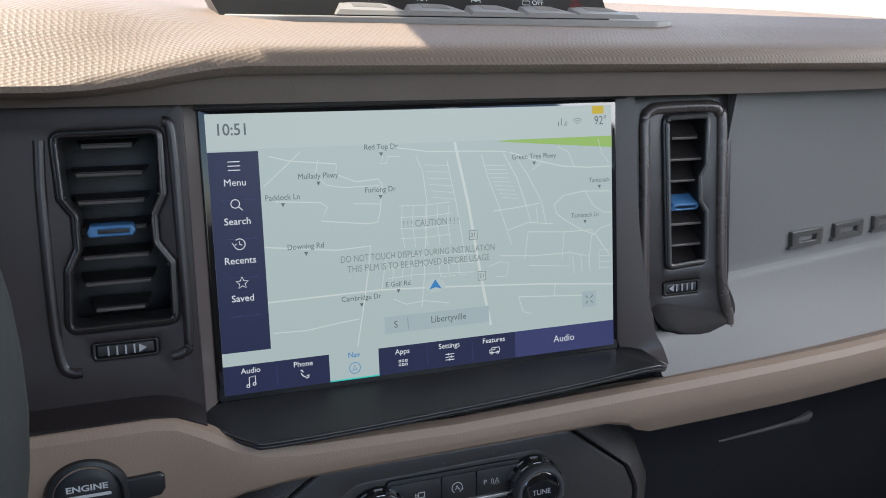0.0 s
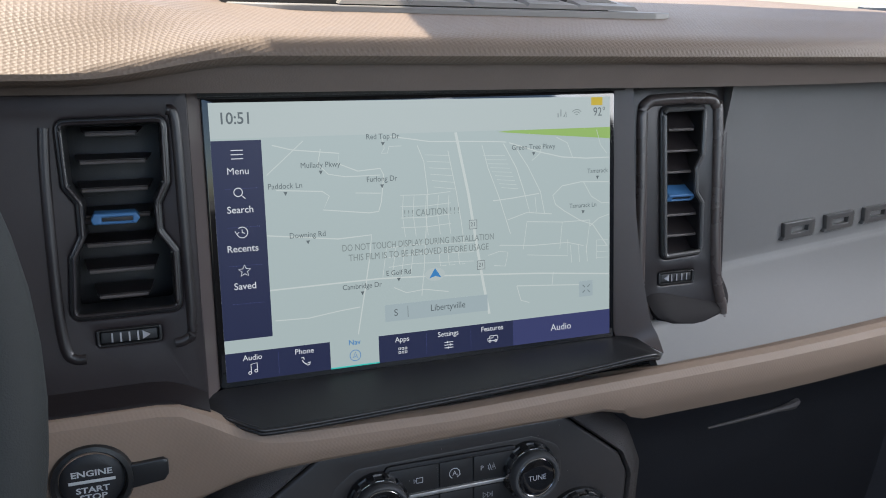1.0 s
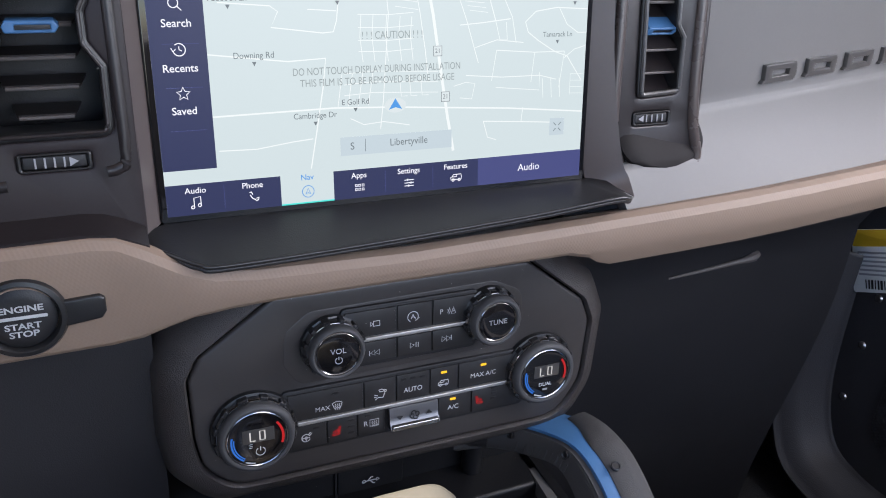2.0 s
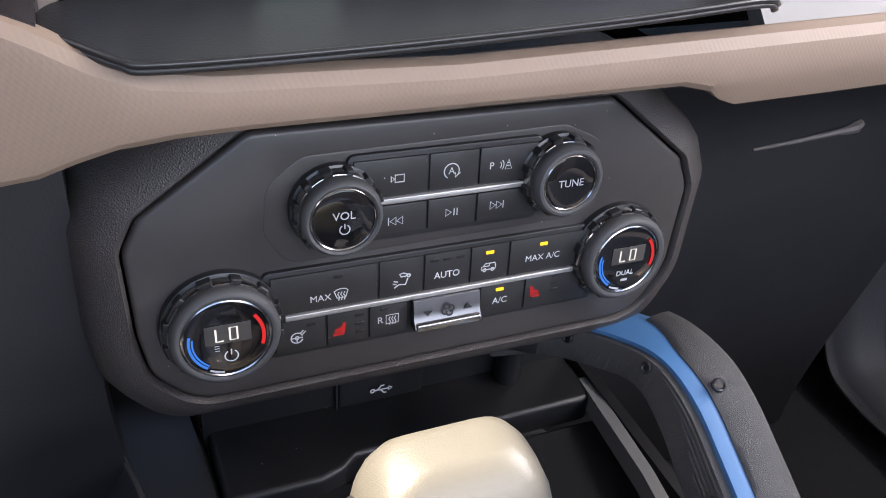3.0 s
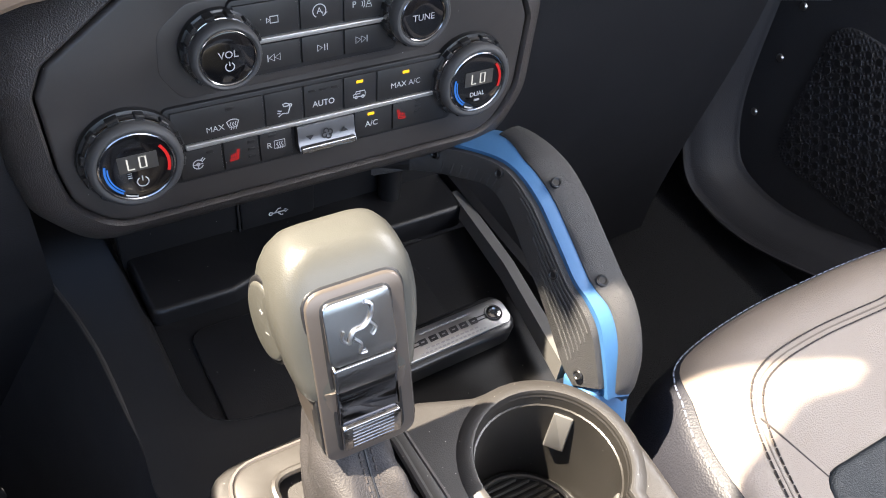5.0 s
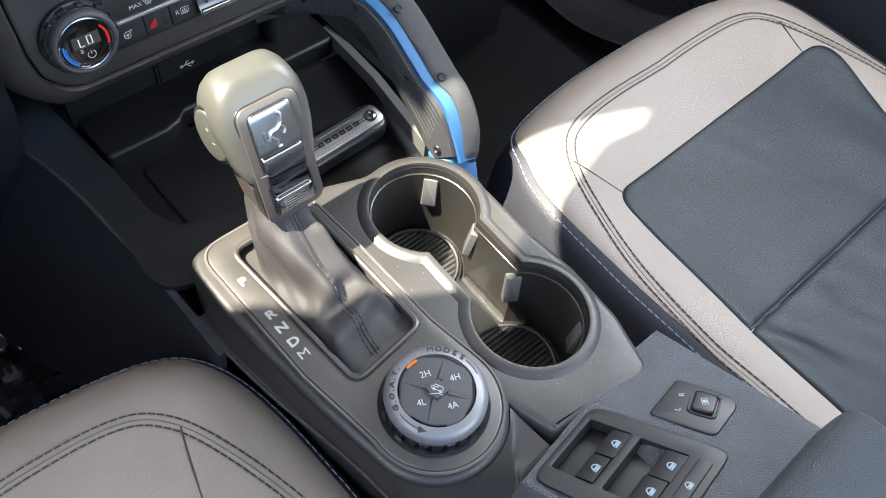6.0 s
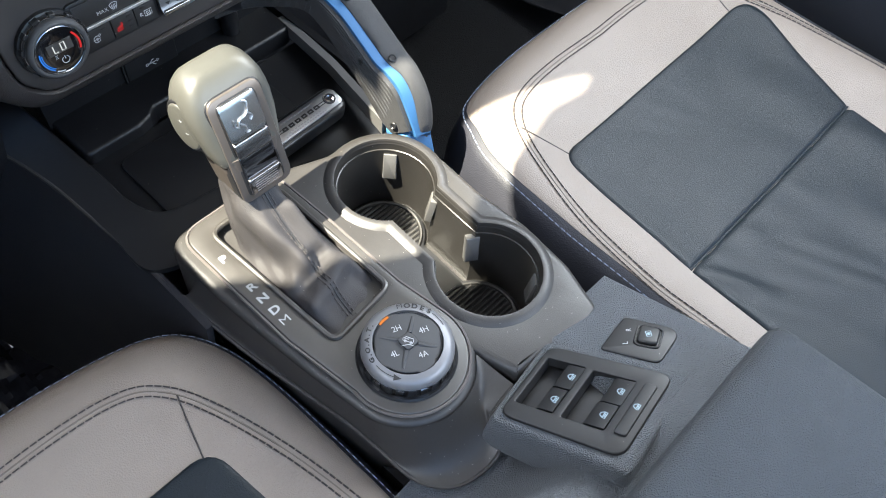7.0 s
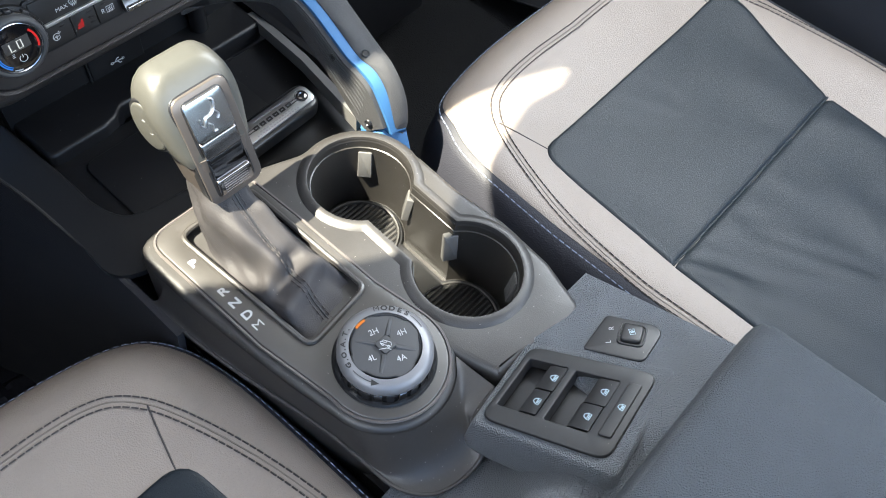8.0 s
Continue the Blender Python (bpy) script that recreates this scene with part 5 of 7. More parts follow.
for u, v, cold in ((-0.1038, -0.0036, 0), (0.0970, 0.0004, 1)):
    kk, ll, MM, z = knob(u, v, 0.0183, 0.0245, 0.015, "temperature knob with a lit display")
    part("display", plate(rect(0.0195, 0.0095, 0.0003, 0.0005, 0.0030), 0.0002, 0.00005, MM @ T((0, 0, z + 0.0001))), M_LCD, ll, "small grey display")
    D7 = [[(-1.5, 1), (-1.5, -1), (-0.5, -1)], [(0.4, 1), (1.4, 1), (1.4, -1), (0.4, -1), (0.4, 1)]]
    mark("digits", D7, 0.0009, MM, M_DIGIT, ll, z=z + 0.0004, scale=0.0031, at=(0.0000, 0.0030), label="lit white letters")
    mark("cold_arc", [arc(0, 0, 0.0160, 165, 235, 16)], 0.0012, MM, M_BLUEL, ll, z=z, label="blue cold arc")
    mark("cold_arc", [arc(0, 0, 0.0146, 170, 235, 16)], 0.0008, MM, M_BLUEL, ll, z=z, label="blue cold arc")
    mark("warm_arc", [arc(0, 0, 0.0156, 40, -20, 16)], 0.0016, MM, M_RED, ll, z=z, label="red warm arc")
    mark("rest_arc", [arc(0, 0, 0.0166, 240, 262, 8)], 0.0010, MM, M_WHITE, ll, z=z)
    if cold:
        words("DUAL", 0.0040, MM, M_WHITE, ll, at=(0, -0.0075), z=z, bold=0.00005)
        part("indicator", plate(rect(0.0038, 0.0014, 0.0003, 0.0, -0.0115), 0.0002, 0.00005, MM @ T((0, 0, z + 0.0001))), M_GREYP, ll)
    else:
        mark("power_sign", POWER, 0.0006, MM, M_WHITE, ll, z=z, scale=0.0028, at=(0.0012, -0.0085))
        mark("seat_sign", [[(-0.6, 0.4 - 0.35 * i), (0.0, 0.4 - 0.35 * i)] for i in range(3)], 0.0004, MM, M_WHITE, ll, z=z, scale=0.0035, at=(-0.0035, -0.0040))

# ---- open tray under the climate panel ----
tray = thing("storage_tray", (0.02, -0.03, 0.39), "open black storage tray at the front of the console", "tray")
part("tray_floor", block(-0.098, 0.150, -0.150, 0.012, 0.388, 0.398), M_TRAY, tray)
part("tray_ledge", plate(rpoly([(-0.096, 0.006), (-0.040, 0.006), (-0.026, 0.010), (-0.016, 0.018), (0.095, 0.018), (0.150, 0.018), (0.150, 0.070), (-0.098, 0.070)], 0.008), 0.02, 0.004, T((0, 0, 0.412))), M_TRAY, tray)
part("tray_mat", plate(rect(0.165, 0.088, 0.012, 0.005, -0.052), 0.003, 0.0012, T((0, 0, 0.4005))), M_TRAY, tray, "smooth black tray mat")
part("tray_back", sheet(lambda u, v: Vector((-0.10 + 0.25 * u, 0.060 + 0.004 * v, 0.405 + 0.11 * v)), 8, 4, 0.015, (0, 1, 0)), M_TRAY, tray)
for s, x in ((1, 0.156),):
    part("tray_side", sheet(lambda u, v: Vector((x - s * 0.004 * v, 0.07 - 0.21 * u, 0.39 + 0.026 * v)), 6, 4, 0.008, (s, 0, 0)), M_TRAY, tray)
RIM_IN = smooth([(-0.108, 0.19, 0), (-0.100, 0.08, 0), (-0.0965, 0.03, 0), (-0.0945, -0.02, 0), (-0.0925, -0.058, 0), (-0.078, -0.082, 0), (-0.040, -0.090, 0), (0.014, -0.092, 0)])
RIM_OUT = smooth([(-0.185, 0.19, 0), (-0.150, 0.08, 0), (-0.139, 0.03, 0), (-0.1305, -0.02, 0), (-0.127, -0.075, 0), (-0.122, -0.13, 0), (-0.050, -0.146, 0), (0.014, -0.146, 0)])


def rim(u, v):
    # surface between the tray's opening and the console's outer edge, rolled down into the tray
    k = u * (len(RIM_IN) - 1)
    i = min(int(k), len(RIM_IN) - 2)
    a = RIM_IN[i].lerp(RIM_IN[i + 1], k - i)
    b = RIM_OUT[i].lerp(RIM_OUT[i + 1], k - i)
    w = v ** 2.2
    p = a.lerp(b, w)
    return Vector((p.x, p.y, 0.4095 - 0.013 * max(0, 1 - w / 0.13) ** 2 - 0.003 * w))


part("tray_surround", sheet(rim, 48, 14, 0.006, (0, 0, -1)), M_GLOSSDARK, tray, "smooth black surround with a rounded corner")
part("tray_post", tube(smooth([(0.100, 0.052, 0.41), (0.100, 0.053, 0.46), (0.098, 0.052, 0.52)]), 0.009, 12), M_TRAY, tray)
flap = part("usb_flap", plate(rpoly([(-0.026, -0.05), (0.026, -0.05), (0.030, -0.03), (0.031, 0.02), (-0.026, 0.02)], 0.012), 0.006, 0.0015, axes((0.0095, 0.0590, 0.440), (1, 0, 0), (0, 0.05, 1), (0, -1, 0.05))), M_TRAY, tray, "rounded dark cover with a white sign")
MU = axes((0.0115, 0.0570, 0.4215), (1, 0, 0), (0, 0.05, 1), (0, -1, 0.05))
mark("usb_sign", [[(-1.1, 0), (0.9, 0)], [(0.9, -0.3), (1.3, 0), (0.9, 0.3), (0.9, -0.3)], [(-0.6, 0), (-0.1, 0.6), (0.3, 0.6)], [(-0.2, 0), (0.3, -0.6), (0.6, -0.6)], arc(-1.2, 0, 0.25, 0, 360, 8)], 0.0010, MU, M_WHITE, flap, z=0.0006, scale=0.0052)
part("flap_slot", plate(rect(0.0016, 0.034, 0.0005), 0.002, 0.0003, axes((-0.0180, 0.0575, 0.4270), (1, 0, 0), (0, 0.05, 1), (0, -1, 0.05))), M_GLOSSDARK, tray)
part("side_rail", loft([[(0.1475, 0.036, 0.398), (0.1560, 0.036, 0.398), (0.1560, 0.036, 0.412), (0.1475, 0.036, 0.412)], [(0.1370, -0.055, 0.405), (0.1450, -0.055, 0.405), (0.1450, -0.055, 0.4205), (0.1370, -0.055, 0.4205)], [(0.1180, -0.150, 0.410), (0.1262, -0.150, 0.410), (0.1262, -0.150, 0.4275), (0.1180, -0.150, 0.4275)]]), M_GRIP, tray, "grey rail along the tray's edge")

plaque = thing("metal_plaque", (0.0665, -0.0955, 0.420), "silver metal plaque held by two screws at the tray", "plaque")
MQ = T((0.0665, -0.0955, 0.4245)) @ Matrix.Rotation(radians(2.5), 4, "Z") @ Matrix.Rotation(radians(8), 4, "X")
part("carrier", plate(rect(0.098, 0.030, 0.012), 0.016, 0.004, MQ @ T((0, 0, -0.0012))), M_GLOSSDARK, plaque, "black carrier")
part("plate", plate(rpoly([(-0.046, -0.010, 0.006), (0.046, -0.010, 0.0075), (0.046, 0.010, 0.0075), (-0.046, 0.010, 0.006)], 0.007, 6), 0.002, 0.0005, MQ @ T((0, 0, 0.0008))), M_SATIN, plaque, "brushed silver plate")
for x in (-0.0360, 0.0355):
    s = part("screw", lathe([(0, 0.0012), (0.0022, 0.0012), (0.0030, 0.0022), (0.0046, 0.0018), (0.0050, 0.0006)], 22, MQ @ T((x, 0, 0.0005))), M_CHROME, plaque, "round screw head")
    part("washer", lathe([(0.0050, 0.0009), (0.0061, 0.0012), (0.0063, 0.0008)], 26, MQ @ T((x, 0, 0.0005))), M_BLACK, s)
for i in range(6):
    part("dark_mark", plate(rect(0.0058, 0.0042, 0.0005, -0.0195 + 0.0078 * i, 0), 0.0004, 0.0001, MQ @ T((0, 0, 0.0012)), holes=[rect(0.0026, 0.0010, 0, -0.0195 + 0.0078 * i, 0)]), M_BLACK, plaque)
for x in (-0.0265, 0.0260):
    for y in (-0.0013, 0.0013):
        part("line_mark", plate(rect(0.0085, 0.0008, 0, x, y), 0.0003, 0.0001, MQ @ T((0, 0, 0.0012))), M_BLACK, plaque)
for y, n, w in ((0.0062, 9, 0.0030), (-0.0052, 11, 0.0025), (-0.0078, 16, 0.0020)):
    for i in range(n):
        part("engraved_bar", plate(rect(w, 0.0011, 0, (i - (n - 1) / 2) * (w + 0.0012), y), 0.0002, 0.00005, MQ @ T((0, 0, 0.00105))), M_GREYP, plaque)

# ---- grab handle ----
grab = thing("grab_handle", (0.12, -0.05, 0.42), "black grab handle with a blue core and exposed screws", "grab handle")
RIDGE = smooth([(0.070, 0.018, 0.4960), (0.096, 0.004, 0.5000), (0.1150, -0.026, 0.5085), (0.1225, -0.055, 0.5155), (0.1235, -0.085, 0.5120), (0.1225, -0.115, 0.4985), (0.1215, -0.136, 0.4885), (0.1225, -0.150, 0.4845), (0.1245, -0.163, 0.4740), (0.1265, -0.174, 0.4520), (0.1290, -0.184, 0.4250)], 5)
OUT = smooth([(0.118, 0.030, 0.4960), (0.140, 0.008, 0.5040), (0.1520, -0.032, 0.5180), (0.1545, -0.066, 0.5210), (0.1540, -0.092, 0.5150), (0.1520, -0.121, 0.5020), (0.1510, -0.144, 0.4900), (0.1510, -0.158, 0.4830), (0.1510, -0.171, 0.4690), (0.1500, -0.181, 0.4500), (0.1480, -0.186, 0.4260)], 5)
LOW = smooth([(0.070, 0.022, 0.4640), (0.094, 0.008, 0.4720), (0.1120, -0.022, 0.4830), (0.1185, -0.050, 0.4930), (0.1190, -0.075, 0.4860), (0.1185, -0.098, 0.4715), (0.1180, -0.117, 0.4600), (0.1180, -0.131, 0.4480), (0.1185, -0.143, 0.4360), (0.1195, -0.154, 0.4260), (0.1220, -0.167, 0.4190)], 5)
n = len(RIDGE)


def core(i):
    R, O, L = RIDGE[i], OUT[i], LOW[i]
    back = (O + L) / 2 + Vector((0.004, 0.006, -0.012))
    wide = 0.24 + 0.36 * (1 - ease(8, 16, i)) + 0.08 * ease(33, 37, i) * (1 - ease(42, 48, i))
    e1 = R.lerp(O, wide)
    e2 = R.lerp(L, 0.05)
    up = Vector((-0.2, -0.25, 0.9)) * 0.0015
    return [e2 + up, R + up, e1 + up, R.lerp(O, 0.9) - Vector((0, 0, 0.004)), O - Vector((0.002, 0, 0.008)), back, L.lerp(R, 0.1) + Vector((0.005, 0.002, 0))]


part("core", loft([core(i) for i in range(n)]), M_BLUE, grab, "matt blue core", sharp=50)


def cover_r(i):
    R, O = RIDGE[i], OUT[i]
    wide = 0.27 + 0.36 * (1 - ease(8, 16, i)) + 0.08 * ease(33, 37, i) * (1 - ease(42, 48, i))
    a, b = R.lerp(O, wide), O
    up = Vector((0.05, -0.35, 0.9)) * 0.0040
    return [a - up * 0.5, a + up * 0.55, a.lerp(b, 0.12) + up * 0.95, a.lerp(b, 0.5) + up * 1.25, a.lerp(b, 0.85) + up * 0.9, b + up * 0.1, b - Vector((0.001, 0, 0.006)), b - Vector((0.006, 0, 0.012))]


part("grip_cover", loft([cover_r(i) for i in range(9, n - 1)]), M_HANDLE, grab, "grained black cover", sharp=50)


def cover_l(i):
    R, L = RIDGE[i], LOW[i]
    o = Vector((-0.004, -0.0005, 0.0012))
    a, b = R.lerp(L, 0.06), L
    return [a + o * 0.2, a.lerp(b, 0.06) + o, a.lerp(b, 0.5) + o * 1.1, a.lerp(b, 0.95) + o, b + o * 0.3, b + Vector((0.005, 0.002, 0)), a + Vector((0.004, 0.002, -0.002))]


lc = part("grip_cover", loft([cover_l(i) for i in range(0, n - 2)]), M_HANDLE, grab, "black cover with moulded ribs", sharp=50)
for j in range(7):
    f = 0.20 + 0.095 * j
    o = Vector((-0.0041, -0.0005, 0.0012)) * (1.05 if 1 < j < 5 else 1.0)
    part("rib", tube([RIDGE[i].lerp(LOW[i], f) + o for i in range(17 + 2 * j, n - 7 - (6 - j) // 2)], 0.0007, 6), M_HANDLE, lc)
for j in range(9):
    i = 8 + j
    o = Vector((-0.0041, -0.0005, 0.0012))
    part("rib", tube([RIDGE[i].lerp(LOW[i], 0.55) + o * 1.08, RIDGE[i].lerp(LOW[i], 0.90) + o], 0.0006, 5), M_HANDLE, lc)


def facing_frame(p, nrm):
    nrm = Vector(nrm).normalized()
    u = Vector((0, 0, 1)).cross(nrm).normalized()
    return axes(p, u, nrm.cross(u), nrm)


for i, k in ((7, 0.35), (15, 0.30), (28, 0.30), (46, 0.60)):
    if i < n:
        screw(grab, facing_frame(RIDGE[i].lerp(LOW[i], k) + Vector((-0.0050, -0.0005, 0.0014)), (-0.9, -0.2, 0.3)), 0.0033)
for i, k in ((19, 0.30), (31, 0.30)):
    screw(grab, facing_frame(RIDGE[i].lerp(OUT[i], k + 0.12) + Vector((0.05, -0.35, 0.9)) * 0.0050, (-0.1, -0.35, 0.9)), 0.0036)
part("foot", plate(rpoly([(-0.016, -0.012), (0.018, -0.012), (0.018, 0.016), (-0.016, 0.016)], 0.005), 0.06, 0.003, T((0.135, -0.166, 0.424)) @ Matrix.Rotation(radians(-18), 4, "X")), M_BLUE, grab, "blue foot of the handle")
part("front_mount", tube([(0.06, 0.03, 0.498), (0.09, 0.012, 0.498)], 0.022, 14), M_BLACK, grab)

# ---- centre console ----
con = thing("centre_console", (0.012, -0.25, 0.0), "dark bronze-black plastic centre console with cup wells", "console")
C1, C2 = Vector((0.0675, -0.207)), Vector((0.065, -0.330))
RC = 0.0445


def well(r, neck, shrink=0.0):
    """Outline of the two round wells and the gap between them."""
    pts = []
    a = math.asin(min(0.95, neck / r))
    for i in range(33):
        t = -math.pi / 2 + a + (2 * math.pi - 2 * a) * i / 32
        pts.append(C1 + Vector((math.cos(t), math.sin(t))) * r)
    for i in range(33):
        t = math.pi / 2 + a + (2 * math.pi - 2 * a) * i / 32
        pts.append(C2 + Vector((math.cos(t), math.sin(t))) * r)
    return pts


WELL = well(RC, 0.0265)
TOPZ = 0.436
DC = Vector((-0.0395, -0.3405))
S_IN = smooth([(-0.1085, -0.172, 0), (-0.1078, -0.205, 0), (-0.1045, -0.250, 0), (-0.0995, -0.300, 0), (-0.0940, -0.338, 0)] + [(DC.x + 0.0540 * math.cos(radians(a)), DC.y + 0.0540 * math.sin(radians(a)), 0) for a in (198, 218, 238, 256, 272, 288, 304, 322)], 4)
S_OUT = smooth([(-0.1185, -0.160, 0.400), (-0.1165, -0.200, 0.400), (-0.1105, -0.250, 0.400), (-0.1015, -0.300, 0.400), (-0.0955, -0.335, 0.399), (-0.0920, -0.367, 0.397), (-0.0890, -0.401, 0.396), (-0.0767, -0.4222, 0.396), (-0.0603, -0.4317, 0.398), (-0.0400, -0.4348, 0.403), (-0.0285, -0.4308, 0.410), (-0.0210, -0.4130, 0.420), (0.006, -0.4100, 0.430)], 4)
BODY = rpoly([(-0.1085, -0.132, 0.036), (-0.03, -0.128, 0.02), (0.02, -0.139, 0.02), (0.05, -0.150, 0.02), (0.085, -0.151, 0.03), (0.119, -0.178, 0.03), (0.1235, -0.225, 0.03), (0.1205, -0.268, 0.04), (0.1235, -0.320, 0.03), (0.1185, -0.372, 0.03), (0.104, -0.416, 0.010), (0.0739, -0.4250, 0.006), (0.045, -0.4130, 0.004), (0.012, -0.4085, 0.004)] + [(p.x, p.y, 0) for p in S_IN[:0:-1]], 0.02, 5)


part("console_top", plate(BODY, 0.12, 0.007, T((0, 0, TOPZ)), holes=[WELL], seg=5), M_CONSOLE, con, "bronze-black satin console top", sharp=50)
skirt = []
for k in range(11):
    q = k / 10
    fall = 1 - (1 - q) ** 2.3
    skirt.append([Vector((a.x + (b.x - a.x) * q, a.y + (b.y - a.y) * q, TOPZ - 0.0035 + (b.z - TOPZ + 0.0035) * fall)) for a, b in zip(S_IN, S_OUT)])
part("console_skirt", loft(skirt, closed=False), M_CONSOLE, con, "flared bronze-black skirt", sharp=60)
lp = [inset(ccw(WELL), d) for d in (-0.0108, -0.0085, -0.0050, -0.0020, -0.0004, 0.0008)]
part("well_rim", loft([[(p.x, p.y, TOPZ + dz) for p in ring] for ring, dz in zip(lp, (-0.0012, 0.0008, 0.0026, 0.0034, 0.0030, -0.002))], cap=(False, False)), M_CONSOLE, con, "raised rim of the cup wells", sharp=60)
w0, w1, w2 = ccw(WELL), inset(ccw(WELL), 0.0012), inset(ccw(WELL), 0.0028)
part("well_wall", loft([[(p.x, p.y, z) for p in ring] for ring, z in ((inset(ccw(WELL), 0.0003), TOPZ + 0.001), (w1, TOPZ - 0.0085), (inset(ccw(WELL), 0.0022), TOPZ - 0.0090), (w2, 0.352))], cap=(False, True)), M_WELL, con, "straight walls of the cup wells", sharp=40)
mat1 = thing("cup_mat", (0.066, -0.268, 0.3525), "ribbed black rubber mat in the cup wells", "cup mat")
# Black sheet under paler ribs: the contrast of sun grazing them is put into colour.
part("mat_sheet", plate(inset(ccw(well(RC - 0.004, 0.020)), 0.001), 0.003, 0.001, T((0, 0, 0.3555))), M_BLACK, mat1)
for c in (C1, C2):
    part("mat_edge", lathe([(0.0340, 0.3555), (0.0345, 0.3575), (0.0360, 0.3580), (0.0372, 0.3555)], 48, T((c.x, c.y, 0))), M_MAT, mat1)
    for i in range(15):
        y = -0.0308 + 0.0044 * i
        half = math.sqrt(max(0, 0.0332 ** 2 - y * y))
        if half > 0.006:
            part("rib", tube([(c.x - half, c.y + y, 0.3561), (c.x + half, c.y + y, 0.3561)], 0.0014, 6), M_MAT, mat1)
for c, angs in ((C1, (40, 180, -52)), (C2, (58, -44, 190))):
    for a in angs:
        A = radians(a)
        o = Vector((c.x + math.cos(A) * (RC - 0.0025), c.y + math.sin(A) * (RC - 0.0025), 0.408))
        R = axes(o, (-math.sin(A), math.cos(A), 0), (0, 0, 1), (-math.cos(A), -math.sin(A), 0))
        part("cup_grip", plate(rpoly([(-0.0066, -0.016), (0.0066, -0.016), (0.0062, 0.014), (-0.0062, 0.014)], 0.0012), 0.006, 0.001, R @ Matrix.Rotation(radians(-8), 4, "X") @ T((0, 0, 0.0034))), M_GRIP, con, "sprung grey grip tab")
# lower body of the console
part("console_side", loft([[(p.x * k + 0.0 * k, p.y, z) for p in ccw(rpoly([(-0.119, 0.06, 0.02), (0.148, 0.06, 0.02), (0.146, -0.13, 0.03), (0.130, -0.18, 0.03), (0.131, -0.52, 0.01), (-0.082, -0.52, 0.01), (-0.088, -0.36, 0.06), (-0.119, -0.14, 0.05)], 0.02))] for k, z in ((1.10, 0.0), (1.05, 0.2), (1.0, 0.32), (0.99, 0.345))]), M_SHELL, con, "plain dark console sides")
part("side_edge", tube(smooth([(-0.1855, 0.19, 0.406), (-0.1505, 0.078, 0.406), (-0.1348, 0.008, 0.406), (-0.1285, -0.06, 0.405)] + [(p.x - 0.0008, p.y - 0.0006, p.z - 0.001) for p in S_OUT[::4]]), 0.0017, 8), M_CONSOLE, con, "rolled edge of the console side")
part("front_side", sheet(lambda u, v: Vector((-0.1240 - 0.064 * (1 - u) ** 2.6 - 0.080 * v * (1 - 0.6 * u), 0.195 - 0.395 * u, 0.406 - 0.005 * u - 0.38 * v)), 14, 10, 0.006, (1, 0, 0)), M_SHELL, con, "sloping dark grey side panel")

# ---- gear lever ----
gear = thing("gear_lever", (-0.043, -0.20, 0.438), "automatic gear lever with a sandstone knob and a leather boot", "gear lever")
PANEL = rpoly([(-0.0965, -0.1400, 0.018), (-0.002, -0.1400, 0.018), (0.0005, -0.200, 0.03), (0.0012, -0.290, 0.03)] + [(-0.0395 + 0.0470 * math.cos(radians(a)), -0.3405 + 0.0470 * math.sin(radians(a)), 0) for a in range(6, -187, -8)] + [(-0.0945, -0.270, 0.03)], 0.02, 6)
GATE = rpoly([(-0.0790, -0.153, 0.012), (-0.0075, -0.153, 0.012), (-0.0065, -0.289, 0.010), (-0.0715, -0.297, 0.010)], 0.012, 6)
part("shift_panel", plate(PANEL, 0.010, 0.0016, T((0, 0, TOPZ + 0.0065)), holes=[GATE]), M_SHIFT, gear, "satin charcoal shift panel")
part("panel_edge", tube([Vector((p.x, p.y, TOPZ + 0.0052)) for p in inset(ccw(PANEL), -0.0012)] + [Vector((PANEL and inset(ccw(PANEL), -0.0012)[0].x, inset(ccw(PANEL), -0.0012)[0].y, TOPZ + 0.0052))], 0.0013, 6), M_STRIP, gear, "thin satin edge")
gz = TOPZ + 0.0068
part("gate_frame", tube([Vector((p.x, p.y, gz)) for p in inset(ccw(GATE), 0.001) + inset(ccw(GATE), 0.001)[:1]], 0.0024, 8), M_SHIFT, gear, "rounded frame of the boot")
for txt, y in (("P", -0.1815), ("R", -0.2165), ("N", -0.2300), ("D", -0.2440), ("M", -0.2560)):
    words(txt, 0.0096, T((-0.0855, y, gz)), M_WHITE, gear, z=0.0002, bold=0.0003, wide=1.22)
# boot: from the gate's outline up to the collar, with slack folds
part("gate_floor", plate(GATE, 0.004, 0.0005, T((0, 0, gz - 0.030))), M_BLACK, gear)


def even(poly, n):
    """n points at even steps round a polygon."""
    poly = ccw(poly)
    ds = [(poly[(i + 1) % len(poly)] - poly[i]).length for i in range(len(poly))]
    out, step, i, run = [], sum(ds) / n, 0, 0.0
    for k in range(n):
        while run + ds[i] < k * step - 1e-9:
            run += ds[i]
            i += 1
        out.append(poly[i].lerp(poly[(i + 1) % len(poly)], (k * step - run) / max(ds[i], 1e-9)))
    return out


def near_line(p, a, b):
    a, b = Vector(a), Vector(b)
    t = max(0.0, min(1.0, (p - a).dot(b - a) / (b - a).length_squared))
    return (p - a.lerp(b, t)).length


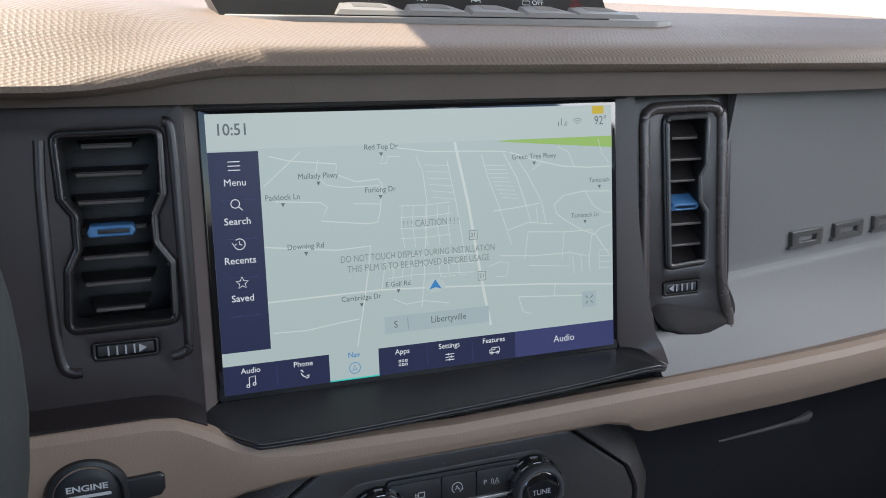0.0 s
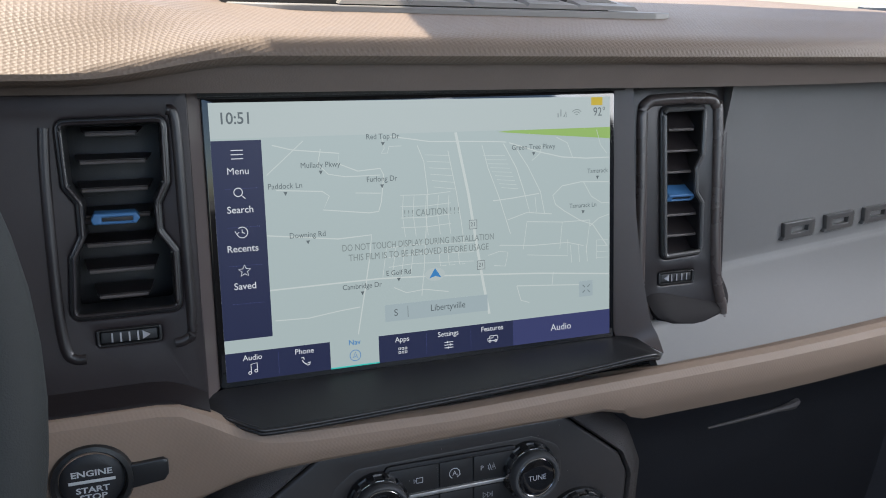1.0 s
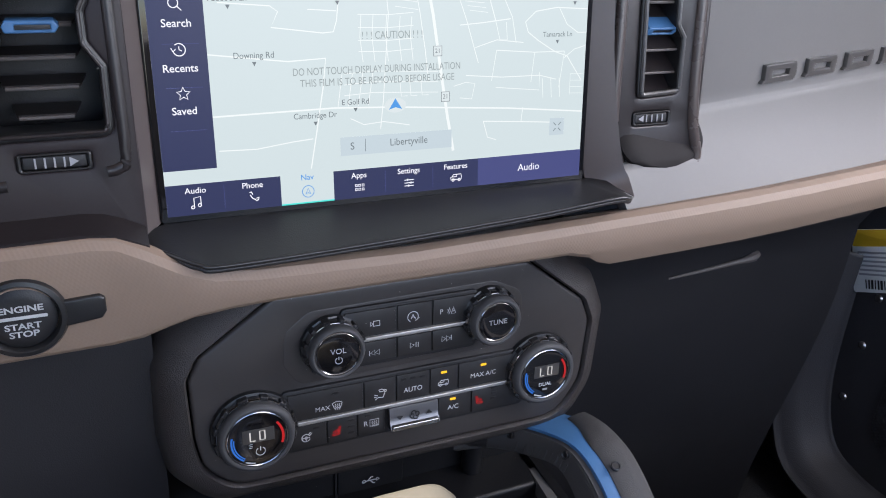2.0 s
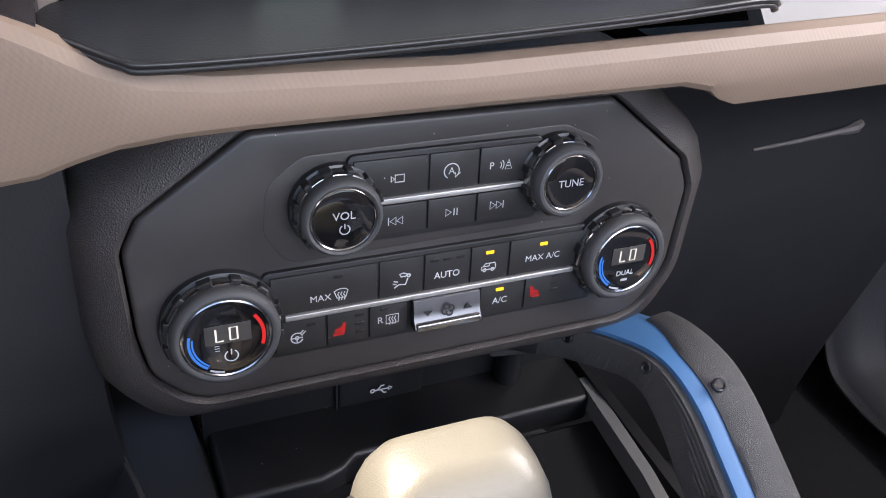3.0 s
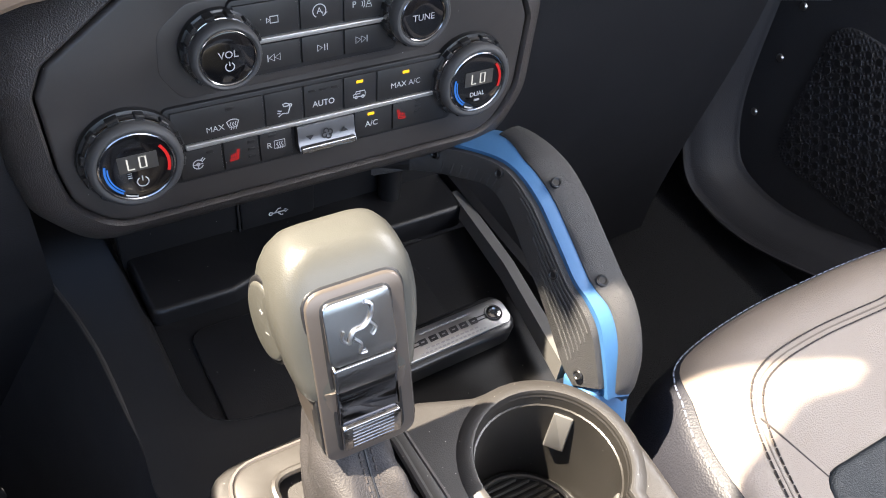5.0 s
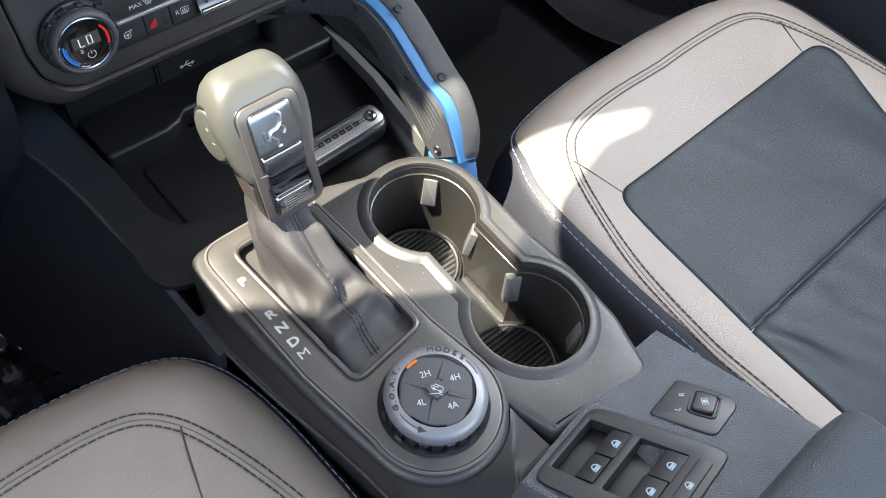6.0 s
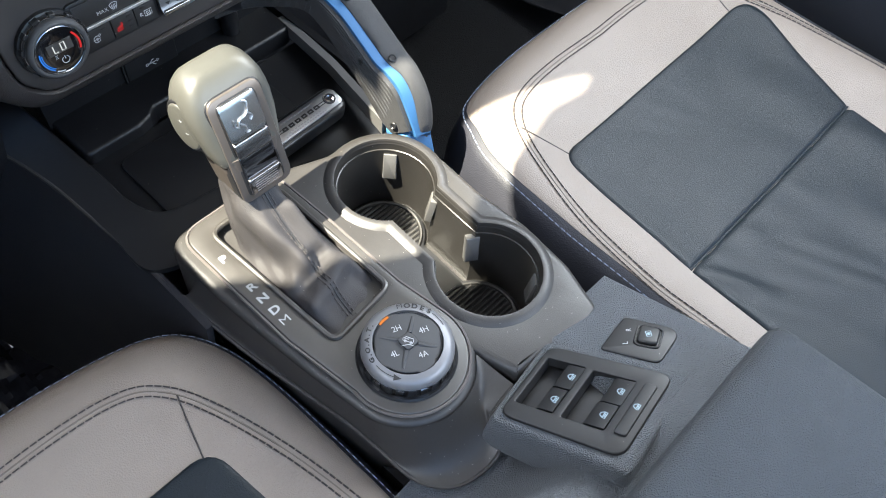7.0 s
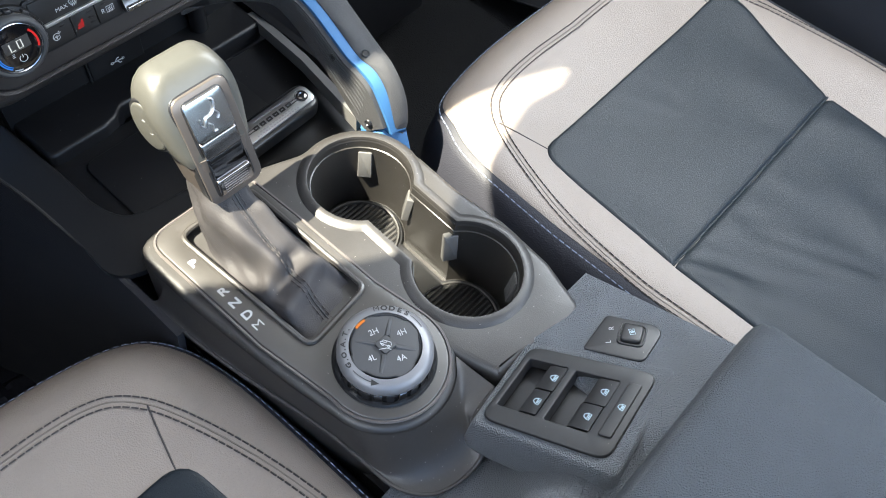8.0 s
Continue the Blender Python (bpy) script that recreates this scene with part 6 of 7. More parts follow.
FOLDS = (((-0.063, -0.166), (-0.046, -0.238), 0.0065, 0.0075), ((-0.072, -0.176), (-0.060, -0.226), 0.0060, -0.0070), ((-0.030, -0.200), (-0.012, -0.262), 0.0070, 0.0045), ((-0.021, -0.186), (-0.019, -0.240), 0.0055, -0.0050), ((-0.064, -0.262), (-0.026, -0.250), 0.0080, 0.0060), ((-0.060, -0.248), (-0.030, -0.236), 0.0055, -0.0055), ((-0.069, -0.240), (-0.060, -0.284), 0.0060, 0.0030), ((-0.020, -0.262), (-0.012, -0.284), 0.0060, -0.0030), ((-0.074, -0.160), (-0.066, -0.168), 0.0080, -0.0060))
base = even(inset(ccw(GATE), 0.0012), 96)
cen = sum(base, Vector((0, 0))) / len(base)
COL = Vector((-0.0405, -0.160))
rings = []
STEPS = 34
for k in range(STEPS + 1):
    s = k / STEPS
    ring = []
    for p in base:
        d = p - cen
        ang = math.atan2(d.y, d.x)
        q = COL + Vector((math.cos(ang) * 0.0180, math.sin(ang) * 0.0200))
        rear = ease(0.35, -0.75, math.sin(ang))
        corner = ease(0.034, 0.010, (p - Vector((-0.079, -0.153))).length)
        p0 = p + (cen - p).normalized() * 0.017 * corner
        pull = 1 - (1 - s) ** (2.6 - 1.2 * rear)
        pos = p0.lerp(q, pull)
        f = math.sin(math.pi * s) ** 0.6 if 0 < s < 1 else 0.0
        z = gz - 0.010 - 0.010 * corner * (1 - s) + 0.072 * (s ** (1.0 + 0.55 * rear)) + 0.006 * f * rear
        z += 1.25 * f * sum(h * math.exp(-(near_line(pos, a, b) / w) ** 2) for a, b, w, h in FOLDS)
        z += 0.0016 * f * noise.noise(Vector((pos.x * 90, pos.y * 90, s * 3)))
        dirn = (pos - COL.lerp(cen, 1 - s)).normalized()
        pos2 = pos + dirn * f * (0.0022 * math.sin(4 * ang + 6 * s + 1.0) * (1 - 0.5 * rear) + 0.0022 * noise.noise(Vector((ang * 2.2, s * 5.0, 3.1))))
        pos2 += dirn * f * 0.7 * sum(h * math.exp(-(near_line(pos, a, b) / w) ** 2) for a, b, w, h in FOLDS)
        ring.append((pos2.x, pos2.y, z))
    rings.append(ring)
part("boot", loft(rings, cap=(False, False)), M_BOOT, gear, "folded charcoal leather boot", sharp=80)
# twin seams down the back of the boot
bi = min(range(len(base)), key=lambda i: (base[i] - Vector((-0.0424, -0.294))).length)


def seam_at(s, off):
    i = min(int(s), STEPS - 1)
    a = Vector(rings[i][bi]).lerp(Vector(rings[i + 1][bi]), s - i)
    tan = (Vector(rings[i][(bi + 1) % 96]) - Vector(rings[i][bi - 1])).normalized()
    return a + tan * off + Vector((0, -0.0003, 0.0005))


for off in (-0.0030, 0.0030):
    for k in range(28):
        s = 1 + k * (STEPS - 2) / 28
        part("stitch", tube([seam_at(s, off), seam_at(s + 0.35, off), seam_at(s + 0.68, off)], 0.00055, 5), M_THREAD, gear)
part("seam", tube([seam_at(1 + k * (STEPS - 2) / 30, 0.0) - Vector((0, 0, 0.0004)) for k in range(31)], 0.0006, 5), M_BLACK, gear)


# knob
def kring(z, xl, xr, yb, yf, r):
    return [(p.x, p.y, z) for p in rect(xr - xl, yf - yb, r, (xl + xr) / 2, (yb + yf) / 2, 6)]


KX = -0.0390
K = [(0.490, 0.0205, -0.1875, -0.146, 0.009), (0.505, 0.0222, -0.1855, -0.143, 0.010), (0.520, 0.0238, -0.1828, -0.139, 0.011), (0.534, 0.0245, -0.1800, -0.135, 0.012)]
K2 = [(0.526, 0.0225, -0.1780, -0.138, 0.012), (0.527, 0.0262, -0.1800, -0.135, 0.013), (0.531, 0.0280, -0.1798, -0.132, 0.013), (0.540, 0.0300, -0.1765, -0.129, 0.014), (0.553, 0.0322, -0.1722, -0.126, 0.014), (0.566, 0.0332, -0.1676, -0.1255, 0.014), (0.574, 0.0330, -0.1645, -0.1260, 0.014), (0.582, 0.0316, -0.1612, -0.1262, 0.013), (0.5895, 0.0288, -0.1572, -0.1268, 0.012), (0.5955, 0.0240, -0.1528, -0.1282, 0.010), (0.5988, 0.0185, -0.1492, -0.1305, 0.008), (0.6002, 0.0110, -0.1462, -0.1340, 0.005)]
part("lever_neck", loft([kring(z, KX - w, KX + w, yb, yf, r) for z, w, yb, yf, r in K]), M_KTRIM, gear, "bronze-grey lower body of the knob", sharp=60)
bm = loft([kring(z, KX - w, KX + w, yb, yf, r) for z, w, yb, yf, r in K2])
part("knob_body", bm, M_KNOB, gear, "sandstone lever knob", sharp=70)


def rear_y(z):
    return lerp([(a[0], a[2]) for a in K[:3] + K2[2:]], z)


def rear_sheet(x0, x1, z0, z1, lift, name, material, label="", r=0.004, thick=0.004, parent=None, bow=0.0):
    out = rpoly([(x0, z0), (x1, z0), (x1, z1), (x0, z1)], r, 5)
    warp = lambda q: Vector((q.x, rear_y(q.y) - q.z - lift + bow * (q.x - KX) ** 2, q.y))
    return part(name, plate(out, thick, 0.0008, None, warp=warp), material, parent or gear, label, sharp=50)


rear_sheet(KX - 0.0234, KX + 0.0234, 0.4905, 0.5870, 0.0006, "frame_gap", M_BLACK, "dark gap round the frame", 0.010, 0.008)
rear_sheet(KX - 0.0224, KX + 0.0224, 0.490, 0.5862, 0.0022, "trim_frame", M_KTRIM, "bronze-grey frame of the knob", 0.009, 0.010)
rear_sheet(KX - 0.0168, KX + 0.0168, 0.4950, 0.5825, 0.0024, "frame_gap", M_BLACK, "", 0.006, 0.004)
rear_sheet(KX - 0.0159, KX + 0.0159, 0.5490, 0.5815, 0.0036, "emblem_plate", M_BRIGHT, "polished silver plate", 0.005)
rear_sheet(KX - 0.0152, KX + 0.0152, 0.5350, 0.5480, 0.0034, "plate_step", M_CHROME, "darker chrome step", 0.002)
rear_sheet(KX - 0.0150, KX + 0.0150, 0.5130, 0.5350, 0.0018, "window", M_WINDOW, "smoky mirror-like window", 0.002)
rear_sheet(KX - 0.0148, KX + 0.0148, 0.4965, 0.5130, 0.0036, "release_button", M_CHROME, "ridged chrome release button", 0.003)
for i in range(6):
    z = 0.4990 + 0.0024 * i
    part("ridge", tube([(KX - 0.0100, rear_y(z) - 0.0036, z), (KX + 0.0105, rear_y(z) - 0.0034, z)], 0.0004, 5), M_CHROME, gear)
# relief on the plate, a plain leaping shape
bm = bmesh.new()
for pts, r in ((((-0.0065, 0.5600), (-0.0040, 0.5655), (0.0010, 0.5665), (0.0045, 0.5700), (0.0060, 0.5755), (0.0030, 0.5780)), 0.0010), (((0.0040, 0.5680), (0.0065, 0.5640), (0.0045, 0.5610)), 0.0007), (((-0.0040, 0.5620), (-0.0010, 0.5580), (-0.0020, 0.5540), (0.0010, 0.5535)), 0.0008), (((-0.0065, 0.5600), (-0.0090, 0.5630), (-0.0080, 0.5670)), 0.0006)):
    tube([Vector((KX + p.x, rear_y(p.y) - 0.0040, p.y)) for p in smooth([(a, b, 0) for a, b in pts], 4)], r, 6, bm)
part("relief", bm, M_SATIN, gear, "small raised emblem shape")
# oval rocker on the driver's side
MKN = Vector((-0.975, -0.20, 0.06)).normalized()
MKV = (Vector((0.05, 0.30, 0.95)) - MKN * Vector((0.05, 0.30, 0.95)).dot(MKN)).normalized()
MK = axes((KX - 0.0318, -0.1470, 0.5585), MKV.cross(MKN), MKV, MKN)
OVAL = [Vector((p.x * 0.60, p.y)) for p in disc(0.0245, 36)]
part("rocker_surround", plate(OVAL, 0.008, 0.0015, MK @ T((0, 0, 0.0006))), M_BLACK, gear, "dark gap round the rocker")
rk = part("rocker", plate([p * 0.90 for p in OVAL], 0.006, 0.0022, MK @ T((0, 0, 0.0019))), M_KNOB, gear, "oval plus and minus rocker")
mark("plus_sign", [[(-1, 0), (1, 0)], [(0, -1), (0, 1)]], 0.0006, MK, M_WHITE, rk, z=0.0022, scale=0.0016, at=(0.0, 0.0085 - 0.002))
mark("minus_sign", [[(-1, 0), (1, 0)]], 0.0007, MK, M_WHITE, rk, z=0.0022, scale=0.0016, at=(0.002, -0.0050))

LOWER = T((0, 0, 0.592)) @ Matrix.Diagonal((1, 1, 0.861, 1)) @ T((0, 0, -0.597))
for ob in [o for o in gear.children_recursive if o.name.split(".")[0] in ("lever_neck", "knob_body", "frame_gap", "trim_frame", "emblem_plate", "plate_step", "window", "release_button", "ridge", "relief", "rocker_surround", "rocker", "plus_sign", "minus_sign")]:
    ob.data.transform(LOWER)

# ---- mode dial ----
dial = thing("mode_dial", (-0.0395, -0.3405, 0.4425), "round drive mode dial with a silver-grey printed ring", "dial")
MD = T((-0.0395, -0.3405, 0.4425)) @ Matrix.Rotation(radians(-54), 4, "Z")
part("collar", lathe([(0.0375, -0.004), (0.0385, 0.001), (0.0370, 0.0026), (0.0345, 0.0020), (0.0335, -0.002)], 56, MD), M_GLOSSDARK, dial, "gloss black collar")
part("skirt", lathe([(0.0335, 0.0), (0.0338, 0.005), (0.0335, 0.011), (0.0325, 0.0125)], 56, MD), M_GLOSSDARK, dial, "dark chrome skirt")
for i in range(24):
    a = 2 * math.pi * i / 24
    part("tooth", plate(rect(0.0022, 0.0060, 0.0005), 0.0095, 0.0006, MD @ Matrix.Rotation(a, 4, "Z") @ T((0.0338, 0, 0.0115)), seg=1), M_BLACK if i % 2 else M_CHROME, dial)
part("ring", lathe([(0.0338, 0.0110), (0.0350, 0.0130), (0.0348, 0.0165), (0.0330, 0.0195), (0.0300, 0.0212), (0.0262, 0.0218), (0.0258, 0.0205), (0.0256, 0.012)], 64, MD), M_DIALRING, dial, "silver-grey ring")
pts = []
for i in range(72):
    a = 2 * math.pi * i / 72
    notch = 0.0016 * sum(ease(0.10, 0.04, abs((a - c + math.pi) % (2 * math.pi) - math.pi) - 0.20) for c in [math.pi / 4 + math.pi / 2 * k for k in range(4)])
    pts.append(Vector((math.cos(a), math.sin(a))) * (0.0242 + notch))
face = part("face", plate(pts, 0.010, 0.0006, MD @ T((0, 0, 0.0212))), M_RUBBER, dial, "dark grey face")
part("face_edge", tube([Vector((p.x * 1.012, p.y * 1.012, 0.0214)) for p in pts + pts[:1]], 0.0005, 6, M=MD), M_BLACK, dial)
for a in range(4):
    R = MD @ Matrix.Rotation(radians(90 * a + 0), 4, "Z")
    part("groove", loft([[(0.0075, -0.0022, 0.0213), (0.0075, 0.0022, 0.0213), (0.0075, 0.0010, 0.0226), (0.0075, -0.0010, 0.0226)], [(0.0215, -0.0014, 0.0211), (0.0215, 0.0014, 0.0211), (0.0215, 0.0005, 0.0215), (0.0215, -0.0005, 0.0215)]], M=R), M_RUBBER, dial)
UP = T((-0.0395, -0.3405, 0.4425)) @ Matrix.Rotation(radians(-46), 4, "Z")
hub = part("hub", plate(rpoly([(-0.0082, 0), (0, -0.0078), (0.0082, 0), (0, 0.0078)], 0.002), 0.003, 0.0007, UP @ T((0, 0, 0.0235))), M_RUBBER, dial)
mark("hill_sign", [[(a * 0.9 + b * 0.1, b * 0.9 - 0.3 * a) for a, b in s] for s in TRUCK] + [[(-1.1, -1.1), (0.2, -0.8), (1.0, -1.1)]], 0.0005, UP @ T((0, 0, 0.0237)), M_WHITE, hub, scale=0.0042, z=0.0002)
for txt, x, y in (("2H", -0.0088, 0.0100), ("4H", 0.0115, 0.0100), ("4L", -0.0095, -0.0105), ("4A", 0.0115, -0.0100)):
    words(txt, 0.0066, UP @ T((x * 0.98, y, 0.0216)) @ Matrix.Rotation(radians(24), 4, "Z"), M_WHITE, face, wide=0.92)


def bent_words(body, r, mid, step, size, M, material, parent, z):
    for i, ch in enumerate(body):
        a = radians(mid - step * (i - (len(body) - 1) / 2))
        if ch.strip():
            words(ch, size, M @ Matrix.Rotation(a - math.pi / 2, 4, "Z") @ T((0, r, z)), material, parent, bold=0.00022, wide=1.2)


bent_words("MODES", 0.0298, 82, 11.0, 0.0052, UP, M_BLACK, dial, 0.0214)
bent_words("G.O.A.T.", 0.0298, 184, 8.0, 0.0048, UP, M_BLACK, dial, 0.0214)
mark("sweep_sign", [arc(0, 0, 0.0298, 54, 30, 10)], 0.0006, UP, M_BLACK, dial, z=0.0217)
mark("sweep_sign", [arc(0, 0, 0.0298, 222, 252, 10)], 0.0006, UP, M_BLACK, dial, z=0.0217)
part("arrow", plate([Vector((-0.0095, -0.0260)), Vector((-0.0040, -0.0295)), Vector((-0.0098, -0.0310))], 0.0003, 0.0001, UP @ T((0, 0, 0.0217)), seg=1), M_BLACK, dial)
mark("lit_bar", [arc(0, 0, 0.0247, 149, 128, 8)], 0.0020, UP, M_ORANGE, dial, z=0.0221, label="lit orange bar")

# ---- window switches ----
Q = [Vector((-0.025, -0.420, 0.4425)), Vector((0.046, -0.411, 0.4395)), Vector((0.077, -0.495, 0.4695)), Vector((-0.001, -0.505, 0.4730))]


def sw(u, v, h=0.0):
    p = Q[0] * (1 - u) * (1 - v) + Q[1] * u * (1 - v) + Q[2] * u * v + Q[3] * (1 - u) * v
    return p + Vector((0, 0.342, 0.940)) * h


def swplate(poly, t, r, h=0.0, holes=()):
    return plate([Vector(p) for p in poly], t * 12, r * 12, None, holes=[[Vector(p) for p in hh] for hh in holes], warp=lambda q: sw(q.x, q.y, h + q.z / 12))


def uvrect(u0, u1, v0, v1, r):
    return rpoly([(u0, v0), (u1, v0), (u1, v1), (u0, v1)], r, 4)


win = thing("window_switches", (0.025, -0.46, 0.43), "charcoal window switch panel on a sloping pod", "switch panel")
podr = rpoly([(-0.10, -0.07), (1.09, -0.09), (1.16, 1.10), (-0.13, 1.10)], 0.10, 5)
base0 = [sw(p.x, p.y, -0.001) for p in inset(ccw(podr), 0.07)]
base1 = [sw(p.x, p.y, -0.0015) for p in inset(ccw(podr), 0.03)]
base2 = [sw(p.x, p.y, -0.006) for p in ccw(podr)]
base3 = []
for p in ccw(podr):
    q = sw(p.x, p.y, -0.006)
    out = (q - sw(0.5, 0.5, -0.006))
    out.z = 0
    base3.append(Vector((q.x, q.y, q.z - 0.034)) + out.normalized() * (0.003 if p.x < 0.3 and p.y < 0.5 else 0.009))
under = [sw(p.x, p.y, -0.0012) for p in ccw(rpoly([(0.015, 0.015), (0.985, 0.015), (0.985, 0.985), (0.015, 0.985)], 0.10, 5))]
part("pod", loft([base3, base2, base1, base0, under], cap=(True, False)), M_BASE, win, "grained blue-grey pod", sharp=60)
REC1, REC2 = uvrect(0.195, 0.835, 0.055, 0.365, 0.02), uvrect(0.195, 0.825, 0.435, 0.775, 0.02)
part("panel", swplate(uvrect(0.0, 1.0, 0.0, 1.0, 0.12), 0.010, 0.0010, 0.0015, (REC1, REC2)), M_BTN, win, "smooth charcoal switch plate", sharp=50)
WSIGN = [[(-0.8, -0.7), (0.8, -0.7), (0.8, 0.0), (0.3, 0.7), (-0.3, 0.7), (-0.8, -0.1), (-0.8, -0.7)], [(-0.6, -0.1), (0.7, -0.1)], [(-0.5, -0.4), (0.5, -0.4)]]


def swframe(u, v, h):
    o = sw(u, v, h)
    eu = (sw(u + 0.01, v, h) - o).normalized()
    ev = (sw(u, v + 0.01, h) - o).normalized()
    w = ev.cross(eu).normalized()
    w = w if w.z > 0 else -w
    # signs read from the rear
    return axes(o, eu, w.cross(eu), w)


for u0, u1, v0, v1, v2 in ((0.51, 0.81, 0.06, 0.23, 0.375), (0.205, 0.49, 0.06, 0.23, 0.365), (0.50, 0.80, 0.44, 0.62, 0.785), (0.205, 0.485, 0.44, 0.61, 0.775)):
    b = part("switch", loft([[sw(u0, v1, -0.008), sw(u1, v1, -0.008), sw(u1, v1, 0.0005), sw(u0, v1, 0.0005)], [sw(u0, v1 + 0.03, -0.008), sw(u1, v1 + 0.03, -0.008), sw(u1, v1 + 0.03, 0.0020), sw(u0, v1 + 0.03, 0.0020)], [sw(u0, v2, -0.008), sw(u1, v2, -0.008), sw(u1, v2, 0.0024), sw(u0, v2, 0.0024)]]), M_BTN, win, "window rocker switch")
    mark("window_sign", WSIGN, 0.0006, swframe((u0 + u1) / 2, (v1 + v2) / 2 + 0.02, 0.0026), M_WLIT, b, scale=0.0032, z=0.0003, label="pale window sign")
part("recess", swplate(uvrect(0.17, 0.86, 0.03, 0.80, 0.02), 0.002, 0.0001, -0.0105), M_BLACK, win)
lk = part("lock_switch", swplate(uvrect(0.20, 0.82, 0.845, 0.945, 0.025), 0.006, 0.0008, 0.0032), M_BTN, win, "long lockout switch")
mark("lock_sign", WSIGN, 0.0006, swframe(0.53, 0.895, 0.0032), M_WLIT, lk, scale=0.0030, z=0.0004)

# ---- mirror switch ----
MN = Vector((0.07, 0.335, 0.94)).normalized()
MUX = Vector((0.99, 0.115, -0.1147)).normalized()
MM_ = axes((0.0950, -0.4585, 0.4515), MUX, MN.cross(MUX), MN)
mir = thing("mirror_switch", (0.093, -0.46, 0.452), "small black mirror switch on the console", "switch")
loc = [MM_.inverted() @ Vector(p) for p in ((0.0675, -0.4405, 0.447), (0.1065, -0.4360, 0.443), (0.1215, -0.4770, 0.456), (0.0825, -0.4815, 0.460))]
part("plate", plate(rpoly([(p.x, p.y, r) for p, r in zip(loc, (0.003, 0.005, 0.011, 0.007))], 0.006, 6), 0.030, 0.0012, MM_ @ T((0, 0, 0.0016))), M_BTN, mir)
MK2 = MM_ @ T((0.0040, -0.0040, 0)) @ Matrix.Rotation(radians(14), 4, "Z")
part("well", plate(rect(0.0222, 0.0205, 0.005), 0.002, 0.0008, MK2 @ T((0, 0, 0.0028)), holes=[rect(0.0190, 0.0174, 0.004)]), M_GLOSSDARK, mir)
kb = part("knob", plate(rect(0.0172, 0.0156, 0.004), 0.006, 0.0016, MK2 @ T((0, 0, 0.0050))), M_BTN, mir)
mark("mirror_sign", [[(-1, -0.7), (1, -0.7), (1, 0.7), (-1, 0.7), (-1, -0.7)], [(-0.4, 0.2), (0.4, -0.2)], arc(0, 0, 0.4, 0, 360, 8)], 0.0006, MK2 @ T((0, 0, 0.0050)) @ Matrix.Rotation(radians(25), 4, "Z"), M_WLIT, kb, scale=0.0027, z=0.0003)
words("L", 0.0058, MM_ @ T((-0.0105, 0.0080, 0.0018)) @ Matrix.Rotation(radians(30), 4, "Z"), M_WHITE, mir)
words("R", 0.0058, MM_ @ T((0.0030, 0.0120, 0.0018)) @ Matrix.Rotation(radians(30), 4, "Z"), M_WHITE, mir)

# ---- armrest and its base ----
arm = thing("armrest", (0.012, -0.66, 0.40), "closed blue-grey vinyl armrest lid on the console", "armrest")
rings = []
for y, zt, wd in ((-0.5225, 0.502, 0.118), (-0.5235, 0.512, 0.120), (-0.527, 0.5195, 0.122), (-0.536, 0.5225, 0.123), (-0.60, 0.5245, 0.124), (-0.80, 0.5260, 0.124), (-0.86, 0.522, 0.122)):
    rings.append([(MID + p.x, y, p.y) for p in rpoly([(-wd, 0.470), (wd, 0.470), (wd, zt), (-wd, zt)], 0.010, 4)])
part("lid", loft(rings), M_ARM, arm, "padded vinyl lid", sharp=60)
part("base", loft([[(MID + p.x, p.y, z) for p in ccw(rect(0.235 * k, 0.33, 0.02, 0, -0.695))] for k, z in ((1.06, 0.0), (1.03, 0.35), (1.0, 0.472))]), M_BASE, arm, "grained base under the lid")


def shoulder(u, v):
    x, y = -0.108 + 0.245 * u, -0.398 - 0.135 * v
    level = 0.4515 - (0.07 * (x - 0.095) + 0.335 * (y + 0.4585)) / 0.94
    side = 0.394 + 0.064 * ease(0.26, 0.78, v) - 0.014 * ease(0.22, 0.0, u)
    return Vector((x, y, side + (level - side) * ease(0.50, 0.66, u)))


part("shoulder", sheet(shoulder, 36, 16, 0.05), M_BASE, arm, "grained blue-grey shoulder of the console", sharp=60)


# ---- seats ----
OUTA = [(0.147, -0.95), (0.1455, -0.60), (0.1460, -0.40), (0.1485, -0.31), (0.1560, -0.238), (0.1710, -0.192), (0.1980, -0.163), (0.2440, -0.1475), (0.31, -0.139), (0.39, -0.137)]
OUTA = OUTA + [(0.78 - a, y) for a, y in OUTA[-2::-1]]
OUTL = [Vector((p.x, p.y)) for p in smooth([(a, y, 0) for a, y in OUTA], 4)]


def edge_dist(a, y):
    best = 9.0
    p = Vector((a, y))
    for q, r in zip(OUTL, OUTL[1:]):
        d = r - q
        t = max(0, min(1, (p - q).dot(d) / max(1e-9, d.length_squared)))
        best = min(best, (q + d * t - p).length)
    return best


SPROF = [(0.0, 0.3560), (0.003, 0.3660), (0.008, 0.3750), (0.016, 0.3825), (0.028, 0.3880), (0.045, 0.3905), (0.065, 0.3895), (0.085, 0.3860), (0.11, 0.3835), (0.2, 0.3800), (0.5, 0.3790)]


def seat_z(a, y):
    return lerp(SPROF, edge_dist(a, y)) + 0.010 * ease(-0.35, -0.16, y) + 0.0012 * noise.noise(Vector((a * 14, y * 14, 0)))


def spine(p):
    return Vector((0.39, max(-0.80, min(-0.37, p.y))))


INS_F = rpoly([(0.2130, -0.4408, 0.002), (0.2290, -0.2750, 0.024), (0.5850, -0.2690, 0.030), (0.5230, -0.4408, 0.002)], 0.02, 8)
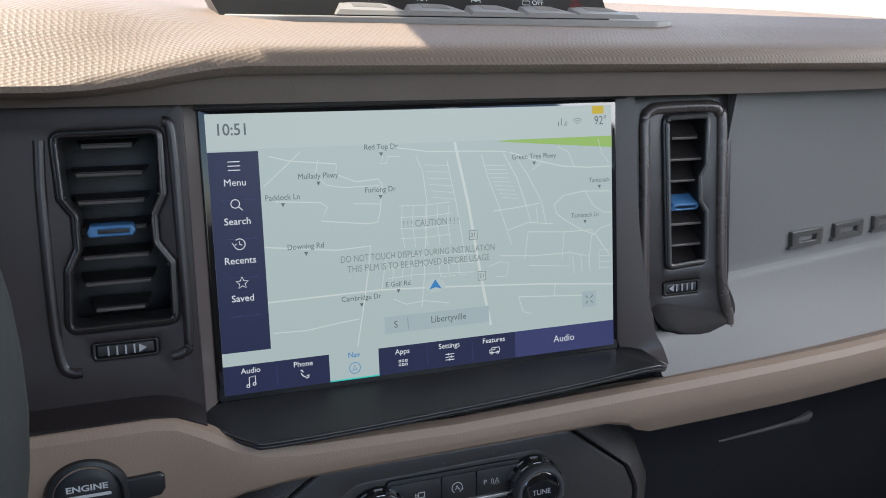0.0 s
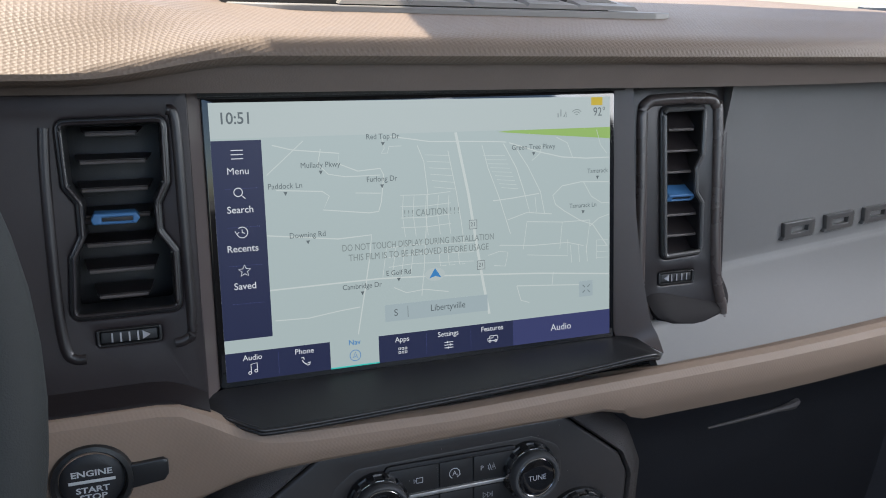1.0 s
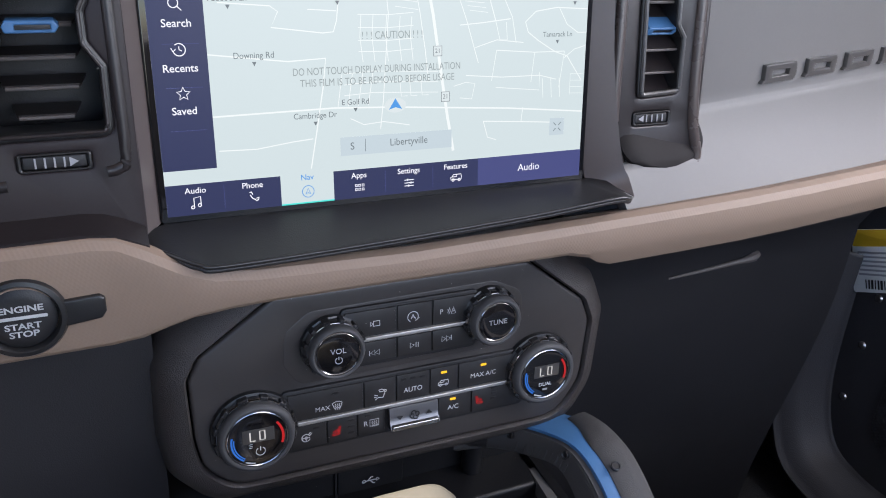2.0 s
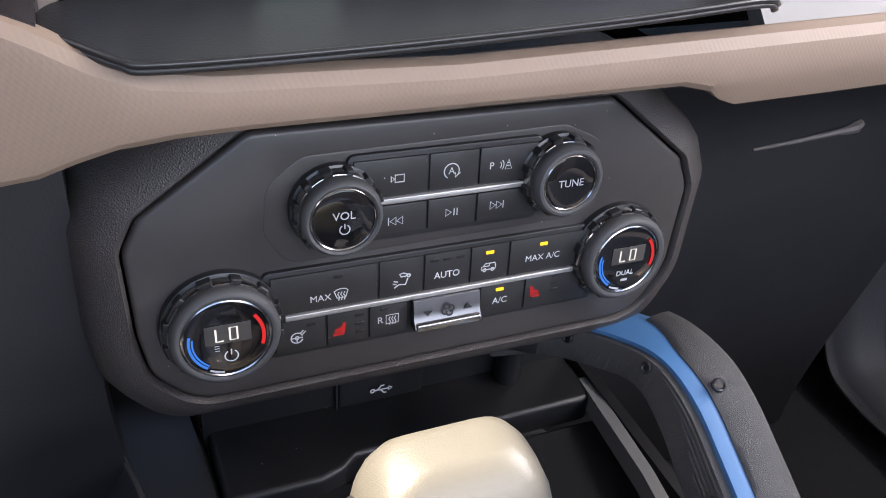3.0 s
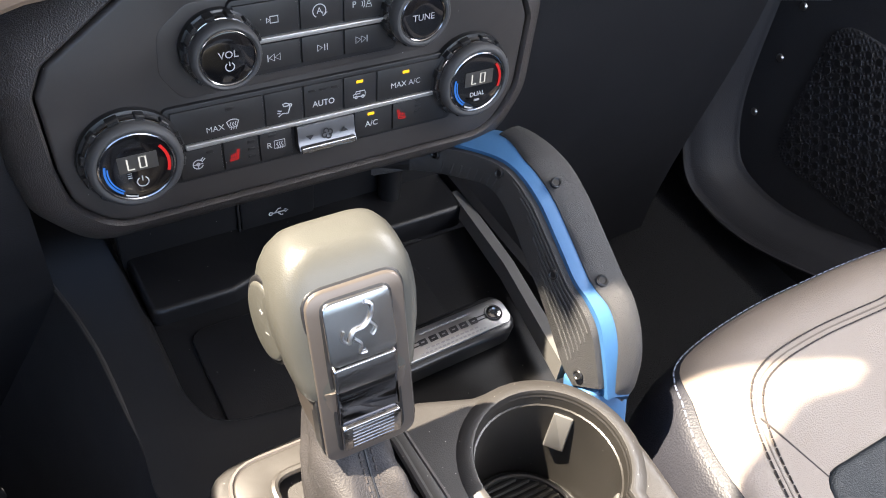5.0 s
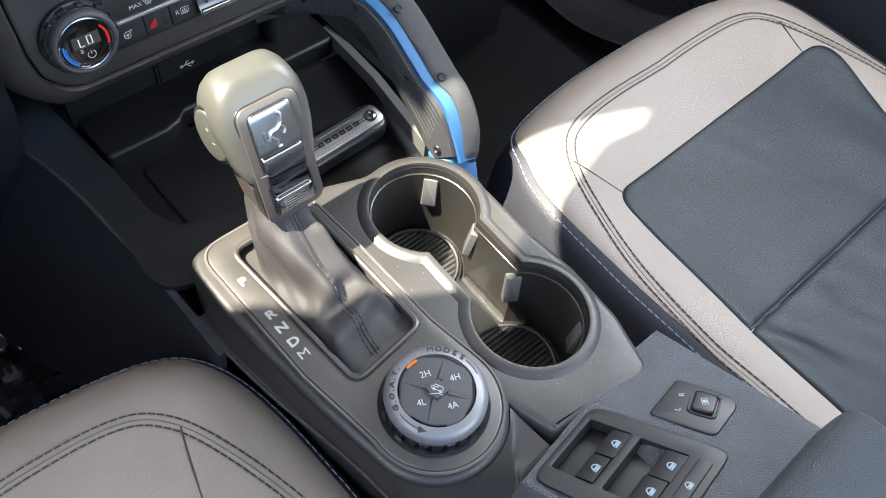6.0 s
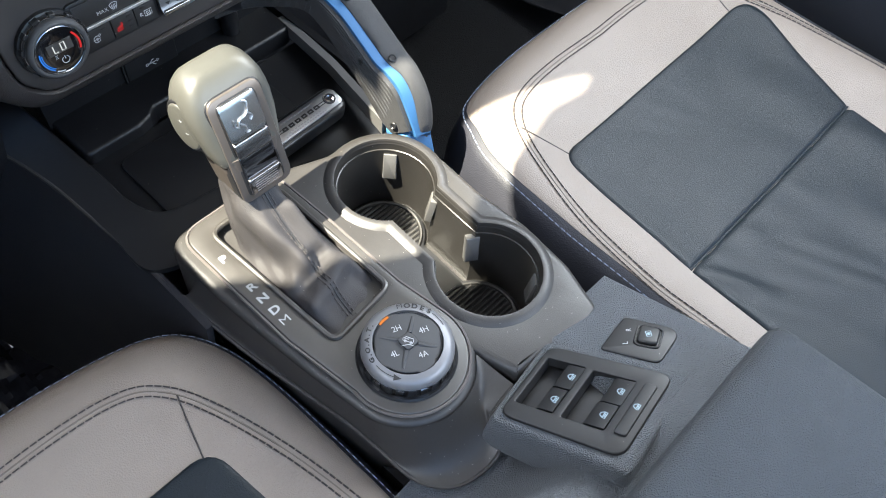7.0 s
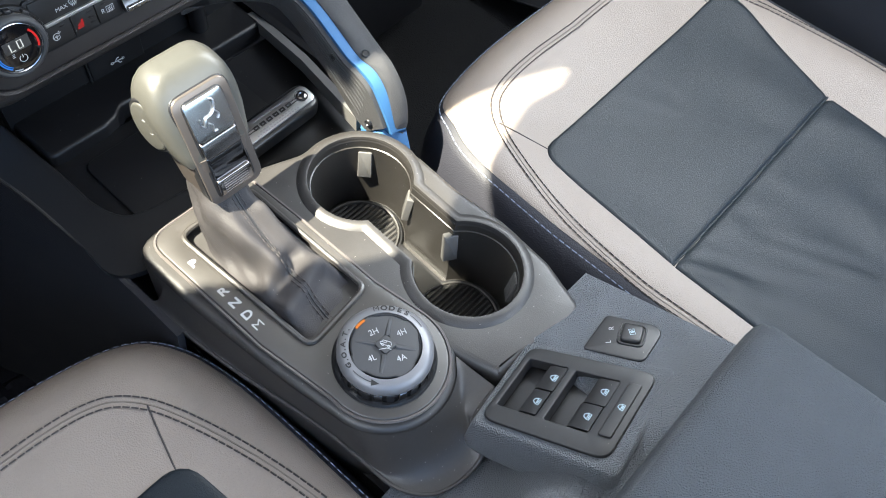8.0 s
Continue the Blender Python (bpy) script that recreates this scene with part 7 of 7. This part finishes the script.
INS_B = rpoly([(0.2040, -0.80, 0.004), (0.2127, -0.4416, 0.002), (0.5223, -0.4416, 0.002), (0.490, -0.80, 0.004)], 0.004, 3)


def seat(sg, name_side, shift, strip):
    def put(a, y, z):
        return Vector((MID + sg * a + shift, y, z))

    s = thing("car_seat", (MID + sg * 0.39, -0.5, 0.0), name_side, "car seat", "front seats")
    rim = [p + (spine(p) - p).normalized() * (0.007 + (strip - 0.007) * (0.75 * ease(-0.150, -0.19, p.y) + 0.25 * ease(-0.175, -0.33, p.y))) for p in OUTL]
    loops = []
    for k in [0, 0.012, 0.03, 0.055, 0.09, 0.14, 0.21, 0.30, 0.42, 0.60, 0.80, 1.0]:
        ring = []
        for p in rim:
            q = p.lerp(spine(p), k)
            ring.append(put(q.x, q.y, seat_z(q.x, q.y)))
        loops.append(ring)
    part("cushion", loft(loops, cap=(False, False), closed=False), M_LEATHER, s, "smooth sandstone leather cushion", sharp=70)
    lower = [[put(r.lerp(p, f).x, r.lerp(p, f).y, seat_z(*r.lerp(p, f)) + h) for p, r in zip(OUTL, rim)] for f, h in ((-0.02, -0.0030), (0.03, 0.0006), (0.25, 0.0012), (0.6, 0.0008))]
    for off, z in ((0.0, 0.3562), (0.004, 0.345), (0.006, 0.32), (0.004, 0.27), (-0.010, 0.18), (-0.03, 0.05), (-0.03, 0.0)):
        ring = []
        for i, p in enumerate(OUTL):
            d = (p - spine(p)).normalized()
            ring.append(put(p.x + d.x * off, p.y + d.y * off, z))
        lower.append(ring)
    part("cushion_side", loft(lower, cap=(False, False), closed=False), M_SIDE, s, "dark leather cushion side", sharp=70)
    for nm, poly, amp in (("insert", INS_F, 0.0006), ("insert", INS_B, 0.0022)):
        poly = even(ccw(poly), 150)
        c = sum(poly, Vector((0, 0))) / len(poly)
        rings = []
        for k, h in ((0.0, -0.006), (0.0, -0.001), (0.010, 0.0020), (0.03, 0.0036), (0.05, 0.0043), (0.07, 0.0046), (0.10, 0.0048), (0.13, 0.0050), (0.17, 0.005), (0.22, 0.005), (0.27, 0.005), (0.32, 0.005), (0.38, 0.005), (0.44, 0.005), (0.5, 0.005), (0.58, 0.005), (0.66, 0.005), (0.76, 0.005), (0.88, 0.005)):
            ring = []
            for p in poly:
                q = p.lerp(c, k)
                wr = amp * ease(0.0, 0.12, k) * (noise.noise(Vector((q.x * 26, q.y * 9, 3))) + 0.6 * noise.noise(Vector((q.x * 60 + q.y * 25, q.y * 18, 7))))
                if nm == "insert" and amp > 0.002:
                    wr += 0.0016 * math.sin((q.x * 2.2 + q.y) * 70 + 4 * noise.noise(Vector((q.x * 12, q.y * 12, 5)))) * ease(-0.56, -0.46, q.y) * ease(0.01, 0.08, k) * ease(0.36, 0.22, q.x)
                if amp > 0.002:
                    wr += 0.0005 * math.sin((q.x - 0.7 * q.y) * 420 + 3 * noise.noise(Vector((q.x * 20, q.y * 20, 1)))) * ease(0.34, 0.24, q.x) * ease(-0.56, -0.48, q.y) * ease(0.0, 0.05, k)
                ring.append(put(q.x, q.y, seat_z(q.x, q.y) + h * 0.6 + wr))
            rings.append(ring)
        part(nm, loft(rings, cap=(False, True)), M_INSERT, s, "dark navy leather panel", sharp=80)
    part("seam", tube([put(0.2135 + 0.309 * i / 20, -0.4412, seat_z(0.2135 + 0.309 * i / 20, -0.4412) - 0.0008) for i in range(21)], 0.0016, 6), M_INSERT, s, "dark seam between the panels")
    seam = smooth([(0.392, -0.195, 0), (0.321, -0.1935, 0), (0.262, -0.199, 0), (0.231, -0.216, 0), (0.209, -0.256, 0), (0.187, -0.334, 0), (0.176, -0.424, 0), (0.178, -0.503, 0), (0.178, -0.70, 0)], 24)

    def run(path, off, length, gap, r, name, material, dz=0.0006, zf=None, tone=""):
        bm = bmesh.new()
        acc, i = 0.0, 0
        pts = []
        for a, b in zip(path, path[1:]):
            d = (b - a)
            nrm = Vector((-d.y, d.x)).normalized() * off
            pts.append(Vector((a.x + nrm.x, a.y + nrm.y)))
        run_len, start = 0.0, pts[0]
        k = 0
        dist = [0.0]
        for a, b in zip(pts, pts[1:]):
            dist.append(dist[-1] + (b - a).length)
        t = 0.0
        while t + length < dist[-1]:
            ends = []
            for tt in (t, t + length):
                while k < len(dist) - 2 and dist[k + 1] < tt:
                    k += 1
                f = (tt - dist[k]) / max(1e-9, dist[k + 1] - dist[k])
                q = pts[k].lerp(pts[k + 1], f)
                ends.append(put(q.x, q.y, (zf or seat_z)(q.x, q.y) + dz))
            tube(ends, r, 4, bm)
            t += length + gap
        part(name, bm, material, s, tone)

    for side in (1, -1):
        pth = seam if side > 0 else [Vector((0.78 - p.x, p.y, 0)) for p in seam]
        # Thin tube in darker leather; the groove's shade is in its colour.
        bm = tube([put(p.x, p.y, seat_z(p.x, p.y) - 0.0004) for p in pth], 0.0008, 6)
        part("seam", bm, M_SEAM, s, "pressed seam")
        run(pth, 0.0042, 0.0052, 0.0012, 0.00075, "stitching", M_THREAD, tone="dark double stitching")
        run(pth, -0.0042, 0.0052, 0.0012, 0.00075, "stitching", M_THREAD, tone="dark double stitching")
        f = (lambda a: a) if side > 0 else (lambda a: 0.78 - a)
        cross = smooth([(f(0.2225), -0.228, 0), (f(0.2300), -0.252, 0), (f(0.2385), -0.281, 0)], 6)
        part("seam", tube([put(p.x, p.y, seat_z(p.x, p.y) + 0.0001) for p in cross], 0.0007, 6), M_THREAD, s, "pressed seam")
    low = [(r.lerp(p, 0.32).x, r.lerp(p, 0.32).y, 0) for p, r in zip(OUTL, rim) if -0.62 < p.y and p.x < 0.60]
    run(smooth(low, 8), 0.0, 0.0050, 0.0024, 0.0006, "stitching", M_BTHREAD, 0.0016, None, "pale blue stitching along the side")
    return s


seat(1, "passenger seat cushion in sandstone leather with navy panels", 0.0, 0.026)
seat(-1, "driver seat cushion in sandstone leather with navy panels", 0.0370, 0.011)

# ---- steering wheel ----
whl = thing("steering_wheel", (-0.398, -0.16, 0.80), "dark leather steering wheel rim in front of the dashboard", "steering wheel")
MW = T((-0.398, -0.20, 0.80)) @ Matrix.Rotation(radians(-22), 4, "X")
ringp = [MW @ Vector((-0.181 * math.cos(2 * math.pi * i / 72), 0, 0.181 * math.sin(2 * math.pi * i / 72))) for i in range(73)]
part("rim", tube(ringp, 0.0165, 14), M_WHEEL, whl, "dark grey leather rim")
part("hub", plate(rpoly([(-0.07, -0.06), (0.07, -0.06), (0.085, 0.02), (0.05, 0.06), (-0.05, 0.06), (-0.085, 0.02)], 0.02), 0.05, 0.01, MW @ Matrix.Rotation(radians(90), 4, "X") @ T((0, 0, -0.01))), M_BLACK, whl)
for a in (0, 180, 270):
    part("spoke", tube([MW @ Vector((0.06 * math.cos(radians(a)), 0.01, 0.06 * math.sin(radians(a)))), MW @ Vector((0.178 * math.cos(radians(a)), 0.004, 0.178 * math.sin(radians(a))))], 0.014, 10), M_BLACK, whl)
part("column", tube([MW @ Vector((0, 0.05, 0)), MW @ Vector((0, 0.30, 0))], 0.045, 18), M_BLACK, whl)

# ---- passenger side ----
solo("wall_right", block(0.815, 0.875, -1.9, 0.60, 0.0, 0.90), M_SHELL, "plain dark passenger door side", "door trim", "structure")
spk = thing("door_speaker", (0.805, 0.06, 0.27), "black perforated speaker cover on the door", "speaker")
MSP = axes((0.8140, 0.070, 0.270), (0, -1, 0), (0, 0, 1), (-1, 0, 0))
part("grille", plate(rpoly([(-0.11, -0.12), (0.14, -0.12), (0.14, 0.10), (-0.11, 0.10)], 0.04), 0.004, 0.002, MSP @ T((0, 0, 0.003))), M_SPEAKER, spk)
for r in range(13):
    for c in range(15):
        x, z = -0.098 + 0.0165 * c + 0.00825 * (r % 2), -0.105 + 0.0155 * r
        if math.hypot(max(0, abs(x - 0.015) - 0.085), max(0, abs(z + 0.010) - 0.070)) < 0.034:
            part("perforation", plate(disc(0.0058, 6, x, z), 0.0010, 0.0004, MSP @ T((0, 0, 0.0036)), seg=1), M_BLACK, spk)
for y, z in ((0.234, 0.357), (0.234, 0.279), (0.236, 0.187)):
    part("screw", lathe([(0, 0.003), (0.004, 0.0025), (0.0055, 0.001), (0.006, 0)], 16, axes((0.8145, y, z), (0, -1, 0), (0, 0, 1), (-1, 0, 0))), M_SATIN, spk, "dull metal screw")
kick = smooth([(0.311, 0.42, 0), (0.311, 0.337, 0), (0.300, 0.179, 0), (0.262, 0.080, 0), (0.200, 0.052, 0), (0.108, 0.056, 0), (-0.024, 0.102, 0), (-0.15, 0.16, 0)], 8)
mid_door = Vector((0.05, 0.30))


def sill(u, v):
    # rounded step from the door's lower edge out to the wall
    p = kick[min(len(kick) - 1, round(u * (len(kick) - 1)))]
    q = Vector((p.x, p.y)).lerp(mid_door, 0.16 * v - 0.05 * math.sin(math.pi * min(1, v * 2.5)) * (v < 0.4))
    return Vector((0.745 + 0.0695 * ease(0.0, 1.0, v), q.x, q.y))


solo("trim", sheet(sill, len(kick) - 1, 10, 0.004, (1, 0, 0)), M_SHELL, "rounded dark lower edge of the door trim", "door trim", "structure", sharp=70)
tag = thing("warning_label", (0.812, 0.24, 0.38), "white and yellow paper label on the door trim", "label")
ML = axes((0.8130, 0.272, 0.347), Vector((0, -1, 0.45)).normalized(), Vector((0, 0.45, 1)).normalized(), (-1, 0, 0))
part("sheet", plate(rpoly([(0, 0), (0.085, 0.004), (0.085, 0.092), (0.003, 0.090)], 0.005), 0.0008, 0.0003, ML @ T((0, 0, 0.0012))), M_PAPER, tag)
part("header", plate(rpoly([(0.0032, 0.066), (0.085, 0.068), (0.085, 0.0915), (0.0035, 0.0895)], 0.004), 0.0004, 0.0001, ML @ T((0, 0, 0.0018))), M_YELLOW, tag)
for i in range(6):
    part("text_bar", plate(rect(0.062 - 0.008 * (i % 3), 0.0028, 0, 0.042 - 0.004 * (i % 3), 0.058 - 0.0062 * i), 0.0003, 0.0001, ML @ T((0, 0, 0.0018))), M_GREYP, tag)
for i in range(9):
    part("code_bar", plate(rect(0.0016 + 0.001 * (i % 3), 0.013, 0, 0.022 + 0.005 * i, 0.013), 0.0003, 0.0001, ML @ T((0, 0, 0.0018))), M_BLACK, tag)

# ---- footwells ----
def crumple(u, v):
    x, y = -0.62 + 0.44 * u, 0.34 - 0.62 * v
    n = noise.fractal(Vector((x * 16, y * 16, 1.3)), 1.0, 2.0, 5)
    return Vector((x, y, 0.040 + 0.024 * n + 0.05 * ease(0.55, 0.0, v)))


solo("floor_film", sheet(crumple, 70, 90, 0.002), M_FILM, "crumpled glossy black protective film on the driver floor", "floor film", sharp=20)
